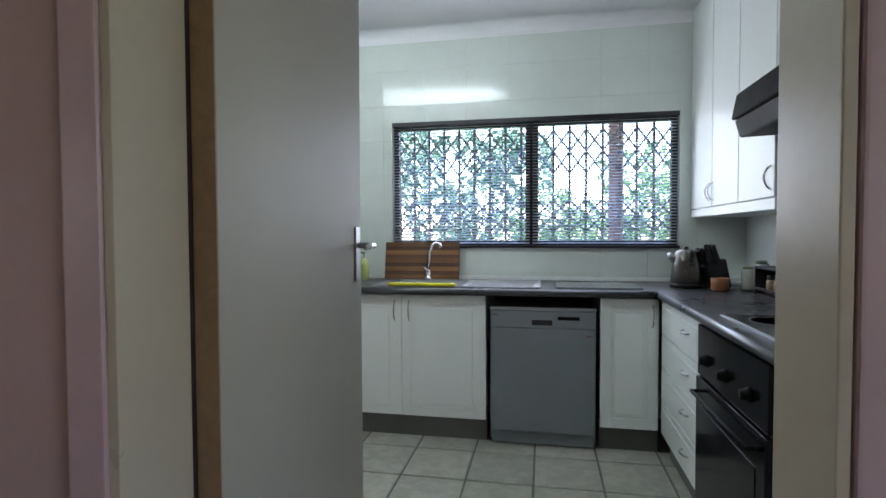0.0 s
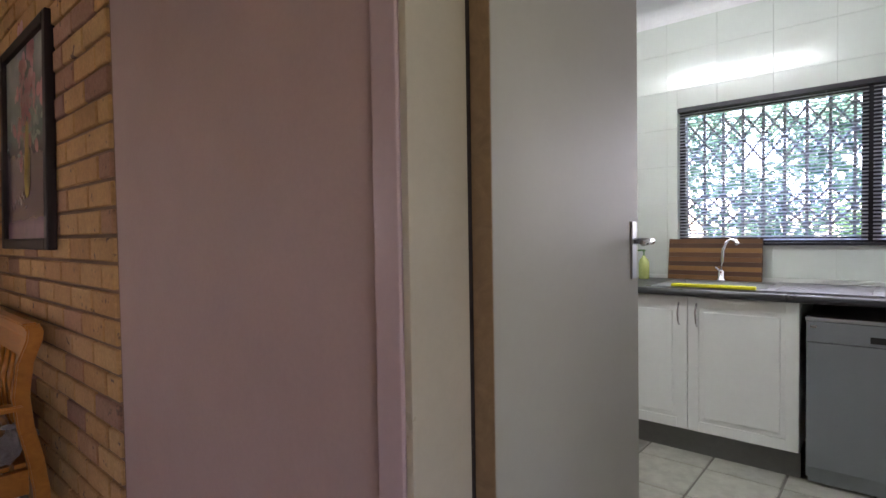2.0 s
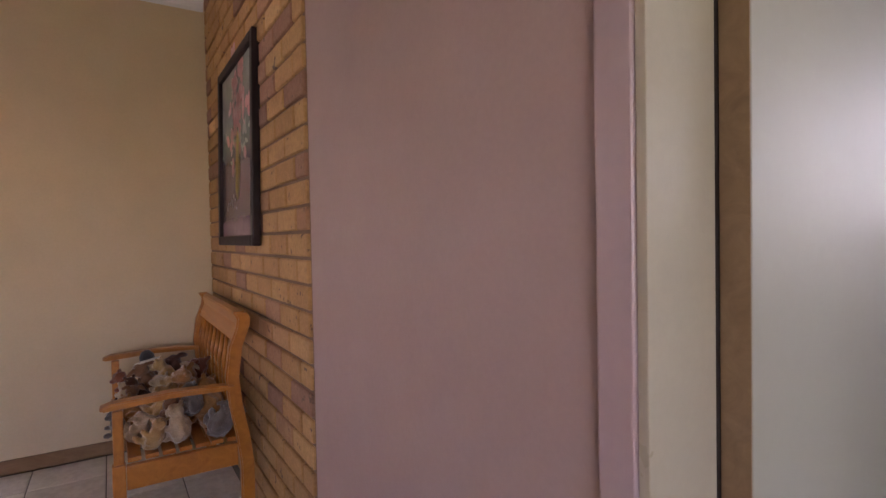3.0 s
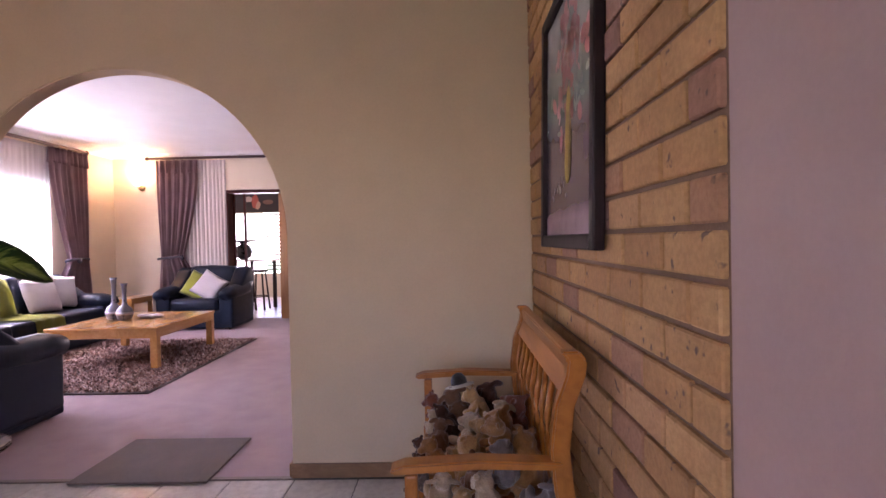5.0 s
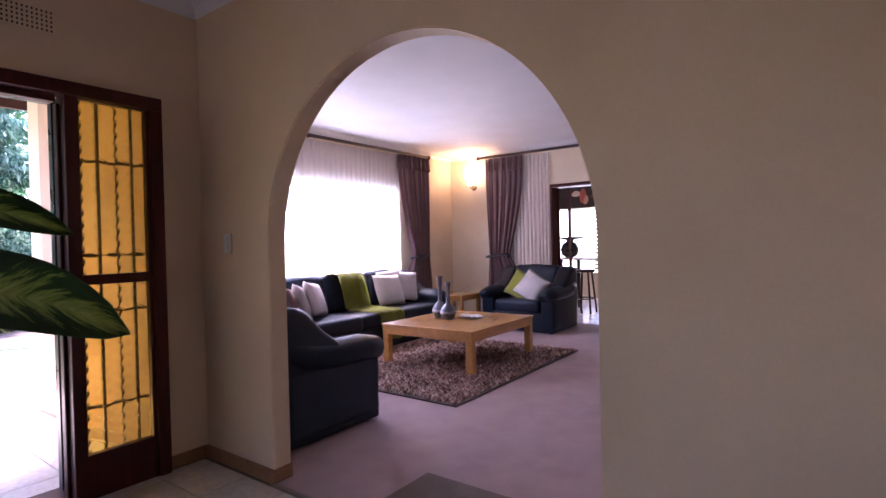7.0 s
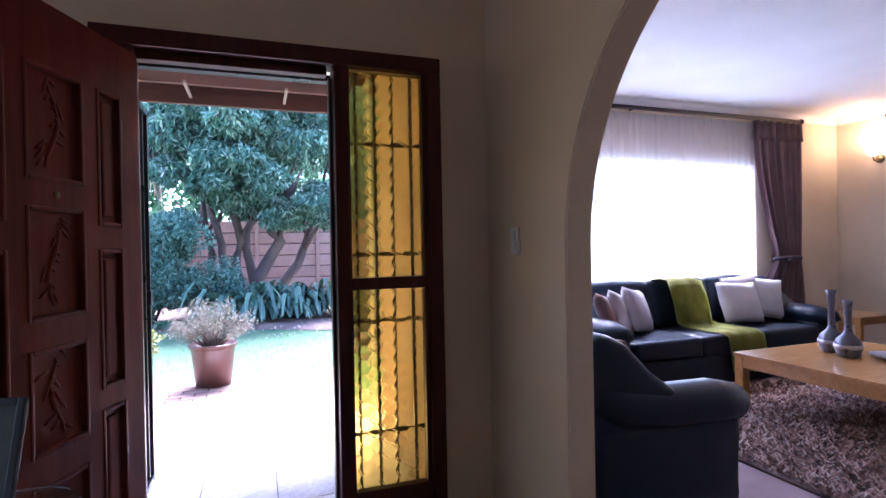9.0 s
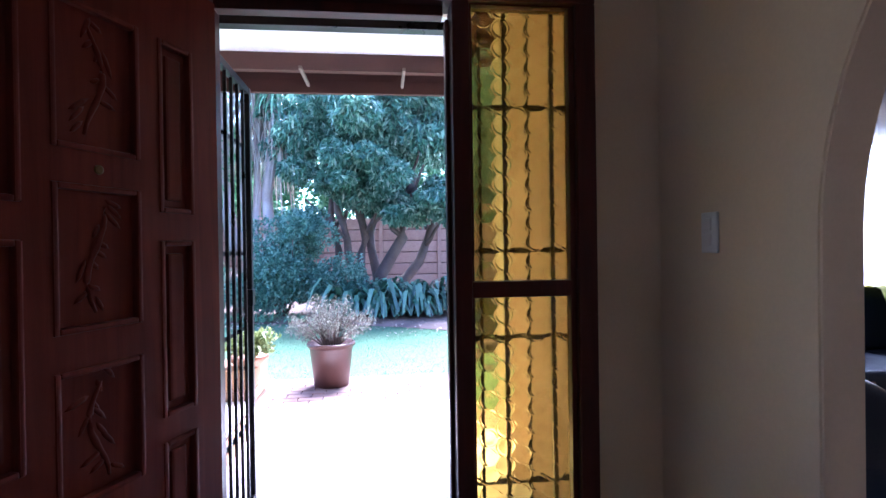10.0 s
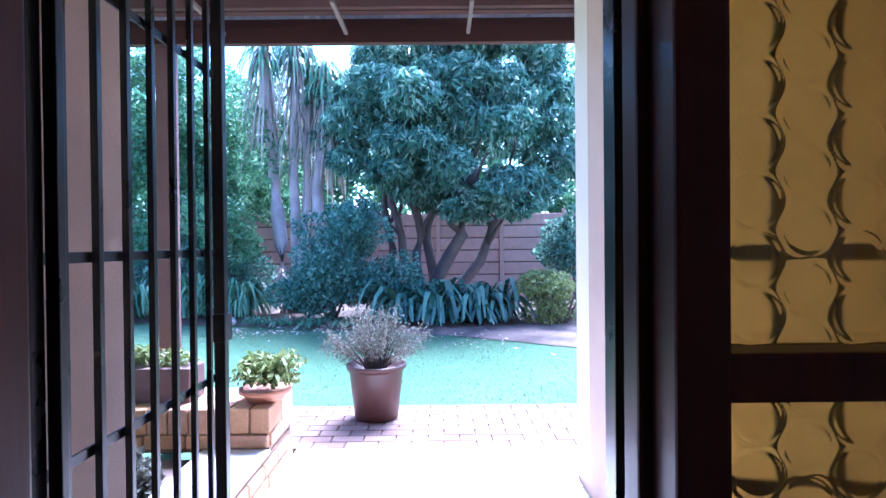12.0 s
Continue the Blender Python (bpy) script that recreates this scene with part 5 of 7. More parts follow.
for base, tip, w, sag, face in (((-2.03, -1.03, 1.17), (-2.385, -0.873, 1.138), 0.115, 0.06, CF), ((-2.0, -1.17, 1.29), (-2.41, -1.15, 1.29), 0.085, 0.05, CF), ((-2.03, -0.985, 1.06), (-2.145, -0.83, 0.70), 0.15, 0.05, (-0.4, 0.75, 0.5)),
                                ((-1.92, -1.22, 1.22), (-2.05, -1.52, 1.13), 0.12, 0.06, (0, 0, 1)), ((-1.88, -1.15, 1.24), (-1.62, -1.06, 1.2), 0.13, 0.06, (0, 0, 1)), ((-1.9, -1.12, 1.1), (-1.75, -0.9, 0.98), 0.13, 0.06, (0, 0.5, 1)),
                                ((-1.93, -1.17, 1.28), (-1.86, -1.25, 1.52), 0.09, 0.02, CF), ((-1.88, -1.22, 1.08), (-1.68, -1.38, 0.95), 0.12, 0.05, (0, 0, 1))):
    b, t = Vector(base) - P0, Vector(tip) - P0
    big_leaf(plant, b, t, w, sag, face)
    bm = bmesh.new()
    s0 = Vector((0, 0.012, min(0.5, max(0.2, b.z - 0.12))))
    tube(bm, [s0, s0.lerp(b, 0.5) + Vector((0, 0, 0.01)), b, b.lerp(t, 0.06)], [0.007, 0.006, 0.005, 0.004], 6)
    part("leaf_stalk", bm, plain("stalk_green", (0.14, 0.22, 0.07), 0.5), plant, "", True)

# ---- living room ----
def soft_box(w, d, h, seed, puff=0.012, bevel=0.05):
    """An upholstered block, base at z 0: rounded, slightly swollen and creased."""
    bm = boxes(((-w / 2, -d / 2, 0), (w / 2, d / 2, h)), bevel=min(bevel, h * 0.45, w * 0.45, d * 0.45), segs=4)
    bmesh.ops.subdivide_edges(bm, edges=[e for e in bm.edges if e.calc_length() > 0.12], cuts=4, use_grid_fill=True)
    for v in bm.verts:
        k = noise.noise(Vector((v.co.x * 3.1 + seed, v.co.y * 3.1, v.co.z * 4))) + 0.5 * noise.noise(v.co * 11 + Vector((seed, 0, 0)))
        c = v.co - Vector((0, 0, h / 2))
        v.co += c.normalized() * puff * (0.8 + k)
        v.co.z = max(v.co.z, 0.001)
    return bm


def leather_seat(name, label, category, m, width, seats, group):
    """An overstuffed leather seat, facing -y locally: base, cushions, rolled arms, plump back."""
    t = thing(name, label, category, m, group)
    arm = 0.24
    inner = width - 2 * arm
    b = part("base", soft_box(width - 0.06, 0.80, 0.26, 1.0, 0.006, 0.03), LEATHER, t, "", True)
    b.location = (0, 0.0, 0.02)
    for k in range(seats):
        s = part("seat_cushion", soft_box(inner / seats - 0.006, 0.62, 0.17, 3.1 * k + 2, 0.014, 0.06), LEATHER, t, "", True)
        s.location = (-inner / 2 + (k + 0.5) * inner / seats, -0.12, 0.275)
        r = part("back_cushion", soft_box(inner / seats + 0.02, 0.24, 0.46, 5.3 * k + 1, 0.02, 0.1), LEATHER, t, "", True)
        r.matrix_local = pose(-inner / 2 + (k + 0.5) * inner / seats, 0.25, 0.43, -12)
    r = part("back_frame", soft_box(width - 0.12, 0.16, 0.74, 8.0, 0.008, 0.06), LEATHER, t, "", True)
    r.location = (0, 0.36, 0.04)
    for s in (-1, 1):
        wing = extrude_outline([(0.43, 0.10), (0.45, 0.72), (0.40, 0.85), (0.31, 0.885), (0.21, 0.84), (0.07, 0.70), (-0.08, 0.60), (-0.10, 0.46), (0.10, 0.10)], "x", -0.11, 0.11)
        bmesh.ops.bevel(wing, geom=wing.edges[:], offset=0.045, segments=4, affect="EDGES", profile=0.5)
        w = part("wing", wing, LEATHER, t, "", True)
        w.location = (s * (width / 2 - arm / 2 - 0.015), 0, 0)
        a = part("arm", soft_box(arm - 0.04, 0.78, 0.42, 4.0 + s, 0.01, 0.05), LEATHER, t, "", True)
        a.location = (s * (width / 2 - arm / 2), -0.01, 0.06)
        bm = bmesh.new()
        pts = [(0, -0.46, -0.03), (0, -0.44, 0.0), (0, -0.3, 0.025), (0, 0.0, 0.03), (0, 0.22, 0.07), (0, 0.36, 0.14)]
        tube(bm, pts, [0.07, 0.105, 0.125, 0.125, 0.13, 0.10], 18)
        for v in bm.verts:
            v.co.z *= 0.8
            v.co += Vector((0, 0, 0.008 * noise.noise(v.co * 14)))
        p = part("arm_roll", bm, LEATHER, t, "", True)
        p.location = (s * (width / 2 - arm / 2 + 0.01), 0.0, 0.50)
    for x in (-width / 2 + 0.1, width / 2 - 0.1):
        for y in (-0.32, 0.32):
            bm = bmesh.new()
            rod(bm, (x, y, 0), (x, y, 0.03), 0.02, 0.024)
            part("foot", bm, BLACK_PLASTIC, t)
    return t


leather_seat("sofa", "navy leather three-seat sofa below the window", "sofa", pose(-6.62, -4.74, 0.004, 0, 0, 180), 2.60, 3, "navy leather suite")
leather_seat("armchair", "navy leather armchair with its back to the arch", "armchair", pose(-4.38, -3.17, 0.004, 0, 0, -90), 1.04, 1, "navy leather suite")
leather_seat("armchair", "navy leather armchair in the far corner", "armchair", pose(-8.86, -3.55, 0.004, 0, 0, 90), 1.16, 1, "navy leather suite")

CUSH = cloth("pale_lilac_cushion", (0.56, 0.50, 0.52), (0.46, 0.40, 0.42))
CUSH_W = cloth("white_cushion", (0.66, 0.62, 0.62), (0.56, 0.52, 0.53))
CUSH_P = cloth("mauve_brown_cushion", (0.24, 0.14, 0.13), (0.19, 0.11, 0.10))
LIME = cloth("lime_green_throw", (0.27, 0.28, 0.03), (0.22, 0.23, 0.025), 150, 0.95, 0.7)


def cushion(x, y, z, w, h, m, lean, turn, roll, label, seed):
    c = part("cushion", cushion_mesh(w, h, 0.15, 1.0, 12, seed), m, None, "", True)
    c.matrix_world = pose(x, y, z, 0, 0, turn) @ pose(0, 0, 0, lean, 0, 0) @ pose(0, 0, 0, 0, roll, 0)
    return tagged(c, label, "cushion", "scatter cushions")


cushion(-7.15, -4.72, 0.66, 0.50, 0.42, CUSH_W, -22, 180, 3, "white cushion propped on the sofa", 1)
cushion(-7.32, -4.83, 0.71, 0.50, 0.42, CUSH, -18, 182, -4, "pale lilac cushion behind a white one", 2)
cushion(-7.56, -4.80, 0.68, 0.42, 0.42, CUSH_W, -18, 165, 8, "white cushion at the end of the sofa", 3)
cushion(-5.96, -4.76, 0.65, 0.44, 0.42, CUSH, -20, 215, 10, "pale lilac cushion leaning over", 4)
cushion(-5.78, -4.76, 0.63, 0.44, 0.40, CUSH, -20, 225, 14, "pale lilac cushion in a slanting row", 5)
cushion(-5.62, -4.74, 0.62, 0.44, 0.40, CUSH_P, -22, 230, 12, "mauve-brown cushion in a slanting row", 6)
cushion(-4.42, -3.2, 0.60, 0.46, 0.42, CUSH_P, -38, -60, 10, "mauve-brown cushion lying in the armchair", 7)
cushion(-8.74, -3.62, 0.62, 0.42, 0.40, LIME, -24, 90, 24, "lime green cushion in the corner armchair", 8)
cushion(-8.68, -3.42, 0.62, 0.42, 0.40, CUSH_W, -26, 96, 32, "white cushion tilted in the corner armchair", 9)


def throw_mesh():
    """A knitted throw: down the back, over the seat and down the front of the sofa."""
    line = [(-5.04, 0.80), (-5.0, 0.90), (-4.92, 0.915), (-4.84, 0.89), (-4.79, 0.72), (-4.76, 0.50), (-4.70, 0.475), (-4.5, 0.475), (-4.33, 0.47), (-4.285, 0.44), (-4.28, 0.30), (-4.275, 0.12)]
    bm = bmesh.new()
    rows = []
    for i, (y, z) in enumerate(line):
        t = i / (len(line) - 1)
        x0 = -6.30 - 0.26 * t
        rows.append([bm.verts.new((x0 - 0.42 * j / 12, y + 0.006 * math.sin(j * 1.9 + i), z + 0.008 * math.sin(j * 1.3 + i * 0.7))) for j in range(13)])
    for i in range(len(rows) - 1):
        for j in range(12):
            bm.faces.new((rows[i][j], rows[i][j + 1], rows[i + 1][j + 1], rows[i + 1][j]))
    bmesh.ops.solidify(bm, geom=bm.faces[:], thickness=0.012)
    return bm


th = part("throw", throw_mesh(), LIME, None, "", True)
tagged(th, "lime green knitted throw draped over the sofa", "throw")


def square_table(name, label, m, w, d, h, leg, apron, group=""):
    t = thing(name, label, "table", m, group)
    part("tabletop", slab((-w / 2, -d / 2, h - 0.028), (w / 2, d / 2, h), 0.005), OAK, t)
    for sy in (-1, 1):
        part("apron", slab((-w / 2 + leg, sy * (d / 2 - 0.022) - 0.01, h - apron), (w / 2 - leg, sy * (d / 2 - 0.022) + 0.01, h - 0.029), 0.002), OAK, t)
    for sx in (-1, 1):
        part("apron", slab((sx * (w / 2 - 0.022) - 0.01, -d / 2 + leg, h - apron), (sx * (w / 2 - 0.022) + 0.01, d / 2 - leg, h - 0.029), 0.002), OAK, t)
        for sy in (-1, 1):
            part("leg", slab((sx * (w / 2 - leg / 2 - 0.008) - leg / 2, sy * (d / 2 - leg / 2 - 0.008) - leg / 2, 0), (sx * (w / 2 - leg / 2 - 0.008) + leg / 2, sy * (d / 2 - leg / 2 - 0.008) + leg / 2, h - 0.029), 0.005), OAK, t)
    return t


square_table("coffee_table", "large honey oak coffee table on the rug", pose(-6.70, -3.29, 0.03), 1.25, 1.13, 0.40, 0.07, 0.105)
square_table("side_table", "small honey oak side table in the corner", pose(-8.42, -4.52, 0.004), 0.52, 0.52, 0.50, 0.05, 0.08)


def tufted(x0, x1, y0, y1, z, n, h, seed):
    """Shag pile: many small leaning tufts on a backing."""
    rng = np.random.default_rng(seed)
    px, py = rng.uniform(x0 + 0.02, x1 - 0.02, n), rng.uniform(y0 + 0.02, y1 - 0.02, n)
    a, l = rng.uniform(0, 6.28, n), rng.uniform(0.6, 1.1, n) * h
    dx, dy = np.cos(a) * 0.022, np.sin(a) * 0.022
    w = 0.021
    v = np.stack([np.stack([px - dy / 0.022 * w / 2, py + dx / 0.022 * w / 2, np.full(n, z)], -1), np.stack([px + dy / 0.022 * w / 2, py - dx / 0.022 * w / 2, np.full(n, z)], -1),
                  np.stack([px + dx * 1.9, py + dy * 1.9, z + l], -1)], 1).reshape(-1, 3)
    f = np.arange(3 * n).reshape(-1, 3)
    return v, f


rug = thing("shag_rug", "brown and cream mottled shag rug under the coffee table", "rug", pose(0, 0, 0.004))
part("backing", slab((-7.69, -4.30, 0), (-5.28, -2.355, 0.012), 0.004), cloth("rug_backing", (0.10, 0.06, 0.05), (0.07, 0.04, 0.035)), rug)
sv, sf = tufted(-7.69, -5.28, -4.30, -2.355, 0.011, 16000, 0.026, 4)
me = bpy.data.meshes.new("pile")
me.from_pydata(sv.tolist(), [], sf.tolist())
me.materials.append(foliage("rug_pile", [(0.0, (0.12, 0.055, 0.042)), (0.4, (0.32, 0.17, 0.135)), (0.7, (0.55, 0.37, 0.31)), (1.0, (0.75, 0.62, 0.55))], 0.9, 0.0))
pile = new("pile", me)
pile.parent = rug
tagged(pile, "mottled brown shag pile", kind="stuff")

mat = part("door_mat", slab((-4.26, -1.83, 0.004), (-3.66, -1.10, 0.016), 0.004), cloth("taupe_mat", (0.20, 0.145, 0.11), (0.16, 0.115, 0.09), 140, 0.95, 0.8))
tagged(mat, "taupe grey door mat lying inside the arch", "mat")
structure(part("carpet_strip", slab((-3.728, AY0 + 0.002, 0.0), (-3.70, AY1 - 0.002, 0.008), 0.002), plain("threshold_strip", (0.3, 0.24, 0.2), 0.4, 0.5)), "thin metal strip at the carpet edge", "trim")


def bottle_vase(at, h, r):
    x, y = at
    v = thing("bottle_vase", "silver round-bellied vase with a tall neck", "vase", pose(x, y, 0.43), "pair of silver vases")
    bm = bmesh.new()
    lathe(bm, [(r * 0.5, 0), (r * 0.8, 0.012), (r, r * 0.9), (r * 0.85, r * 1.45), (r * 0.4, r * 1.9), (r * 0.27, r * 2.2), (r * 0.24, h * 0.7), (r * 0.3, h * 0.93), (r * 0.42, h), (r * 0.34, h), (r * 0.2, h * 0.9)], 26)
    part("body", bm, plain("brushed_silver_ceramic", (0.17, 0.17, 0.21), 0.3, 0.5, 60, 0.1, 0.03), v, "", True)
    bm = bmesh.new()
    lathe(bm, [(r * 1.004, r * 0.72), (r * 1.01, r * 0.9), (r * 1.0, r * 1.08)], 26)
    part("band", bm, plain("pale_vase_band", (0.42, 0.40, 0.44), 0.3, 0.5), v, "", True)


bottle_vase((-6.70, -3.55), 0.46, 0.088)
bottle_vase((-6.63, -3.39), 0.40, 0.086)
bowl = part("shell_dish", bmesh.new(), CUSH_W)
bm = bmesh.new()
for k in range(7):
    a = k * 0.42 - 1.2
    blob(bm, (0.07 * math.cos(a), 0.07 * math.sin(a), 0.022), (0.085, 0.03, 0.02), 2, 0.2, k, Matrix.Rotation(a, 3, "Z"))
bm.to_mesh(bowl.data)
bm.free()
bowl.location = (-6.86, -3.22, 0.43)
tagged(bowl, "pale shell-shaped dish lying on the coffee table", "ornament")

# windows, curtains
lw = structure(new("window_2"), "wide living room window with white frame", "window")
WFR = plain("white_window_frame", (0.75, 0.75, 0.75), 0.4, 0, 30, 0.03, 0.01)
part("window_frame", boxes(((LX0, -5.42, LZ0), (LX1, -5.37, LZ0 + 0.05)), ((LX0, -5.42, LZ1 - 0.05), (LX1, -5.37, LZ1)), ((LX0, -5.42, LZ0), (LX0 + 0.05, -5.37, LZ1)), ((LX1 - 0.05, -5.42, LZ0), (LX1, -5.37, LZ1)), ((-6.27, -5.42, LZ0), (-6.22, -5.37, LZ1)), bevel=0.004), WFR, lw)
for a, b in ((LX0 + 0.04, -6.26), (-6.23, LX1 - 0.04)):
    p = part("pane", slab((a, -5.397, LZ0 + 0.04), (b, -5.393, LZ1 - 0.04)), PANE, lw)
    p.visible_shadow = False
part("sill", slab((LX0 - 0.03, -5.30, LZ0 - 0.03), (LX1 + 0.03, -5.235, LZ0), 0.005), WFR, lw)


def drape(pts_top, z0, z1, folds, depth, pinch=None, n=90, m=26, thick=0.003):
    """Gathered cloth hanging between two plan points, optionally drawn in at a tieback height."""
    a, b = Vector(pts_top[0]), Vector(pts_top[1])
    d = b - a
    nrm = Vector((-d.y, d.x)).normalized()
    bm = bmesh.new()
    rows = []
    for j in range(m + 1):
        z = z0 + (z1 - z0) * j / m
        lo, hi = 0.0, 1.0
        if pinch:
            pz, p0, p1 = pinch
            k = max(0.0, 1 - abs(z - pz) / (0.55 if z < pz else 1.25)) ** 1.4
            lo, hi = p0 * k, 1 + (p1 - 1) * k
        row = []
        for i in range(n + 1):
            t = i / n
            u = lo + (hi - lo) * t
            w = depth * (math.sin(2 * math.pi * folds * t + 0.7 * math.sin(7 * t)) + 0.25 * math.sin(2 * math.pi * folds * 2.3 * t + 0.15 * j))
            c = a + d * u + nrm * w * (0.55 + 0.45 * (1 - j / m))
            row.append(bm.verts.new((c.x, c.y, z)))
        rows.append(row)
    for j in range(m):
        for i in range(n):
            bm.faces.new((rows[j][i], rows[j][i + 1], rows[j + 1][i + 1], rows[j + 1][i]))
    if thick:
        bmesh.ops.solidify(bm, geom=bm.faces[:], thickness=thick)
    return bm


MAUVE = cloth("mauve_curtain", (0.36, 0.225, 0.235), (0.29, 0.18, 0.19), 300, 0.7, 0.3, 0.4)
SHEER = sheer_cloth("white_sheer", (0.82, 0.80, 0.84), 0.42)
RODWOOD = timber("dark_rod_wood", (0.03, 0.012, 0.012), (0.06, 0.025, 0.022), 0.35)


def curtain(label, a, b, z0, z1, folds, depth, pinch, tie):
    c = thing("curtain", label, "curtain", None, "mauve tied-back curtains")
    part("drop", drape((a, b), z0, z1, folds, depth, pinch), MAUVE, c, "", True)
    part("heading", drape((a, b), z1 - 0.20, z1 + 0.01, folds, depth * 1.15, None, 90, 4, 0.006), MAUVE, c, "stitched heading band", True)
    bm = bmesh.new()
    x, y, z, r = tie
    tube(bm, [(x + r[0] * math.cos(t), y + r[1] * math.sin(t), z + 0.02 * math.sin(t)) for t in [2 * math.pi * k / 20 for k in range(21)]], 0.018, 8)
    blob(bm, (x + r[0] * 0.3, y + r[1], z - 0.01), (0.05, 0.03, 0.04), 1, 0.3, 2)
    part("tieback", bm, plain("dark_tieback", (0.04, 0.035, 0.05), 0.6), c, "dark braided tieback", True)
    return c


curtain("mauve curtain tied back beside the wide window", (-7.86, -5.13), (-8.6, -5.13), 0.02, 2.575, 7, 0.035, (1.05, 0.42, 0.92), (-8.34, -5.13, 1.05, (0.2, 0.075)))
curtain("mauve curtain tied back by the doorway", (-9.27, -4.50), (-9.27, -3.84), 0.02, 2.575, 6, 0.035, (1.04, 0.06, 0.62), (-9.26, -4.3, 1.04, (0.075, 0.2)))
for label, a, b, folds in (("sheer white curtain filling the wide window", (-4.2, -5.19), (-7.95, -5.19), 42), ("sheer white curtain beside the doorway", (-9.31, -4.1), (-9.31, -3.41), 11)):
    s = part("sheer_curtain", drape((a, b), 0.03, 2.58, folds, 0.016, None, 420 if folds > 20 else 120, 6, 0), SHEER, None, "", True)
    tagged(s, label, "curtain")
for label, a, b in (("dark wooden curtain pole along the window", (-4.0, -5.15, 2.615), (-8.62, -5.15, 2.615)), ("dark wooden curtain pole above the doorway", (-9.27, -4.64, 2.615), (-9.27, -1.0, 2.615))):
    r = thing("curtain_pole", label, "curtain pole")
    bm = bmesh.new()
    rod(bm, a, b, 0.021, n=14)
    part("pole", bm, RODWOOD, r, "", True)
    e = a if "doorway" in label else b
    bm = bmesh.new()
    blob(bm, e, (0.034, 0.034, 0.034), 2)
    part("finial", bm, RODWOOD, r, "", True)
    A, B = Vector(a), Vector(b)
    for k in (0.06, 0.5, 0.95):
        p = A.lerp(B, k)
        w = Vector((0, -0.098, 0)) if abs((B - A).x) > 1 else Vector((-0.088, 0, 0))
        bm = bmesh.new()
        rod(bm, p, p + w, 0.011)
        part("bracket", bm, RODWOOD, r)

# wall sconce
sc = thing("wall_sconce", "lit brass wall sconce with a frosted glass shade", "wall lamp", pose(-9.358, -4.78, 2.16))
BRASS = plain("antique_brass", (0.28, 0.2, 0.11), 0.35, 0.9)
bm = bmesh.new()
lathe(bm, [(0.05, 0), (0.05, 0.01), (0.02, 0.018), (0.0, 0.02)], 20, pose(0, 0, 0, 0, 90))
part("wall_plate", bm, BRASS, sc, "", True)
bm = bmesh.new()
tube(bm, [(0.015, 0, 0), (0.06, 0, -0.03), (0.11, 0, -0.02), (0.12, 0, 0.03)], 0.008, 8)
part("arm", bm, BRASS, sc, "", True)
bm = bmesh.new()
lathe(bm, [(0.03, 0.03), (0.055, 0.06), (0.072, 0.12), (0.085, 0.18), (0.08, 0.18), (0.068, 0.12), (0.05, 0.065), (0.026, 0.036)], 22, pose(0.12, 0, 0))
part("shade", bm, glow("lit_frosted_shade", (1.0, 0.72, 0.42), 1.0), sc, "glowing frosted shade", True)
sl_ = new("sconce_bulb", bpy.data.lights.new("sconce_bulb", "POINT"))
sl_.data.energy, sl_.data.color, sl_.data.shadow_soft_size = 1.1, (1.0, 0.66, 0.34), 0.04
sl_.location = (-9.238, -4.78, 2.37)

# sliding doorway and sunroom beyond
structure(part("floor_sunroom", slab((-13.2, -6.2, -0.14), (-9.6, 0.5, 0.0)), plain("sunroom_tile", (0.42, 0.36, 0.34), 0.3, 0, 8, 0.15)), "pale tiled sunroom floor", "floor")
structure(part("ceiling_sunroom", slab((-13.2, -6.2, 2.55), (-9.6, 0.5, 2.65)), CEILING), "plain sunroom ceiling", "ceiling")
structure(part("wall_sunroom_far", wall_with_hole("x", -13.2, -13.0, -6.2, 0.5, 2.55, [(-5.3, -2.9, 0.55, 1.95)]), LIVING), "sunroom wall with a wide window", "wall")
structure(part("wall_sunroom_side", boxes(((-13.0, -6.2, 0), (-9.6, -6.05, 2.55)), ((-9.62, -6.05, 0), (-9.6, -5.5, 2.55)), ((-13.0, 0.35, 0), (-9.6, 0.5, 2.55))), LIVING), "plain sunroom side walls", "wall")
d3 = structure(new("door_3"), "wide doorway to the sunroom with wooden lining", "door")
WARM = timber("orange_door_lining", (0.34, 0.15, 0.05), (0.48, 0.24, 0.09), 0.4, 9, (1, 1, 0.08))
part("frame_post", slab((-9.58, -3.45, 0), (-9.35, -3.40, 2.1), 0.004), FRAMEWOOD, d3)
part("frame_head", slab((-9.58, -3.40, 2.05), (-9.35, -1.4, 2.1), 0.004), FRAMEWOOD, d3)
part("door_panel", slab((-9.5, -2.62, 0.01), (-9.46, -1.72, 2.05), 0.004), WARM, d3, "honey-brown wooden door panel")
g = part("glass_panel", slab((-9.56, -3.39, 0.02), (-9.555, -3.22, 2.05)), PANE, d3)
g.visible_shadow = False
part("glass_stile", boxes(((-9.57, -3.4, 0.01), (-9.545, -3.37, 2.05)), ((-9.57, -3.23, 0.01), (-9.545, -3.19, 2.05)), bevel=0.003), FRAMEWOOD, d3)
sb = thing("roller_blind", "pale glowing blind in the sunroom window", "blind")
part("cloth", slab((-12.99, -5.3, 0.6), (-12.985, -4.15, 1.95)), sheer_cloth("pale_blind_cloth", (0.9, 0.8, 0.74), 0.25), sb)
for k in range(16):
    part("slat", slab((-12.99, -4.1, 0.62 + 0.084 * k), (-12.97, -2.9, 0.66 + 0.084 * k)), WFR, sb)
art = thing("sunroom_picture", "dark wall picture with red figures-like shapes", "picture", pose(-12.9, -4.3, 2.2, 0, 0, 90))
art["label"] = "wide dark picture with red and white daubs"
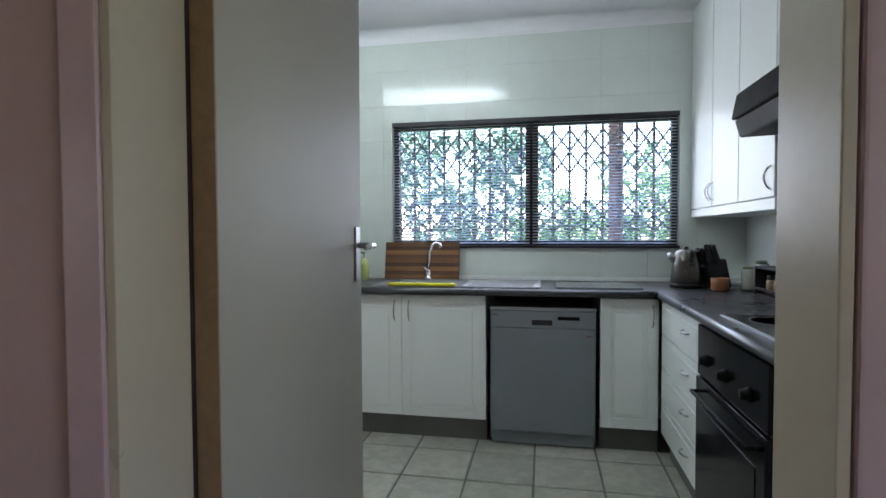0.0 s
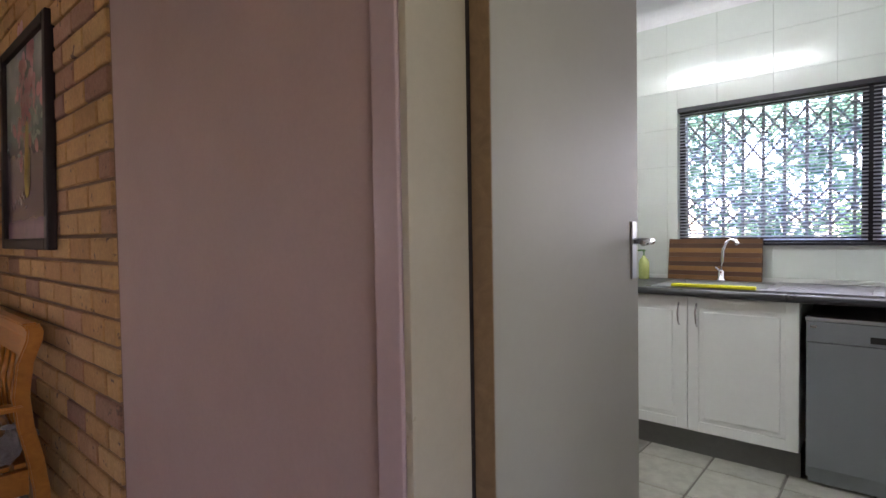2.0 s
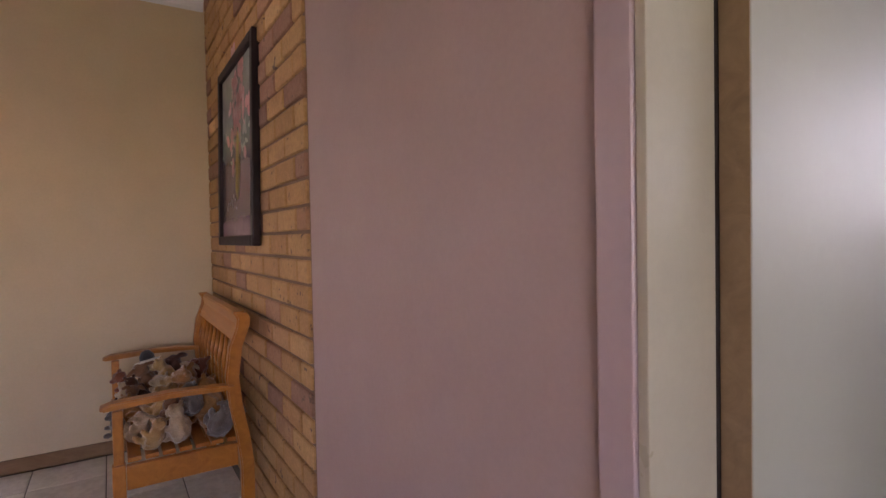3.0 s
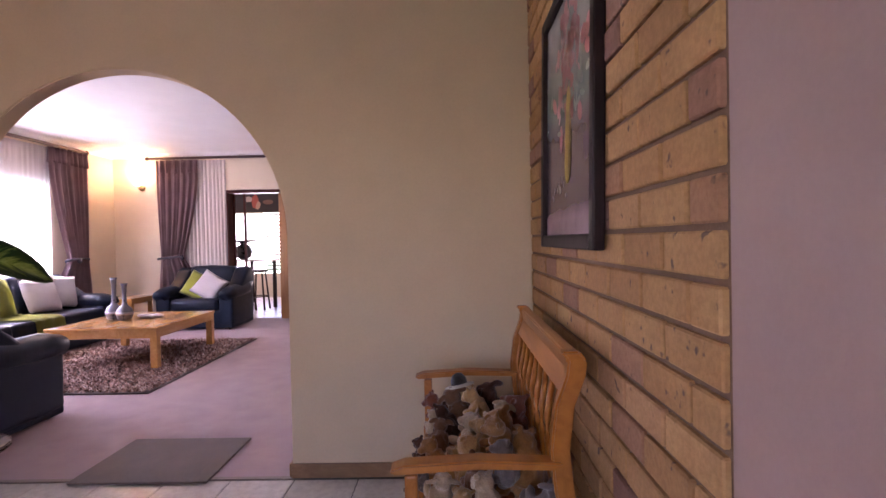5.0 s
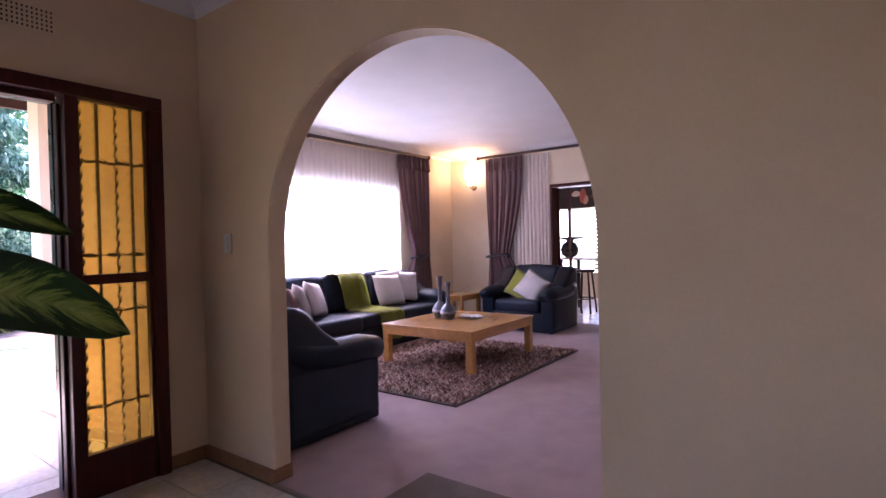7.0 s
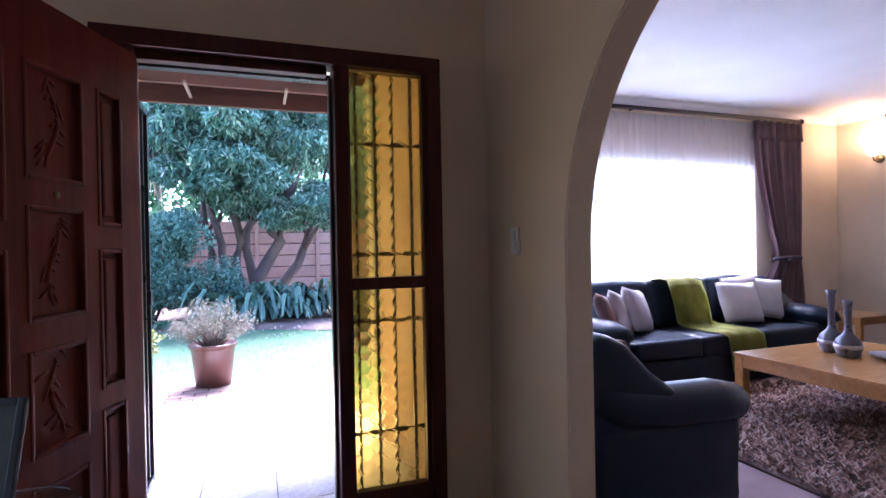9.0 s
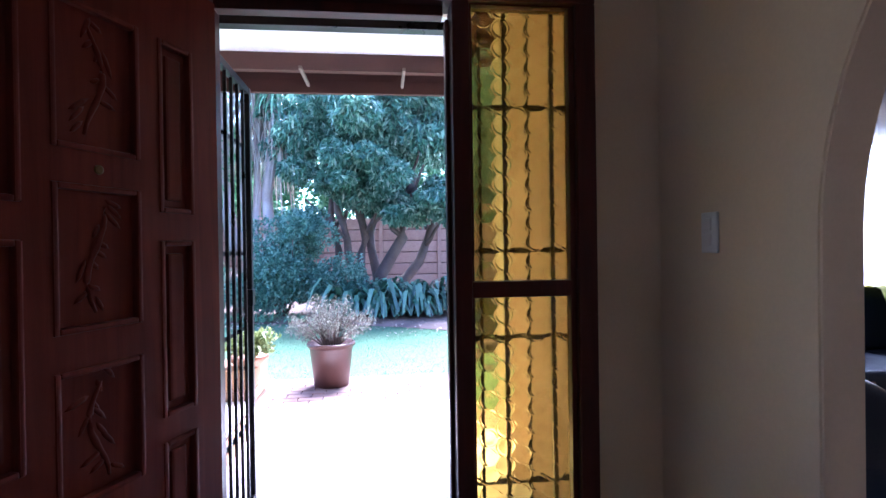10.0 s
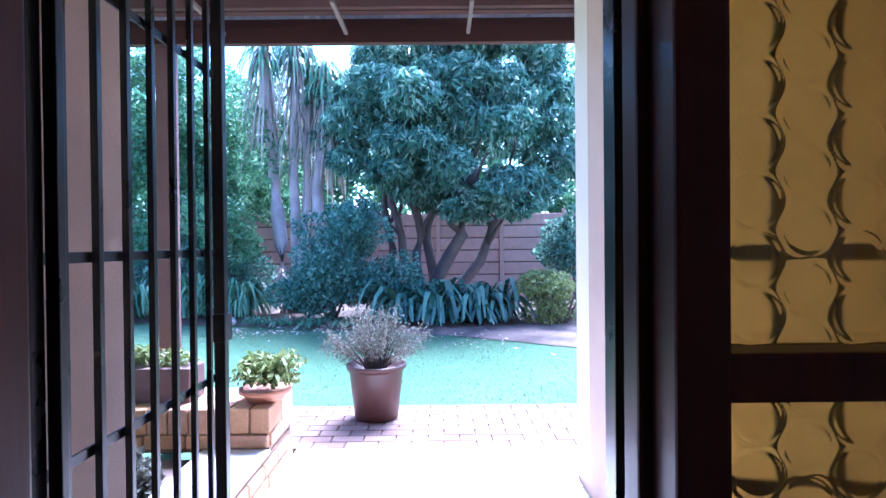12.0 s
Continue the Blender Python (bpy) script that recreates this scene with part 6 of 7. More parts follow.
part("panel", slab((-0.75, 0.0, -0.25), (0.75, 0.02, 0.25), 0.004), plain("dark_picture_ground", (0.035, 0.02, 0.016), 0.4), art)
for k, (x, z, w, h, c) in enumerate(((0.0, 0.0, 0.08, 0.16, (0.45, 0.09, 0.05)), (0.05, -0.08, 0.07, 0.1, (0.55, 0.3, 0.2)), (-0.15, 0.05, 0.1, 0.06, (0.6, 0.45, 0.35)), (0.3, -0.02, 0.12, 0.05, (0.2, 0.1, 0.06)))):
    bm = bmesh.new()
    blob(bm, (x, -0.004, z), (w, 0.004, h), 2, 0.3, k)
    part("daub", bm, plain("daub_%d" % k, c, 0.4), art)
DARKW = timber("dark_stool_wood", (0.02, 0.01, 0.008), (0.05, 0.025, 0.018), 0.4)


def bar_stool(x, y):
    s = thing("bar_stool", "dark wooden bar stool in the sunroom", "stool", pose(x, y, 0), "sunroom bar stools")
    bm = bmesh.new()
    lathe(bm, [(0.15, 0.70), (0.17, 0.71), (0.17, 0.735), (0.15, 0.745), (0.0, 0.742)], 22)
    part("seat", bm, DARKW, s, "", True)
    for a in range(4):
        c, q = math.cos(a * math.pi / 2 + 0.78), math.sin(a * math.pi / 2 + 0.78)
        bm = bmesh.new()
        rod(bm, (0.2 * c, 0.2 * q, 0), (0.12 * c, 0.12 * q, 0.71), 0.017, 0.015)
        part("leg", bm, DARKW, s)
    bm = bmesh.new()
    tube(bm, [(0.17 * math.cos(t), 0.17 * math.sin(t), 0.25) for t in [2 * math.pi * k / 16 for k in range(17)]], 0.01, 6)
    part("foot_ring", bm, DARKW, s)


for x, y in ((-10.5, -3.62), (-10.75, -3.45), (-11.2, -3.95)):
    bar_stool(x, y)
bt = thing("bar_table", "tall table with a pale top in the sunroom", "table", pose(-11.5, -3.65, 0))
part("tabletop", slab((-0.5, -0.45, 0.90), (0.5, 0.45, 0.93), 0.006), plain("pale_counter", (0.5, 0.42, 0.36), 0.35), bt)
for sx in (-0.42, 0.42):
    for sy in (-0.38, 0.38):
        part("leg", slab((sx - 0.03, sy - 0.03, 0), (sx + 0.03, sy + 0.03, 0.899), 0.004), DARKW, bt)
ur = thing("dark_urn", "dark round-bodied urn on the sunroom table", "urn", pose(-11.3, -3.95, 0.93))
bm = bmesh.new()
lathe(bm, [(0.06, 0), (0.14, 0.05), (0.17, 0.15), (0.13, 0.26), (0.06, 0.30), (0.09, 0.34), (0.26, 0.36), (0.25, 0.38), (0.0, 0.385)], 24)
part("body", bm, plain("dark_urn_glaze", (0.02, 0.012, 0.012), 0.3), ur, "", True)

# ---- porch and garden ----
GZ = -0.09
PORCH_TILE = pieces("pale_porch_tile", [(0, (0.72, 0.67, 0.64)), (1, (0.78, 0.73, 0.70))], 0.5, 30, 0.1, None, 0.3)
PAVER = pieces("pink_clay_paver", [(0, (0.17, 0.10, 0.085)), (0.5, (0.23, 0.145, 0.125)), (1, (0.30, 0.20, 0.175))], 0.85, 60, 0.4)
GARDEN_BRICK = pieces("orange_garden_brick", [(0, (0.42, 0.22, 0.11)), (0.5, (0.5, 0.29, 0.15)), (1, (0.42, 0.24, 0.16))], 0.85, 60, 0.5)
CAP = plain("pale_screed", (0.6, 0.54, 0.5), 0.8, 0, 80, 0.12, 0.2)
SOIL = plain("leafy_soil", (0.15, 0.10, 0.08), 0.95, 0, 30, 0.5, 0.8)
REDBROWN = plain("oxide_painted_timber", (0.085, 0.03, 0.022), 0.6, 0, 80, 0.2, 0.15)
SOFFIT = plain("white_soffit", (0.78, 0.76, 0.76), 0.7, 0, 60, 0.05, 0.1)
bpy.data.objects["ground"].data.materials.clear()
gm, gnt, gb = node_material("mown_lawn_ground", 0.95)
gv = coords(gnt)
gc = ramp(gnt, noise_node(gnt, gv, 1.1, 5, 0.6), [(0.3, (0.055, 0.12, 0.058)), (0.55, (0.07, 0.145, 0.07)), (0.75, (0.10, 0.165, 0.09))])
gc = mix(gnt, gc, ramp(gnt, noise_node(gnt, gv, 60.0, 3), [(0.35, (0.55, 0.55, 0.5)), (0.65, (1.2, 1.2, 1.1))]), 0.8, "MULTIPLY")
gnt.links.new(gc, gb.inputs["Base Color"])
bump(gnt, gb, noise_node(gnt, gv, 90.0, 3), 0.8, 0.02)
bpy.data.objects["ground"].data.materials.append(gm)

structure(part("porch_base", slab((-3.55, -5.93, -0.4), (-1.83, -3.35, GZ + 0.012)), FLOOR_GROUT), "bed of the tiled porch floor", "floor")
structure(part("paving_base", slab((-5.2, -6.83, -0.4), (-1.2, -5.932, GZ + 0.006)), MORTAR), "sandy bed of the brick paving", "paving")
structure(part("wall_house_north", boxes(((-1.95, -3.92, -0.2), (-1.80, -3.35, 2.9)), ((-1.80, -3.92, -0.2), (3.0, -3.77, 2.9)), ((-1.80, -3.77, -0.2), (2.75, -3.35, -0.01))), STUCCO), "buff plastered outside wall beside the gate", "wall")
structure(part("ceiling_porch", slab((-3.55, -5.58, 2.76), (3.0, -3.35, 2.82)), SOFFIT), "white boarded porch ceiling", "ceiling")
structure(part("wall_over_entrance", slab((-3.55, -3.36, TOP), (3.0, -3.2, 3.4)), STUCCO), "plastered wall above the porch", "wall")
structure(part("roof_house", boxes(((-13.4, -5.7, 3.3), (3.2, 4.6, 3.42))), REDBROWN), "plain roof closing the house above", "roof")
cor = bmesh.new()
rows = [[cor.verts.new((x, y, z + 0.012 * math.sin(2 * math.pi * x / 0.076))) for x in [-5.5 + 0.0095 * k for k in range(900)]] for y, z in ((-5.55, 2.86), (-6.2, 2.74))]
for k in range(899):
    cor.faces.new((rows[0][k], rows[0][k + 1], rows[1][k + 1], rows[1][k]))
bmesh.ops.solidify(cor, geom=cor.faces[:], thickness=0.002)
structure(part("roof_porch_sheet", cor, plain("grey_roof_sheet", (0.3, 0.28, 0.28), 0.45, 0.6), None, "", True), "corrugated grey roof sheet over the porch edge", "roof")
beam = thing("porch_beam", "oxide-brown timber eaves beam with struts", "beam")
part("fascia", slab((-5.5, -5.95, 2.55), (3.0, -5.90, 2.66), 0.004), REDBROWN, beam)
part("purlin", slab((-5.5, -5.80, 2.68), (3.0, -5.74, 2.74), 0.004), REDBROWN, beam)
part("gutter_board", slab((-5.5, -6.06, 2.62), (3.0, -6.03, 2.76), 0.004), REDBROWN, beam)
STRUT = plain("pale_strut", (0.2, 0.145, 0.12), 0.6)
for x in (-4.53, -3.75, -2.97, -2.19, -1.41, -0.63, 0.15):
    part("strut", slab((x - 0.012, -5.93, 2.6), (x + 0.012, -5.45, 2.625), 0.003), STRUT, beam, "paler timber strut")
part("back_board", slab((-5.5, -5.60, 2.625), (3.0, -5.56, 2.76), 0.004), REDBROWN, beam)
post = thing("porch_post", "square brown timber porch post", "post", pose(-0.99, -5.99, GZ))
part("shaft", slab((-0.05, -0.05, 0.0), (0.05, 0.05, 2.66), 0.006), plain("mauve_brown_timber", (0.17, 0.09, 0.08), 0.6, 0, 60, 0.2), post)
part("shoe", slab((-0.065, -0.065, 0.0), (0.065, 0.065, 0.08), 0.004), IRON, post)

# pot on the paving
pot = thing("plant_pot", "large brown plastic pot with a grey twiggy shrub", "plant pot", pose(-2.276, -6.55, GZ + 0.026))
POTM = plain("brown_plastic_pot", (0.085, 0.036, 0.03), 0.42, 0, 60, 0.12, 0.1)
bm = bmesh.new()
lathe(bm, [(0.155, 0), (0.165, 0.004), (0.205, 0.36), (0.205, 0.375), (0.225, 0.378), (0.23, 0.405), (0.222, 0.415), (0.205, 0.41), (0.198, 0.36), (0.0, 0.355)], 40)
part("pot", bm, POTM, pot, "", True)


def leaf_cloud(centres, radii, n, size, seed, aspect=0.42, droop=0.3, shell=0.55):
    """n leaf blades (folded diamonds) scattered through a set of rounded masses; thicker towards their skins."""
    rng = np.random.default_rng(seed)
    c, r = np.array(centres, float), np.array(radii, float)
    w = r.prod(1) ** (2 / 3)
    k = rng.choice(len(c), n, p=w / w.sum())
    d = rng.normal(size=(n, 3))
    d /= np.linalg.norm(d, axis=1, keepdims=True)
    rad = (shell + (1 - shell) * rng.random(n) ** 0.6) * (1 + 0.16 * np.sin(5 * d[:, 0] + 3 * k) * np.cos(4 * d[:, 2] + k))
    p = c[k] + d * r[k] * rad[:, None]
    out = d * 0.7 + rng.normal(size=(n, 3)) * 0.75
    out[:, 2] -= droop
    out /= np.linalg.norm(out, axis=1, keepdims=True)
    s = np.cross(out, rng.normal(size=(n, 3)))
    s /= np.linalg.norm(s, axis=1, keepdims=True)
    up = np.cross(s, out)
    L = size * rng.uniform(0.65, 1.3, n)[:, None]
    a, b = p - out * L * 0.5, p + out * L * 0.5 - up * L * 0.12
    m = p + up * L * 0.06
    v = np.stack([a, m + s * L * aspect * 0.5, b, m - s * L * aspect * 0.5], 1).reshape(-1, 3)
    q = np.arange(4 * n).reshape(-1, 4)
    return v, np.concatenate([q[:, [0, 1, 2]], q[:, [0, 2, 3]]])


def cloud_part(name, v, f, material, parent, label=""):
    me = bpy.data.meshes.new(name)
    me.from_pydata(v.tolist(), [], f.tolist())
    me.materials.append(material)
    ob = new(name, me)
    ob.parent = parent
    if label:
        ob["label"] = label
    return ob


def masses(centre, size, n, r, seed, flat=0.75):
    rng = random.Random(seed)
    out = []
    while len(out) < n:
        d = Vector((rng.uniform(-1, 1), rng.uniform(-1, 1), rng.uniform(-1, 1)))
        if 0.2 < d.length < 1:
            out.append([centre[i] + d[i] * size[i] for i in range(3)])
    return out, [[r * rng.uniform(0.7, 1.3), r * rng.uniform(0.7, 1.3), r * flat * rng.uniform(0.7, 1.3)] for _ in out]


DARKLEAF = foliage("glossy_dark_leaf", [(0, (0.035, 0.09, 0.06)), (0.4, (0.105, 0.225, 0.16)), (0.75, (0.19, 0.335, 0.25)), (1, (0.43, 0.54, 0.43))], 0.3, 0.5)
HEDGELEAF = foliage("light_green_leaf", [(0, (0.053, 0.135, 0.068)), (0.5, (0.112, 0.240, 0.120)), (1, (0.195, 0.330, 0.180))], 0.45, 0.5)
SHRUBLEAF = foliage("blue_green_leaf", [(0, (0.05, 0.125, 0.095)), (0.5, (0.115, 0.24, 0.185)), (1, (0.28, 0.44, 0.36))], 0.45, 0.5)
LIMELEAF = foliage("yellow_green_leaf", [(0, (0.10, 0.14, 0.035)), (0.5, (0.2, 0.24, 0.07)), (1, (0.34, 0.36, 0.14))], 0.5)
GREYLEAF = foliage("grey_twig_leaf", [(0, (0.06, 0.055, 0.045)), (0.5, (0.12, 0.115, 0.09)), (1, (0.26, 0.26, 0.2))], 0.7)
STRAP = foliage("strap_leaf", [(0, (0.044, 0.123, 0.062)), (0.5, (0.106, 0.220, 0.114)), (1, (0.229, 0.370, 0.211))], 0.4)
BARK = plain("grey_brown_bark", (0.13, 0.095, 0.085), 0.9, 0, 40, 0.35, 0.9)
PALEBARK = plain("pale_cordyline_bark", (0.42, 0.33, 0.31), 0.9, 0, 50, 0.3, 0.9)


def limb(bm, a, b, r1, r2, seed, wig=0.06, n=9):
    a, b = Vector(a), Vector(b)
    pts = []
    for k in range(n):
        t = k / (n - 1)
        o = Vector((noise.noise(Vector((t * 3, seed, 0))), noise.noise(Vector((t * 3, seed, 5))), 0.4 * noise.noise(Vector((t * 3, seed, 9)))))
        pts.append(a.lerp(b, t) + o * wig * (b - a).length * math.sin(math.pi * t) * 2)
    tube(bm, pts, [r1 + (r2 - r1) * k / (n - 1) for k in range(n)], 9)
    return pts


tree = thing("garden_tree", "many-stemmed tree with a broad dark glossy crown", "tree", pose(-2.55, -13.2, GZ))
bm = bmesh.new()
tips = []
for k, (bx, by, tx, ty, tz, r) in enumerate(((0.0, 0, -0.9, 0.4, 2.9, 0.16), (0.1, 0.1, 0.55, 0.2, 3.2, 0.13), (-0.15, 0, -1.9, -0.2, 2.8, 0.13), (0.35, 0, 0.85, 0.3, 2.9, 0.11), (0.6, 0.1, 1.0, -0.2, 3.3, 0.11), (-0.05, -0.1, -0.2, -0.6, 3.6, 0.12))):
    p = limb(bm, (bx, by, 0), (tx, ty, tz), r, r * 0.5, k * 3.3)
    for j in range(3):
        q = p[4 + j]
        e = (q.x + 0.9 * math.cos(k * 2 + j * 2.1), q.y + 0.7 * math.sin(k + j * 2), q.z + 0.9 + 0.3 * j)
        limb(bm, q, e, r * 0.4, 0.02, k + j * 7.7, 0.05, 6)
part("trunk", bm, BARK, tree, "grey-brown forked stems", True)
cs, rs = masses((-0.75, 0.3, 3.9), (2.6, 1.7, 1.9), 62, 0.62, 11, 0.6)
v, f = leaf_cloud(cs, rs, 56000, 0.19, 12, 0.3, 0.9)
tagged(cloud_part("crown", v, f, DARKLEAF, tree, "dense dark glossy leaves"), kind="stuff")
cs, rs = masses((0.2, 1.2, 3.0), (1.6, 0.9, 0.7), 16, 0.4, 15, 0.6)
cs2, rs2 = masses((-1.35, 1.0, 2.25), (0.95, 0.6, 0.6), 14, 0.36, 17, 0.6)
v, f = leaf_cloud(cs + cs2, rs + rs2, 13000, 0.16, 16, 0.32, 0.8)
tagged(cloud_part("low_foliage", v, f, DARKLEAF, tree), kind="stuff")

hedge = thing("leafy_tree", "tall light green leafy tree by the fence", "tree", pose(2.6, -13.6, GZ))
bm = bmesh.new()
for k, (bx, tx, ty, tz) in enumerate(((0, -0.8, 0.3, 4.2), (0.2, 0.7, 0.2, 4.4), (-0.2, 0.0, -0.4, 4.8))):
    limb(bm, (bx, 0, 0), (tx, ty, tz), 0.14, 0.04, k * 2.2)
part("trunk", bm, BARK, hedge, "", True)
cs, rs = masses((-0.1, 0.2, 3.0), (2.3, 1.3, 2.6), 52, 0.6, 21, 0.8)
v, f = leaf_cloud(cs, rs, 34000, 0.12, 22, 0.5, 0.2)
tagged(cloud_part("crown", v, f, HEDGELEAF, hedge, "small light green leaves"), kind="stuff")

palm = thing("cabbage_tree", "pale-stemmed cabbage tree with drooping strap leaves", "tree", pose(0.05, -12.9, GZ))
bm = bmesh.new()
heads = []
for k, (bx, tx, ty, tz, r) in enumerate(((-0.35, -0.62, 0.1, 5.0, 0.13), (0.05, 0.05, 0.0, 5.6, 0.11), (0.25, 0.62, 0.1, 5.5, 0.15), (-0.05, -0.2, -0.2, 5.3, 0.1))):
    heads.append(limb(bm, (bx, 0, 0), (tx, ty, tz), r, r * 0.75, 20 + k, 0.02)[-1])
part("trunk", bm, PALEBARK, palm, "pale ringed stems", True)
rg = random.Random(8)


def strap_leaves(base_pts, n, length, width, rise, seed, spread=1.0):
    """Arching strap leaves from each base point."""
    r = random.Random(seed)
    verts, faces = [], []
    for base in base_pts:
        for _ in range(n):
            a, L, up = r.uniform(0, 6.283), length * r.uniform(0.6, 1.15), rise * r.uniform(0.5, 1.25)
            w = width * r.uniform(0.7, 1.2)
            dx, dy = math.cos(a), math.sin(a)
            i0 = len(verts)
            for k in range(6):
                t = k / 5
                h = up * L * (1.9 * t - 1.9 * t * t * (0.92 if rise > 0 else 0.0)) if rise > 0 else rise * L * t ** 1.3
                g = L * t * spread * (1 if rise > 0 else 0.35 * (1 - 0.5 * t))
                ww = w * (math.sin(math.pi * (0.12 + 0.83 * t)) ** 0.6)
                for s in (-1, 1):
                    verts.append((base[0] + dx * g - dy * s * ww / 2, base[1] + dy * g + dx * s * ww / 2, base[2] + h))
            for k in range(5):
                faces.append((i0 + 2 * k, i0 + 2 * k + 1, i0 + 2 * k + 3, i0 + 2 * k + 2))
    return verts, faces


def strap_part(name, vf, material, parent, label=""):
    me = bpy.data.meshes.new(name)
    me.from_pydata(*[vf[0], [], vf[1]])
    me.materials.append(material)
    ob = new(name, me)
    ob.parent = parent
    if label:
        ob["label"] = label
    return tagged(ob, kind="stuff")


DRY = foliage("dry_strap_leaf", [(0, (0.2, 0.15, 0.12)), (0.5, (0.33, 0.27, 0.22)), (1, (0.45, 0.4, 0.33))], 0.8)
hp = [(h.x, h.y, h.z - 0.15 * j) for h in heads for j in range(4)]
strap_part("green_leaves", strap_leaves(hp, 26, 1.2, 0.04, -0.5, 3, 2.4), STRAP, palm, "long arching green leaves")
strap_part("dry_skirt", strap_leaves([(h.x, h.y, h.z - 0.2 - 0.3 * j) for h in heads for j in range(6)], 20, 1.3, 0.028, -0.9, 4, 1.9), DRY, palm, "dry hanging grey-pink leaves")


def shrub(name, label, at, size, n_mass, r, n, leaf, material, seed, aspect=0.45, lobes=()):
    s = thing(name, label, "shrub", pose(*at))
    bm = bmesh.new()
    for k in range(6):
        a = k * 1.05
        limb(bm, (0.06 * math.cos(a), 0.06 * math.sin(a), 0), (size[0] * 0.6 * math.cos(a), size[1] * 0.6 * math.sin(a), size[2] * 1.3), 0.03, 0.008, seed + k, 0.05, 6)
    part("stems", bm, BARK, s, "", True)
    cs, rs = masses((0, 0, size[2]), (size[0] - r * 0.6, size[1] - r * 0.6, size[2] - r * 0.5), n_mass, r, seed, 0.85)
    for k, (c, half, m) in enumerate(lobes):
        c2, r2 = masses(c, half, m, r * 0.8, seed + 5 + k, 0.85)
        cs, rs = cs + c2, rs + r2
    v, f = leaf_cloud(cs, rs, n, leaf, seed + 1, aspect, 0.15)
    v[:, 2] = np.maximum(v[:, 2], 0.01)
    tagged(cloud_part("foliage", v, f, material, s), kind="stuff")
    return s


shrub("round_shrub", "spreading blue-green shrub with an uneven outline in the bed", (-0.8, -11.9, GZ), (0.95, 0.85, 1.15), 22, 0.4, 21000, 0.085, SHRUBLEAF, 31, 0.45, (((-1.0, 0.1, 0.6), (0.75, 0.5, 0.5), 14), ((0.4, 0.0, 0.5), (0.5, 0.5, 0.4), 6), ((-0.35, 0.1, 1.7), (0.6, 0.4, 0.45), 7)))
shrub("yellow_shrub", "yellow-green variegated shrub at the lawn edge", (-4.75, -11.2, GZ), (0.75, 0.6, 0.52), 14, 0.25, 5000, 0.075, LIMELEAF, 41)
shrub("dark_shrub", "dark green shrub against the fence", (-5.6, -12.9, GZ), (1.0, 0.7, 1.1), 18, 0.35, 7000, 0.1, DARKLEAF, 51)
shrub("back_shrub", "shaded dark shrub below the tree", (2.3, -13.0, GZ), (1.9, 0.6, 0.8), 24, 0.42, 12000, 0.1, DARKLEAF, 61)
for k, (x, y, s, n) in enumerate(((0.95, -12.2, 0.95, 120), (1.9, -12.3, 0.95, 110), (2.9, -12.2, 0.9, 100))):
    c = thing("agapanthus_clump", "clump of arching green strap leaves", "plant", pose(x, y, GZ), "agapanthus clumps")
    strap_part("leaves", strap_leaves([(0.14 * math.cos(a), 0.14 * math.sin(a), 0) for a in (0, 1.6, 3.1, 4.7)], n // 2, s, 0.045, 1.35, 70 + k, 0.75), STRAP, c)
for k, (x, y) in enumerate(((-2.1, -11.5), (-2.7, -11.35), (-3.3, -11.4), (-3.75, -11.6), (-2.5, -11.9), (-3.2, -12.0))):
    c = thing("clivia_clump", "dark broad-leaved clivia clump under the tree", "plant", pose(x, y, GZ), "clivia clumps")
    strap_part("leaves", strap_leaves([(0.1 * math.cos(a), 0.1 * math.sin(a), 0) for a in (0, 1.3, 2.6, 3.9, 5.2)], 22, 0.95, 0.085, 1.15, 90 + k, 0.8), foliage("clivia_leaf_%d" % k, [(0, (0.02, 0.055, 0.035)), (0.5, (0.06, 0.135, 0.085)), (0.85, (0.14, 0.24, 0.16)), (1, (0.34, 0.44, 0.34))], 0.28), c)
for k, (x, y) in enumerate(((-0.1, -11.3), (-0.6, -11.2), (0.35, -11.5), (-1.2, -11.15))):
    c = thing("edging_grass", "low tuft of edging grass by the lawn", "plant", pose(x, y, GZ), "edging tufts")
    strap_part("leaves", strap_leaves([(0.12 * math.cos(a), 0.08 * math.sin(a), 0) for a in (0, 1.6, 3.1, 4.7)], 18, 0.36, 0.02, 0.7, 120 + k, 0.8), STRAP, c)
stone = part("garden_stone", bmesh.new(), CAP)
bm = bmesh.new()
blob(bm, (0, 0, 0.06), (0.2, 0.15, 0.1), 2, 0.3, 4)
bm.to_mesh(stone.data)
bm.free()
stone.location = (0.95, -11.5, GZ)
tagged(stone, "pale rounded garden stone at the bed edge", "stone")

# twiggy shrub in the pot
bm = bmesh.new()
rt = random.Random(17)
twigs = []
for k in range(64):
    a, q = rt.uniform(0, 6.283), rt.uniform(0.05, 0.95)
    e = Vector((math.cos(a) * 0.47 * q, math.sin(a) * 0.47 * q, 0.36 + rt.uniform(0.22, 0.5) * (1.1 - 0.5 * q)))
    s = Vector((math.cos(a) * 0.05, math.sin(a) * 0.05, 0.35))
    tube(bm, [s, s.lerp(e, 0.5) + Vector((0, 0, 0.04)), e], [0.006, 0.004, 0.002], 5)
    twigs += [s.lerp(e, t) for t in (0.55, 0.7, 0.85, 1.0)]
sh = part("shrub", bm, plain("grey_twig_bark", (0.14, 0.105, 0.09), 0.9), pot, "twiggy grey-leaved shrub", True)
v, f = leaf_cloud([list(t) for t in twigs], [[0.06, 0.06, 0.05]] * len(twigs), 5200, 0.028, 18, 0.3, 0.0, 0.1)
tagged(cloud_part("leaves", v, f, GREYLEAF, sh), kind="stuff")

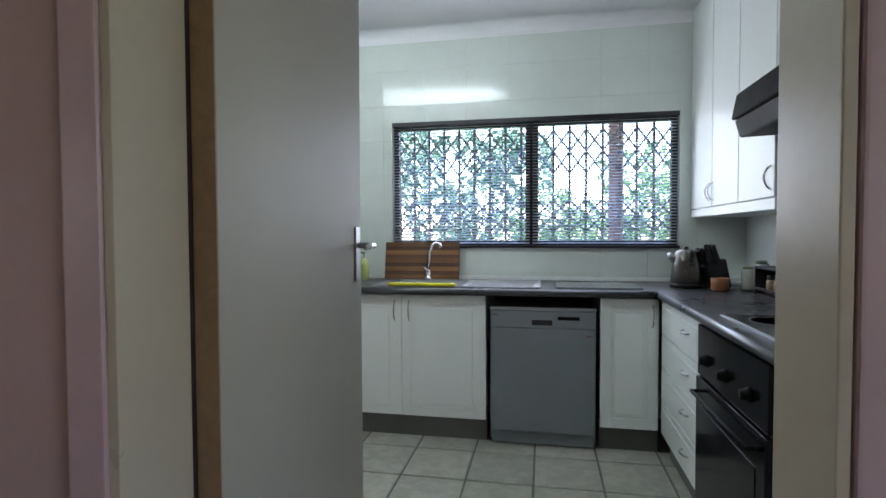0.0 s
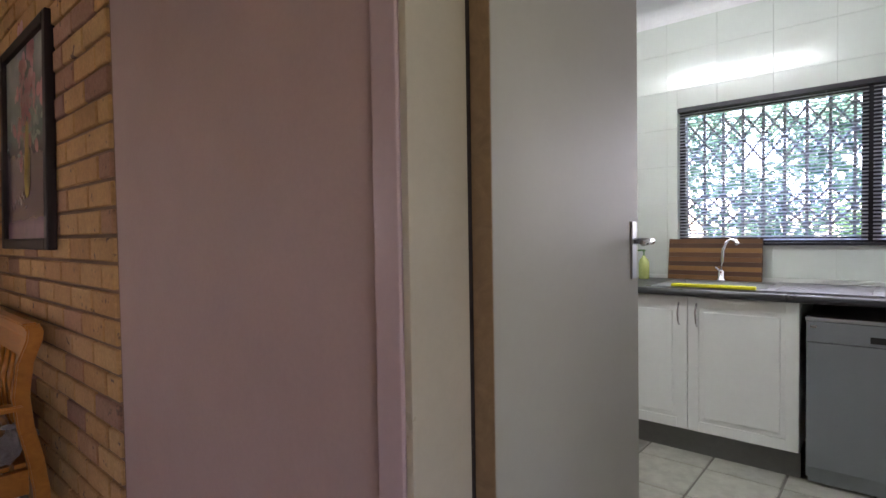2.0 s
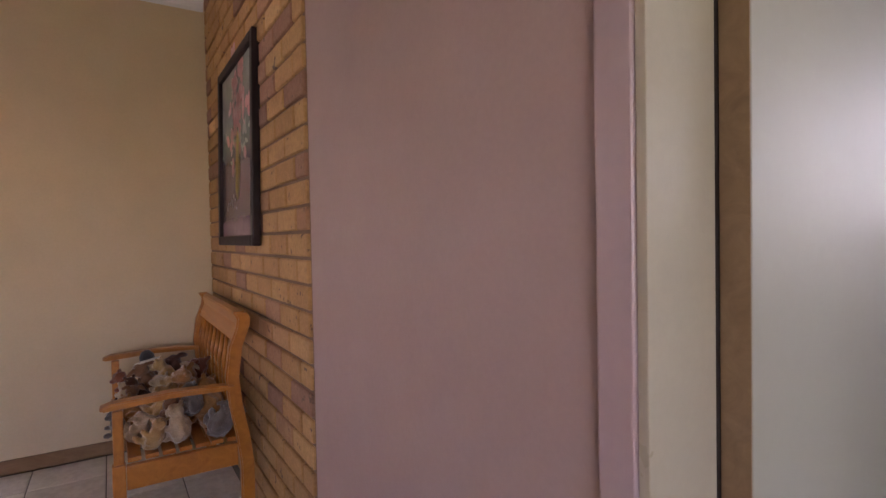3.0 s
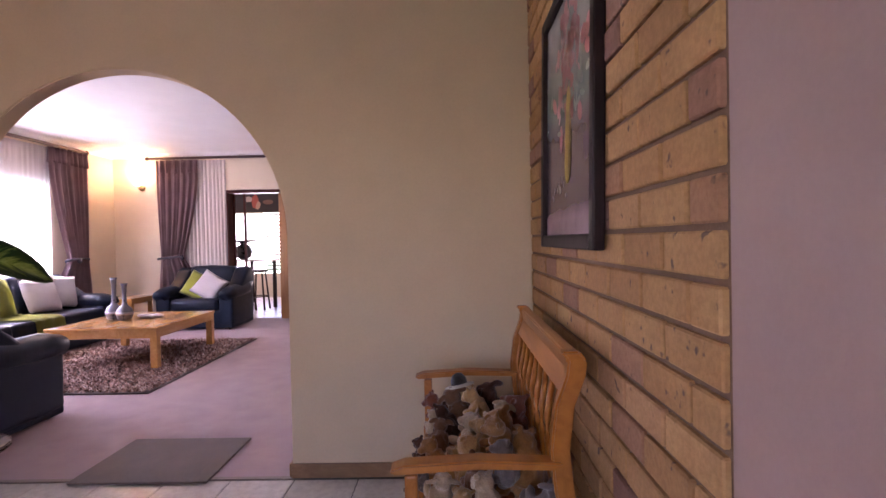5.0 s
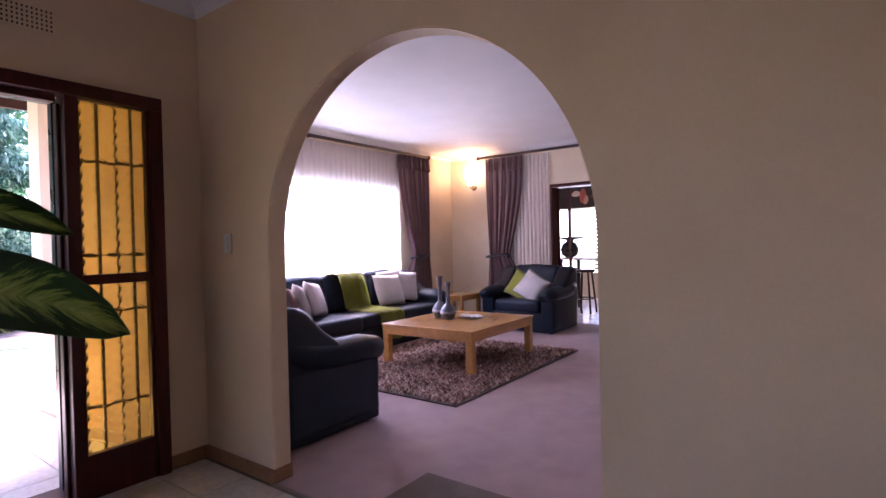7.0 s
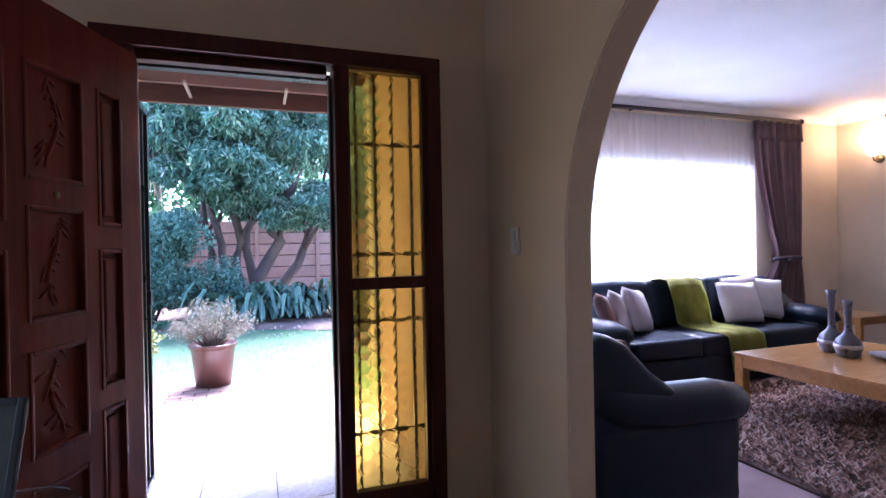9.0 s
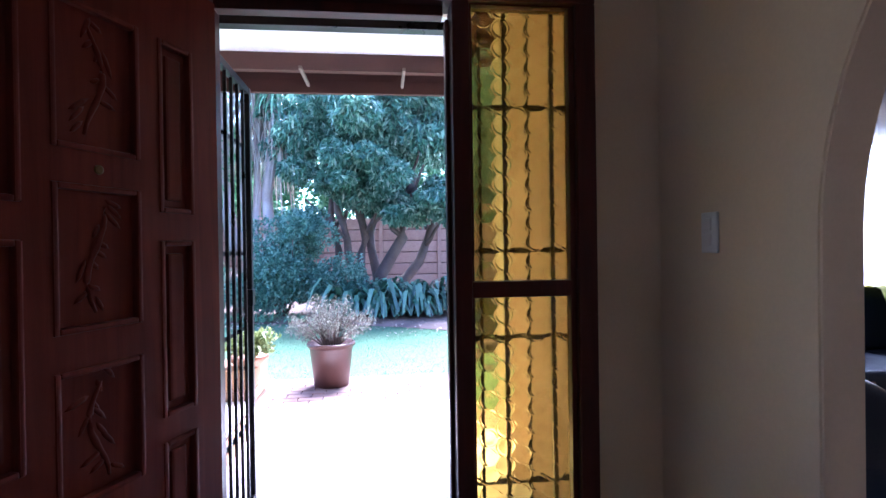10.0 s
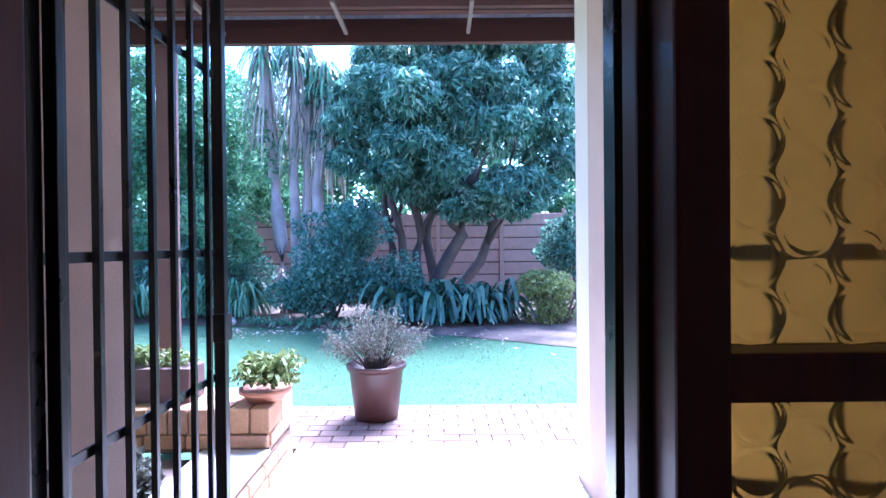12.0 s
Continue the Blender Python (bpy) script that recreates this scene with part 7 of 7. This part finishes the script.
# beds and fence
bed = bmesh.new()
front = [(6, -12.6), (2.5, -12.0), (0.5, -11.55), (-1.5, -11.0), (-3.0, -10.3), (-4.4, -9.4), (-6.5, -8.2)]
fr = [bed.verts.new((x, y + 0.08 * math.sin(3 * x), GZ - 0.02)) for x, y in front]
bk = [bed.verts.new((x, -17.5, GZ + 0.03)) for x, _ in front]
md = [bed.verts.new((x, y - 0.35, GZ + 0.03)) for x, y in front]
for k in range(len(front) - 1):
    bed.faces.new((fr[k], fr[k + 1], md[k + 1], md[k]))
    bed.faces.new((md[k], md[k + 1], bk[k + 1], bk[k]))
structure(part("ground_bed", bed, SOIL), "leaf-strewn soil of the planted bed", "soil")
FENCE = pieces("pinkish_precast_slab", [(0, (0.34, 0.215, 0.185)), (1, (0.43, 0.285, 0.25))], 0.85, 40, 0.3)
fence = thing("precast_fence", "pinkish precast concrete slab fence with posts", "fence", pose(0, -15.4, GZ))
# dark sheet behind the slabs puts shade into their joints
part("backing", slab((-12.0, -0.05, 0.0), (8.1, -0.021, 2.1)), plain("fence_joint_shade", (0.13, 0.08, 0.07), 0.9), fence, "dark sheet painting shade into the slab joints")
pme = cme = None
for i in range(13):
    x = -12.0 + 1.55 * i
    for j in range(7):
        if pme is None:
            o = part("slab", slab((0.0, -0.02, 0.012), (1.45, 0.03, 0.288), 0.02), FENCE, fence)
            pme = o.data
        else:
            o = new("slab", pme)
            o.parent = fence
        o.location = (x + 0.05, 0, 0.3 * j)
    if cme is None:
        o = part("fence_post", slab((-0.05, -0.06, 0), (0.05, 0.06, 2.2), 0.01), FENCE, fence)
        cme = o.data
    else:
        o = new("fence_post", cme)
        o.parent = fence
    o.location = (x, 0, 0)
cs, rs = [], []
for k in range(60):
    rr = random.Random(300 + k)
    cs.append([-16 + 0.55 * k, -19.5 + rr.uniform(-1, 1), rr.uniform(1.0, 6.6)])
    rs.append([1.2, 0.9, 1.7])
for k in range(40):
    rr = random.Random(500 + k)
    cs.append([-14 + 0.7 * k, -16.9 + rr.uniform(-0.5, 0.5), rr.uniform(1.6, 3.6)])
    rs.append([0.9, 0.6, 0.9])
v, f = leaf_cloud(cs, rs, 56000, 0.25, 301, 0.5, 0.3)
fw = cloud_part("far_trees", v, f, HEDGELEAF, None)
tagged(fw, "leafy neighbouring trees beyond the fence", "trees", kind="stuff")
# garden behind the kitchen window
v, f = leaf_cloud([[-0.6 + 0.6 * k, 10.5 + math.sin(k * 2.6), 0.7 + 0.5 * math.sin(k * 1.9) + 0.18 * k] for k in range(9)], [[0.9, 0.7, 0.9]] * 9, 4200, 0.2, 402, 0.5)
kb2 = cloud_part("yard_hedge", v, f, HEDGELEAF, None)
tagged(kb2, "pale sunlit hedge beyond the kitchen yard", "hedge", kind="stuff")
v, f = leaf_cloud([[-4.2 + 0.42 * k, 8.6 + 0.4 * math.sin(k * 2.1), 2.0 + 0.8 * math.sin(k * 1.7)] for k in range(10)], [[0.6, 0.6, 0.7]] * 10, 5000, 0.16, 401, 0.45)
kb = cloud_part("kitchen_side_bushes", v, f, SHRUBLEAF, None)
tagged(kb, "leafy bushes outside the kitchen window", "bushes", kind="stuff")
structure(part("ground_yard", slab((-12, 3.9, -0.5), (12, 30, -0.12)), gm), "grassy yard behind the house", "ground")
kp = thing("yard_post", "pink-brown painted veranda post outside the kitchen", "post", pose(0.62, 5.0, -0.12))
part("shaft", slab((-0.06, -0.06, 0), (0.06, 0.06, 2.7), 0.005), plain("pink_brown_paint", (0.42, 0.24, 0.22), 0.6), kp)
eb = thing("yard_eaves", "oxide-brown eaves beam outside the kitchen window", "beam", pose(0, 5.0, 2.42))
part("board", slab((-4, -0.06, 0), (4, 0.06, 0.2), 0.005), REDBROWN, eb)

# planter to the side of the porch
planter = thing("brick_planter", "low orange brick planter with a pale capped ledge", "planter", pose(0, 0, GZ))
part("ledge_core", slab((-1.815, -5.86, 0), (-1.46, -3.95, 0.19)), MORTAR, planter)
part("ledge_cap", slab((-1.825, -5.44, 0.19), (-1.45, -3.95, 0.215), 0.006), CAP, planter, "pale screed ledge top")
part("back_core", slab((-1.81, -5.86, 0.19), (-0.5, -5.46, 0.42)), MORTAR, planter)
part("soil", slab((-1.46, -5.46, 0), (-0.5, -3.95, 0.15)), SOIL, planter)
part("side_core", slab((-0.5, -5.86, 0), (-0.3, -3.95, 0.42)), CAP, planter)


def brick_run(parent, name, m, mat, size, spots):
    """Bricks sharing one mesh."""
    me = None
    for loc, turn in spots:
        if me is None:
            o = part(name, slab((-size[0] / 2, -size[1] / 2, -size[2] / 2), (size[0] / 2, size[1] / 2, size[2] / 2), 0.005, 1), mat, parent)
            me = o.data
        else:
            o = new(name, me)
            o.parent = parent
        o.location, o.rotation_euler = loc, turn
    return me


rb = random.Random(2)
brick_run(planter, "brick", None, GARDEN_BRICK, (0.222, 0.05, 0.073), [((-1.805, -5.74 + 0.232 * k + 0.06 * (j % 2), 0.045 + 0.083 * j), (0, 0, math.pi / 2)) for k in range(8) for j in range(2)])
brick_run(planter, "brick", None, GARDEN_BRICK, (0.222, 0.05, 0.073), [((-1.70 + 0.232 * k, -5.455, 0.255), (0, 0, 0)) for k in range(5)] + [((-1.80, -5.575 - 0.232 * k, 0.255), (0, 0, math.pi / 2)) for k in range(2)])
brick_run(planter, "brick", None, GARDEN_BRICK, (0.105, 0.222, 0.14), [((-1.765 + 0.115 * k, -5.555, 0.365 + 0.002 * rb.random()), (0, 0, 0)) for k in range(11)] + [((-1.765 + 0.115 * k, -5.785, 0.365), (0, 0, 0)) for k in range(11)])
tp = thing("terracotta_bowl", "terracotta bowl of trailing variegated plants on the planter", "plant pot", pose(-1.74, -5.62, GZ + 0.437))
bm = bmesh.new()
lathe(bm, [(0.09, 0), (0.1, 0.01), (0.135, 0.05), (0.15, 0.055), (0.15, 0.075), (0.14, 0.078), (0.12, 0.05), (0.0, 0.05)], 30)
part("bowl", bm, plain("terracotta", (0.42, 0.17, 0.09), 0.7), tp, "", True)
v, f = leaf_cloud([[0.0, 0.0, 0.14], [0.08, 0.02, 0.17], [-0.08, 0.02, 0.15], [-0.11, -0.02, 0.22], [0.05, -0.05, 0.2]], [[0.12, 0.11, 0.07]] * 5, 900, 0.045, 61, 0.55, 0.0, 0.2)
tagged(cloud_part("trailing_plant", v, f, LIMELEAF, tp, "cream-edged trailing leaves"), kind="stuff")
sprig = strap_leaves([(-0.05, 0, 0.1)], 7, 0.32, 0.02, 0.9, 71, 0.6)
strap_part("sprigs", sprig, LIMELEAF, tp)
bx = thing("planter_box", "brown rectangular planter box with small plants", "planter", pose(-1.02, -5.66, GZ + 0.437))
part("box", slab((-0.3, -0.1, 0), (0.25, 0.1, 0.2), 0.008), plain("mauve_brown_box", (0.15, 0.085, 0.08), 0.6), bx)
v, f = leaf_cloud([[-0.15, 0, 0.24], [0.05, 0, 0.26]], [[0.14, 0.09, 0.06]] * 2, 420, 0.045, 62, 0.5, 0.0, 0.2)
tagged(cloud_part("plants", v, f, LIMELEAF, bx), kind="stuff")
for k, (x, y, r) in enumerate(((-1.1, -4.6, 0.28), (-1.0, -5.1, 0.26), (-1.25, -5.0, 0.2))):
    b = thing("bedding_plant", "cream and green bedding plant in the planter", "plant", pose(x, y, GZ + 0.15), "bedding plants")
    v, f = leaf_cloud([[0, 0, r * 0.7], [r * 0.4, 0.05, r * 0.5], [-r * 0.4, 0, r * 0.5]], [[r * 0.6, r * 0.6, r * 0.5]] * 3, 1100, 0.055, 80 + k, 0.55, 0.0, 0.2)
    v[:, 2] = np.maximum(v[:, 2], 0.004)
    tagged(cloud_part("foliage", v, f, (LIMELEAF, HEDGELEAF, GREYLEAF)[k], b), kind="stuff")

# fallen leaves and grass blades near the paving
rng = np.random.default_rng(77)
n = 420
lx, ly = rng.uniform(-6.5, -2.2, n), rng.uniform(-10.6, -8.6, n)
keep = (ly < -8.2 - (lx + 6.5) * 0.42 + 0.4)
lx, ly = lx[keep], ly[keep]
v, f = leaf_cloud([[a, b, GZ - 0.02] for a, b in zip(lx[:120], ly[:120])], [[0.12, 0.12, 0.004]] * len(lx[:120]), 260, 0.06, 78, 0.5, 0.0, 0.1)
v[:, 2] = GZ - 0.012 + np.abs(v[:, 2] - GZ) * 0.3
tagged(cloud_part("fallen_leaves", v, f, foliage("pale_dead_leaf", [(0, (0.3, 0.2, 0.15)), (1, (0.5, 0.42, 0.36))], 0.8, 0.0), None), "pale fallen leaves on the bed edge", "leaves", kind="stuff")
n = 22000
gx, gy = rng.uniform(-6.5, 3.5, n), -6.84 - rng.random(n) ** 1.4 * 4.2
ga, gh = rng.uniform(0, 6.283, n), rng.uniform(0.012, 0.028, n)
gw = 0.0035
bz = np.full(n, -0.12)
v = np.stack([np.stack([gx - gw * np.sin(ga), gy + gw * np.cos(ga), bz], -1), np.stack([gx + gw * np.sin(ga), gy - gw * np.cos(ga), bz], -1), np.stack([gx + 0.02 * np.cos(ga), gy + 0.02 * np.sin(ga), bz + gh], -1)], 1).reshape(-1, 3)
gr = cloud_part("grass", v, np.arange(3 * n).reshape(-1, 3), foliage("grass_blade", [(0, (0.055, 0.115, 0.055)), (0.6, (0.08, 0.155, 0.078)), (1, (0.14, 0.20, 0.11))], 0.7), None)
tagged(gr, "short mown lawn grass", "grass", kind="stuff")

# fallen leaves on the bed and the lawn edge
rl = np.random.default_rng(77)
n = 420
p = np.stack([rl.uniform(-5.4, 0.6, n), -10.75 + rl.normal(size=n) * 0.35, np.full(n, GZ + 0.022)], 1)
a = rl.uniform(0, 6.283, n)
d1, d2 = np.stack([np.cos(a), np.sin(a), 0.25 * rl.normal(size=n)], 1), np.stack([-np.sin(a), np.cos(a), 0.2 * rl.normal(size=n)], 1)
L = rl.uniform(0.025, 0.05, n)[:, None]
v = np.stack([p - d1 * L, p + d2 * L * 0.45, p + d1 * L, p - d2 * L * 0.45], 1).reshape(-1, 3)
q = np.arange(4 * n).reshape(-1, 4)
lit = cloud_part("fallen_leaves", v, np.concatenate([q[:, [0, 1, 2]], q[:, [0, 2, 3]]]), foliage("fallen_leaf", [(0, (0.2, 0.13, 0.08)), (0.5, (0.4, 0.3, 0.22)), (1, (0.6, 0.52, 0.45))], 0.8), None)
tagged(lit, "pale fallen leaves scattered on the flower bed", "leaves", kind="stuff")

structure(part("porch_edge", slab((-4.6, -5.931, -0.4), (-3.551, -5.502, GZ + 0.02), 0.004), CAP), "pale screed strip beside the porch", "floor")

# ---- bricks, tiles and pavers, piece by piece ----
def shared(name, size, material, parent, spots, bevel=0.003):
    """Pieces of one size, centred, on shared mesh data."""
    me = None
    for x, y, z in spots:
        if me is None:
            me = part(name, slab([-s / 2 for s in size], [s / 2 for s in size], bevel, 1), material, parent)
            o, me = me, me.data
        else:
            o = new(name, me)
            o.parent = parent
        o.location = (x, y, z)


def cut_row(a, b, pitch, start):
    """Piece spans along a row from a to b with joints at start + k * pitch."""
    k = math.floor((a - start) / pitch)
    out, at = [], start + k * pitch
    while at < b:
        lo, hi = max(at, a), min(at + pitch, b)
        if hi - lo > 0.03:
            out.append((lo, hi))
        at += pitch
    return out


def fill(name, parent, material, rows, joint, thick, put, bevel=0.003):
    """Rows of (v0, v1, spans): each piece from its own size, alike sizes share a mesh. put maps u, v to a place."""
    made = {}
    for v0, v1, spans in rows:
        for lo, hi in spans:
            w, h = round(hi - lo - joint, 3), round(v1 - v0 - joint, 3)
            if w < 0.015 or h < 0.015:
                continue
            size, loc, turn = put((lo + hi) / 2, (v0 + v1) / 2, w, h)
            key = (w, h)
            if key not in made:
                o = part(name, slab([-s / 2 for s in size], [s / 2 for s in size], bevel, 1), material, parent)
                made[key] = o.data
            else:
                o = new(name, made[key])
                o.parent = parent
            o.location = loc


wb = bpy.data.objects["wall_behind_brick"]
COURSE = 0.0872
BZ0 = 1.2405 - 0.002
rows = []
zb = BZ0 - 15 * COURSE
rj = random.Random(3)
for k in range(-1, 33):
    z0, z1 = max(0.0, zb + k * COURSE), min(TOP, zb + (k + 1) * COURSE)
    if z1 - z0 > 0.03:
        rows.append((z0, z1, cut_row(-3.728, -1.815, 0.232, -1.815 + (0.116 if k % 2 else 0.0))))
fill("brick", wb, BRICK, rows, 0.0125, 0.02, lambda u, v, w, h: ((w, 0.022, h), (u, 0.6035 + 0.004 * rj.random() - 0.002, v), 0), 0.004)

kw = bpy.data.objects["wall_kitchen_window"]
TW, TH = 0.30, 0.245
trows = []
k0 = 0
z = 0.91
while z < 2.66:
    z1 = min(z + TH, 2.66)
    spans = []
    for lo, hi in cut_row(-1.75, 1.24, TW, -1.75):
        if z1 <= WZ0 + 0.001 or z >= WZ1 - 0.001:
            spans.append((lo, hi))
        else:
            if lo < WX0:
                spans.append((lo, min(hi, WX0)))
            if hi > WX1:
                spans.append((max(lo, WX1), hi))
    if z < WZ0 < z1:
        trows.append((z, WZ0, [(a, b) for a, b in cut_row(max(-1.75, WX0 - 0.0), WX1, TW, -1.75)]))
    if z < WZ1 < z1:
        trows.append((WZ1, z1, [(a, b) for a, b in cut_row(WX0, WX1, TW, -1.75)]))
    trows.append((z, z1, spans))
    z = z1
fill("tile", kw, KTILE, trows, 0.001, 0.006, lambda u, v, w, h: ((w, 0.008, h), (u, 3.652, v), 0), 0.0007)

kfl = bpy.data.objects["floor_kitchen"]
fill("tile", kfl, KFLOOR_TILE, [(a, b, cut_row(-2.5, 0.68, 0.335, -0.068)) for a, b in cut_row(0.9, 3.1, 0.345, 2.57)], 0.012, 0.01, lambda u, v, w, h: ((w, h, 0.01), (u, v, -0.005), 0), 0.003)
hfl = bpy.data.objects["floor_hall"]
fill("tile", hfl, HALL_TILE, [(a, b, cut_row(-3.70, 2.59, 0.333, -3.42)) for a, b in cut_row(-3.09, 0.58, 0.333, -1.325)], 0.006, 0.01, lambda u, v, w, h: ((w, h, 0.01), (u, v, -0.005), 0), 0.002)
pfl = bpy.data.objects["porch_base"]
fill("tile", pfl, PORCH_TILE, [(a, b, cut_row(-3.55, -1.83, 0.40, -2.79)) for a, b in cut_row(-5.93, -3.36, 0.40, -3.75)], 0.006, 0.01, lambda u, v, w, h: ((w, h, 0.012), (u, v, GZ + 0.016), 0), 0.002)
pav = bpy.data.objects["paving_base"]
prow = cut_row(-6.83, -5.932, 0.108, -5.932)
fill("paver", pav, PAVER, [(a, b, cut_row(-4.6, -1.25, 0.218, -2.79 + (0.109 if k % 2 else 0))) for k, (a, b) in enumerate(prow)], 0.007, 0.01, lambda u, v, w, h: ((w, h, 0.02), (u, v, GZ + 0.012 + 0.003 * rj.random()), 0), 0.004)
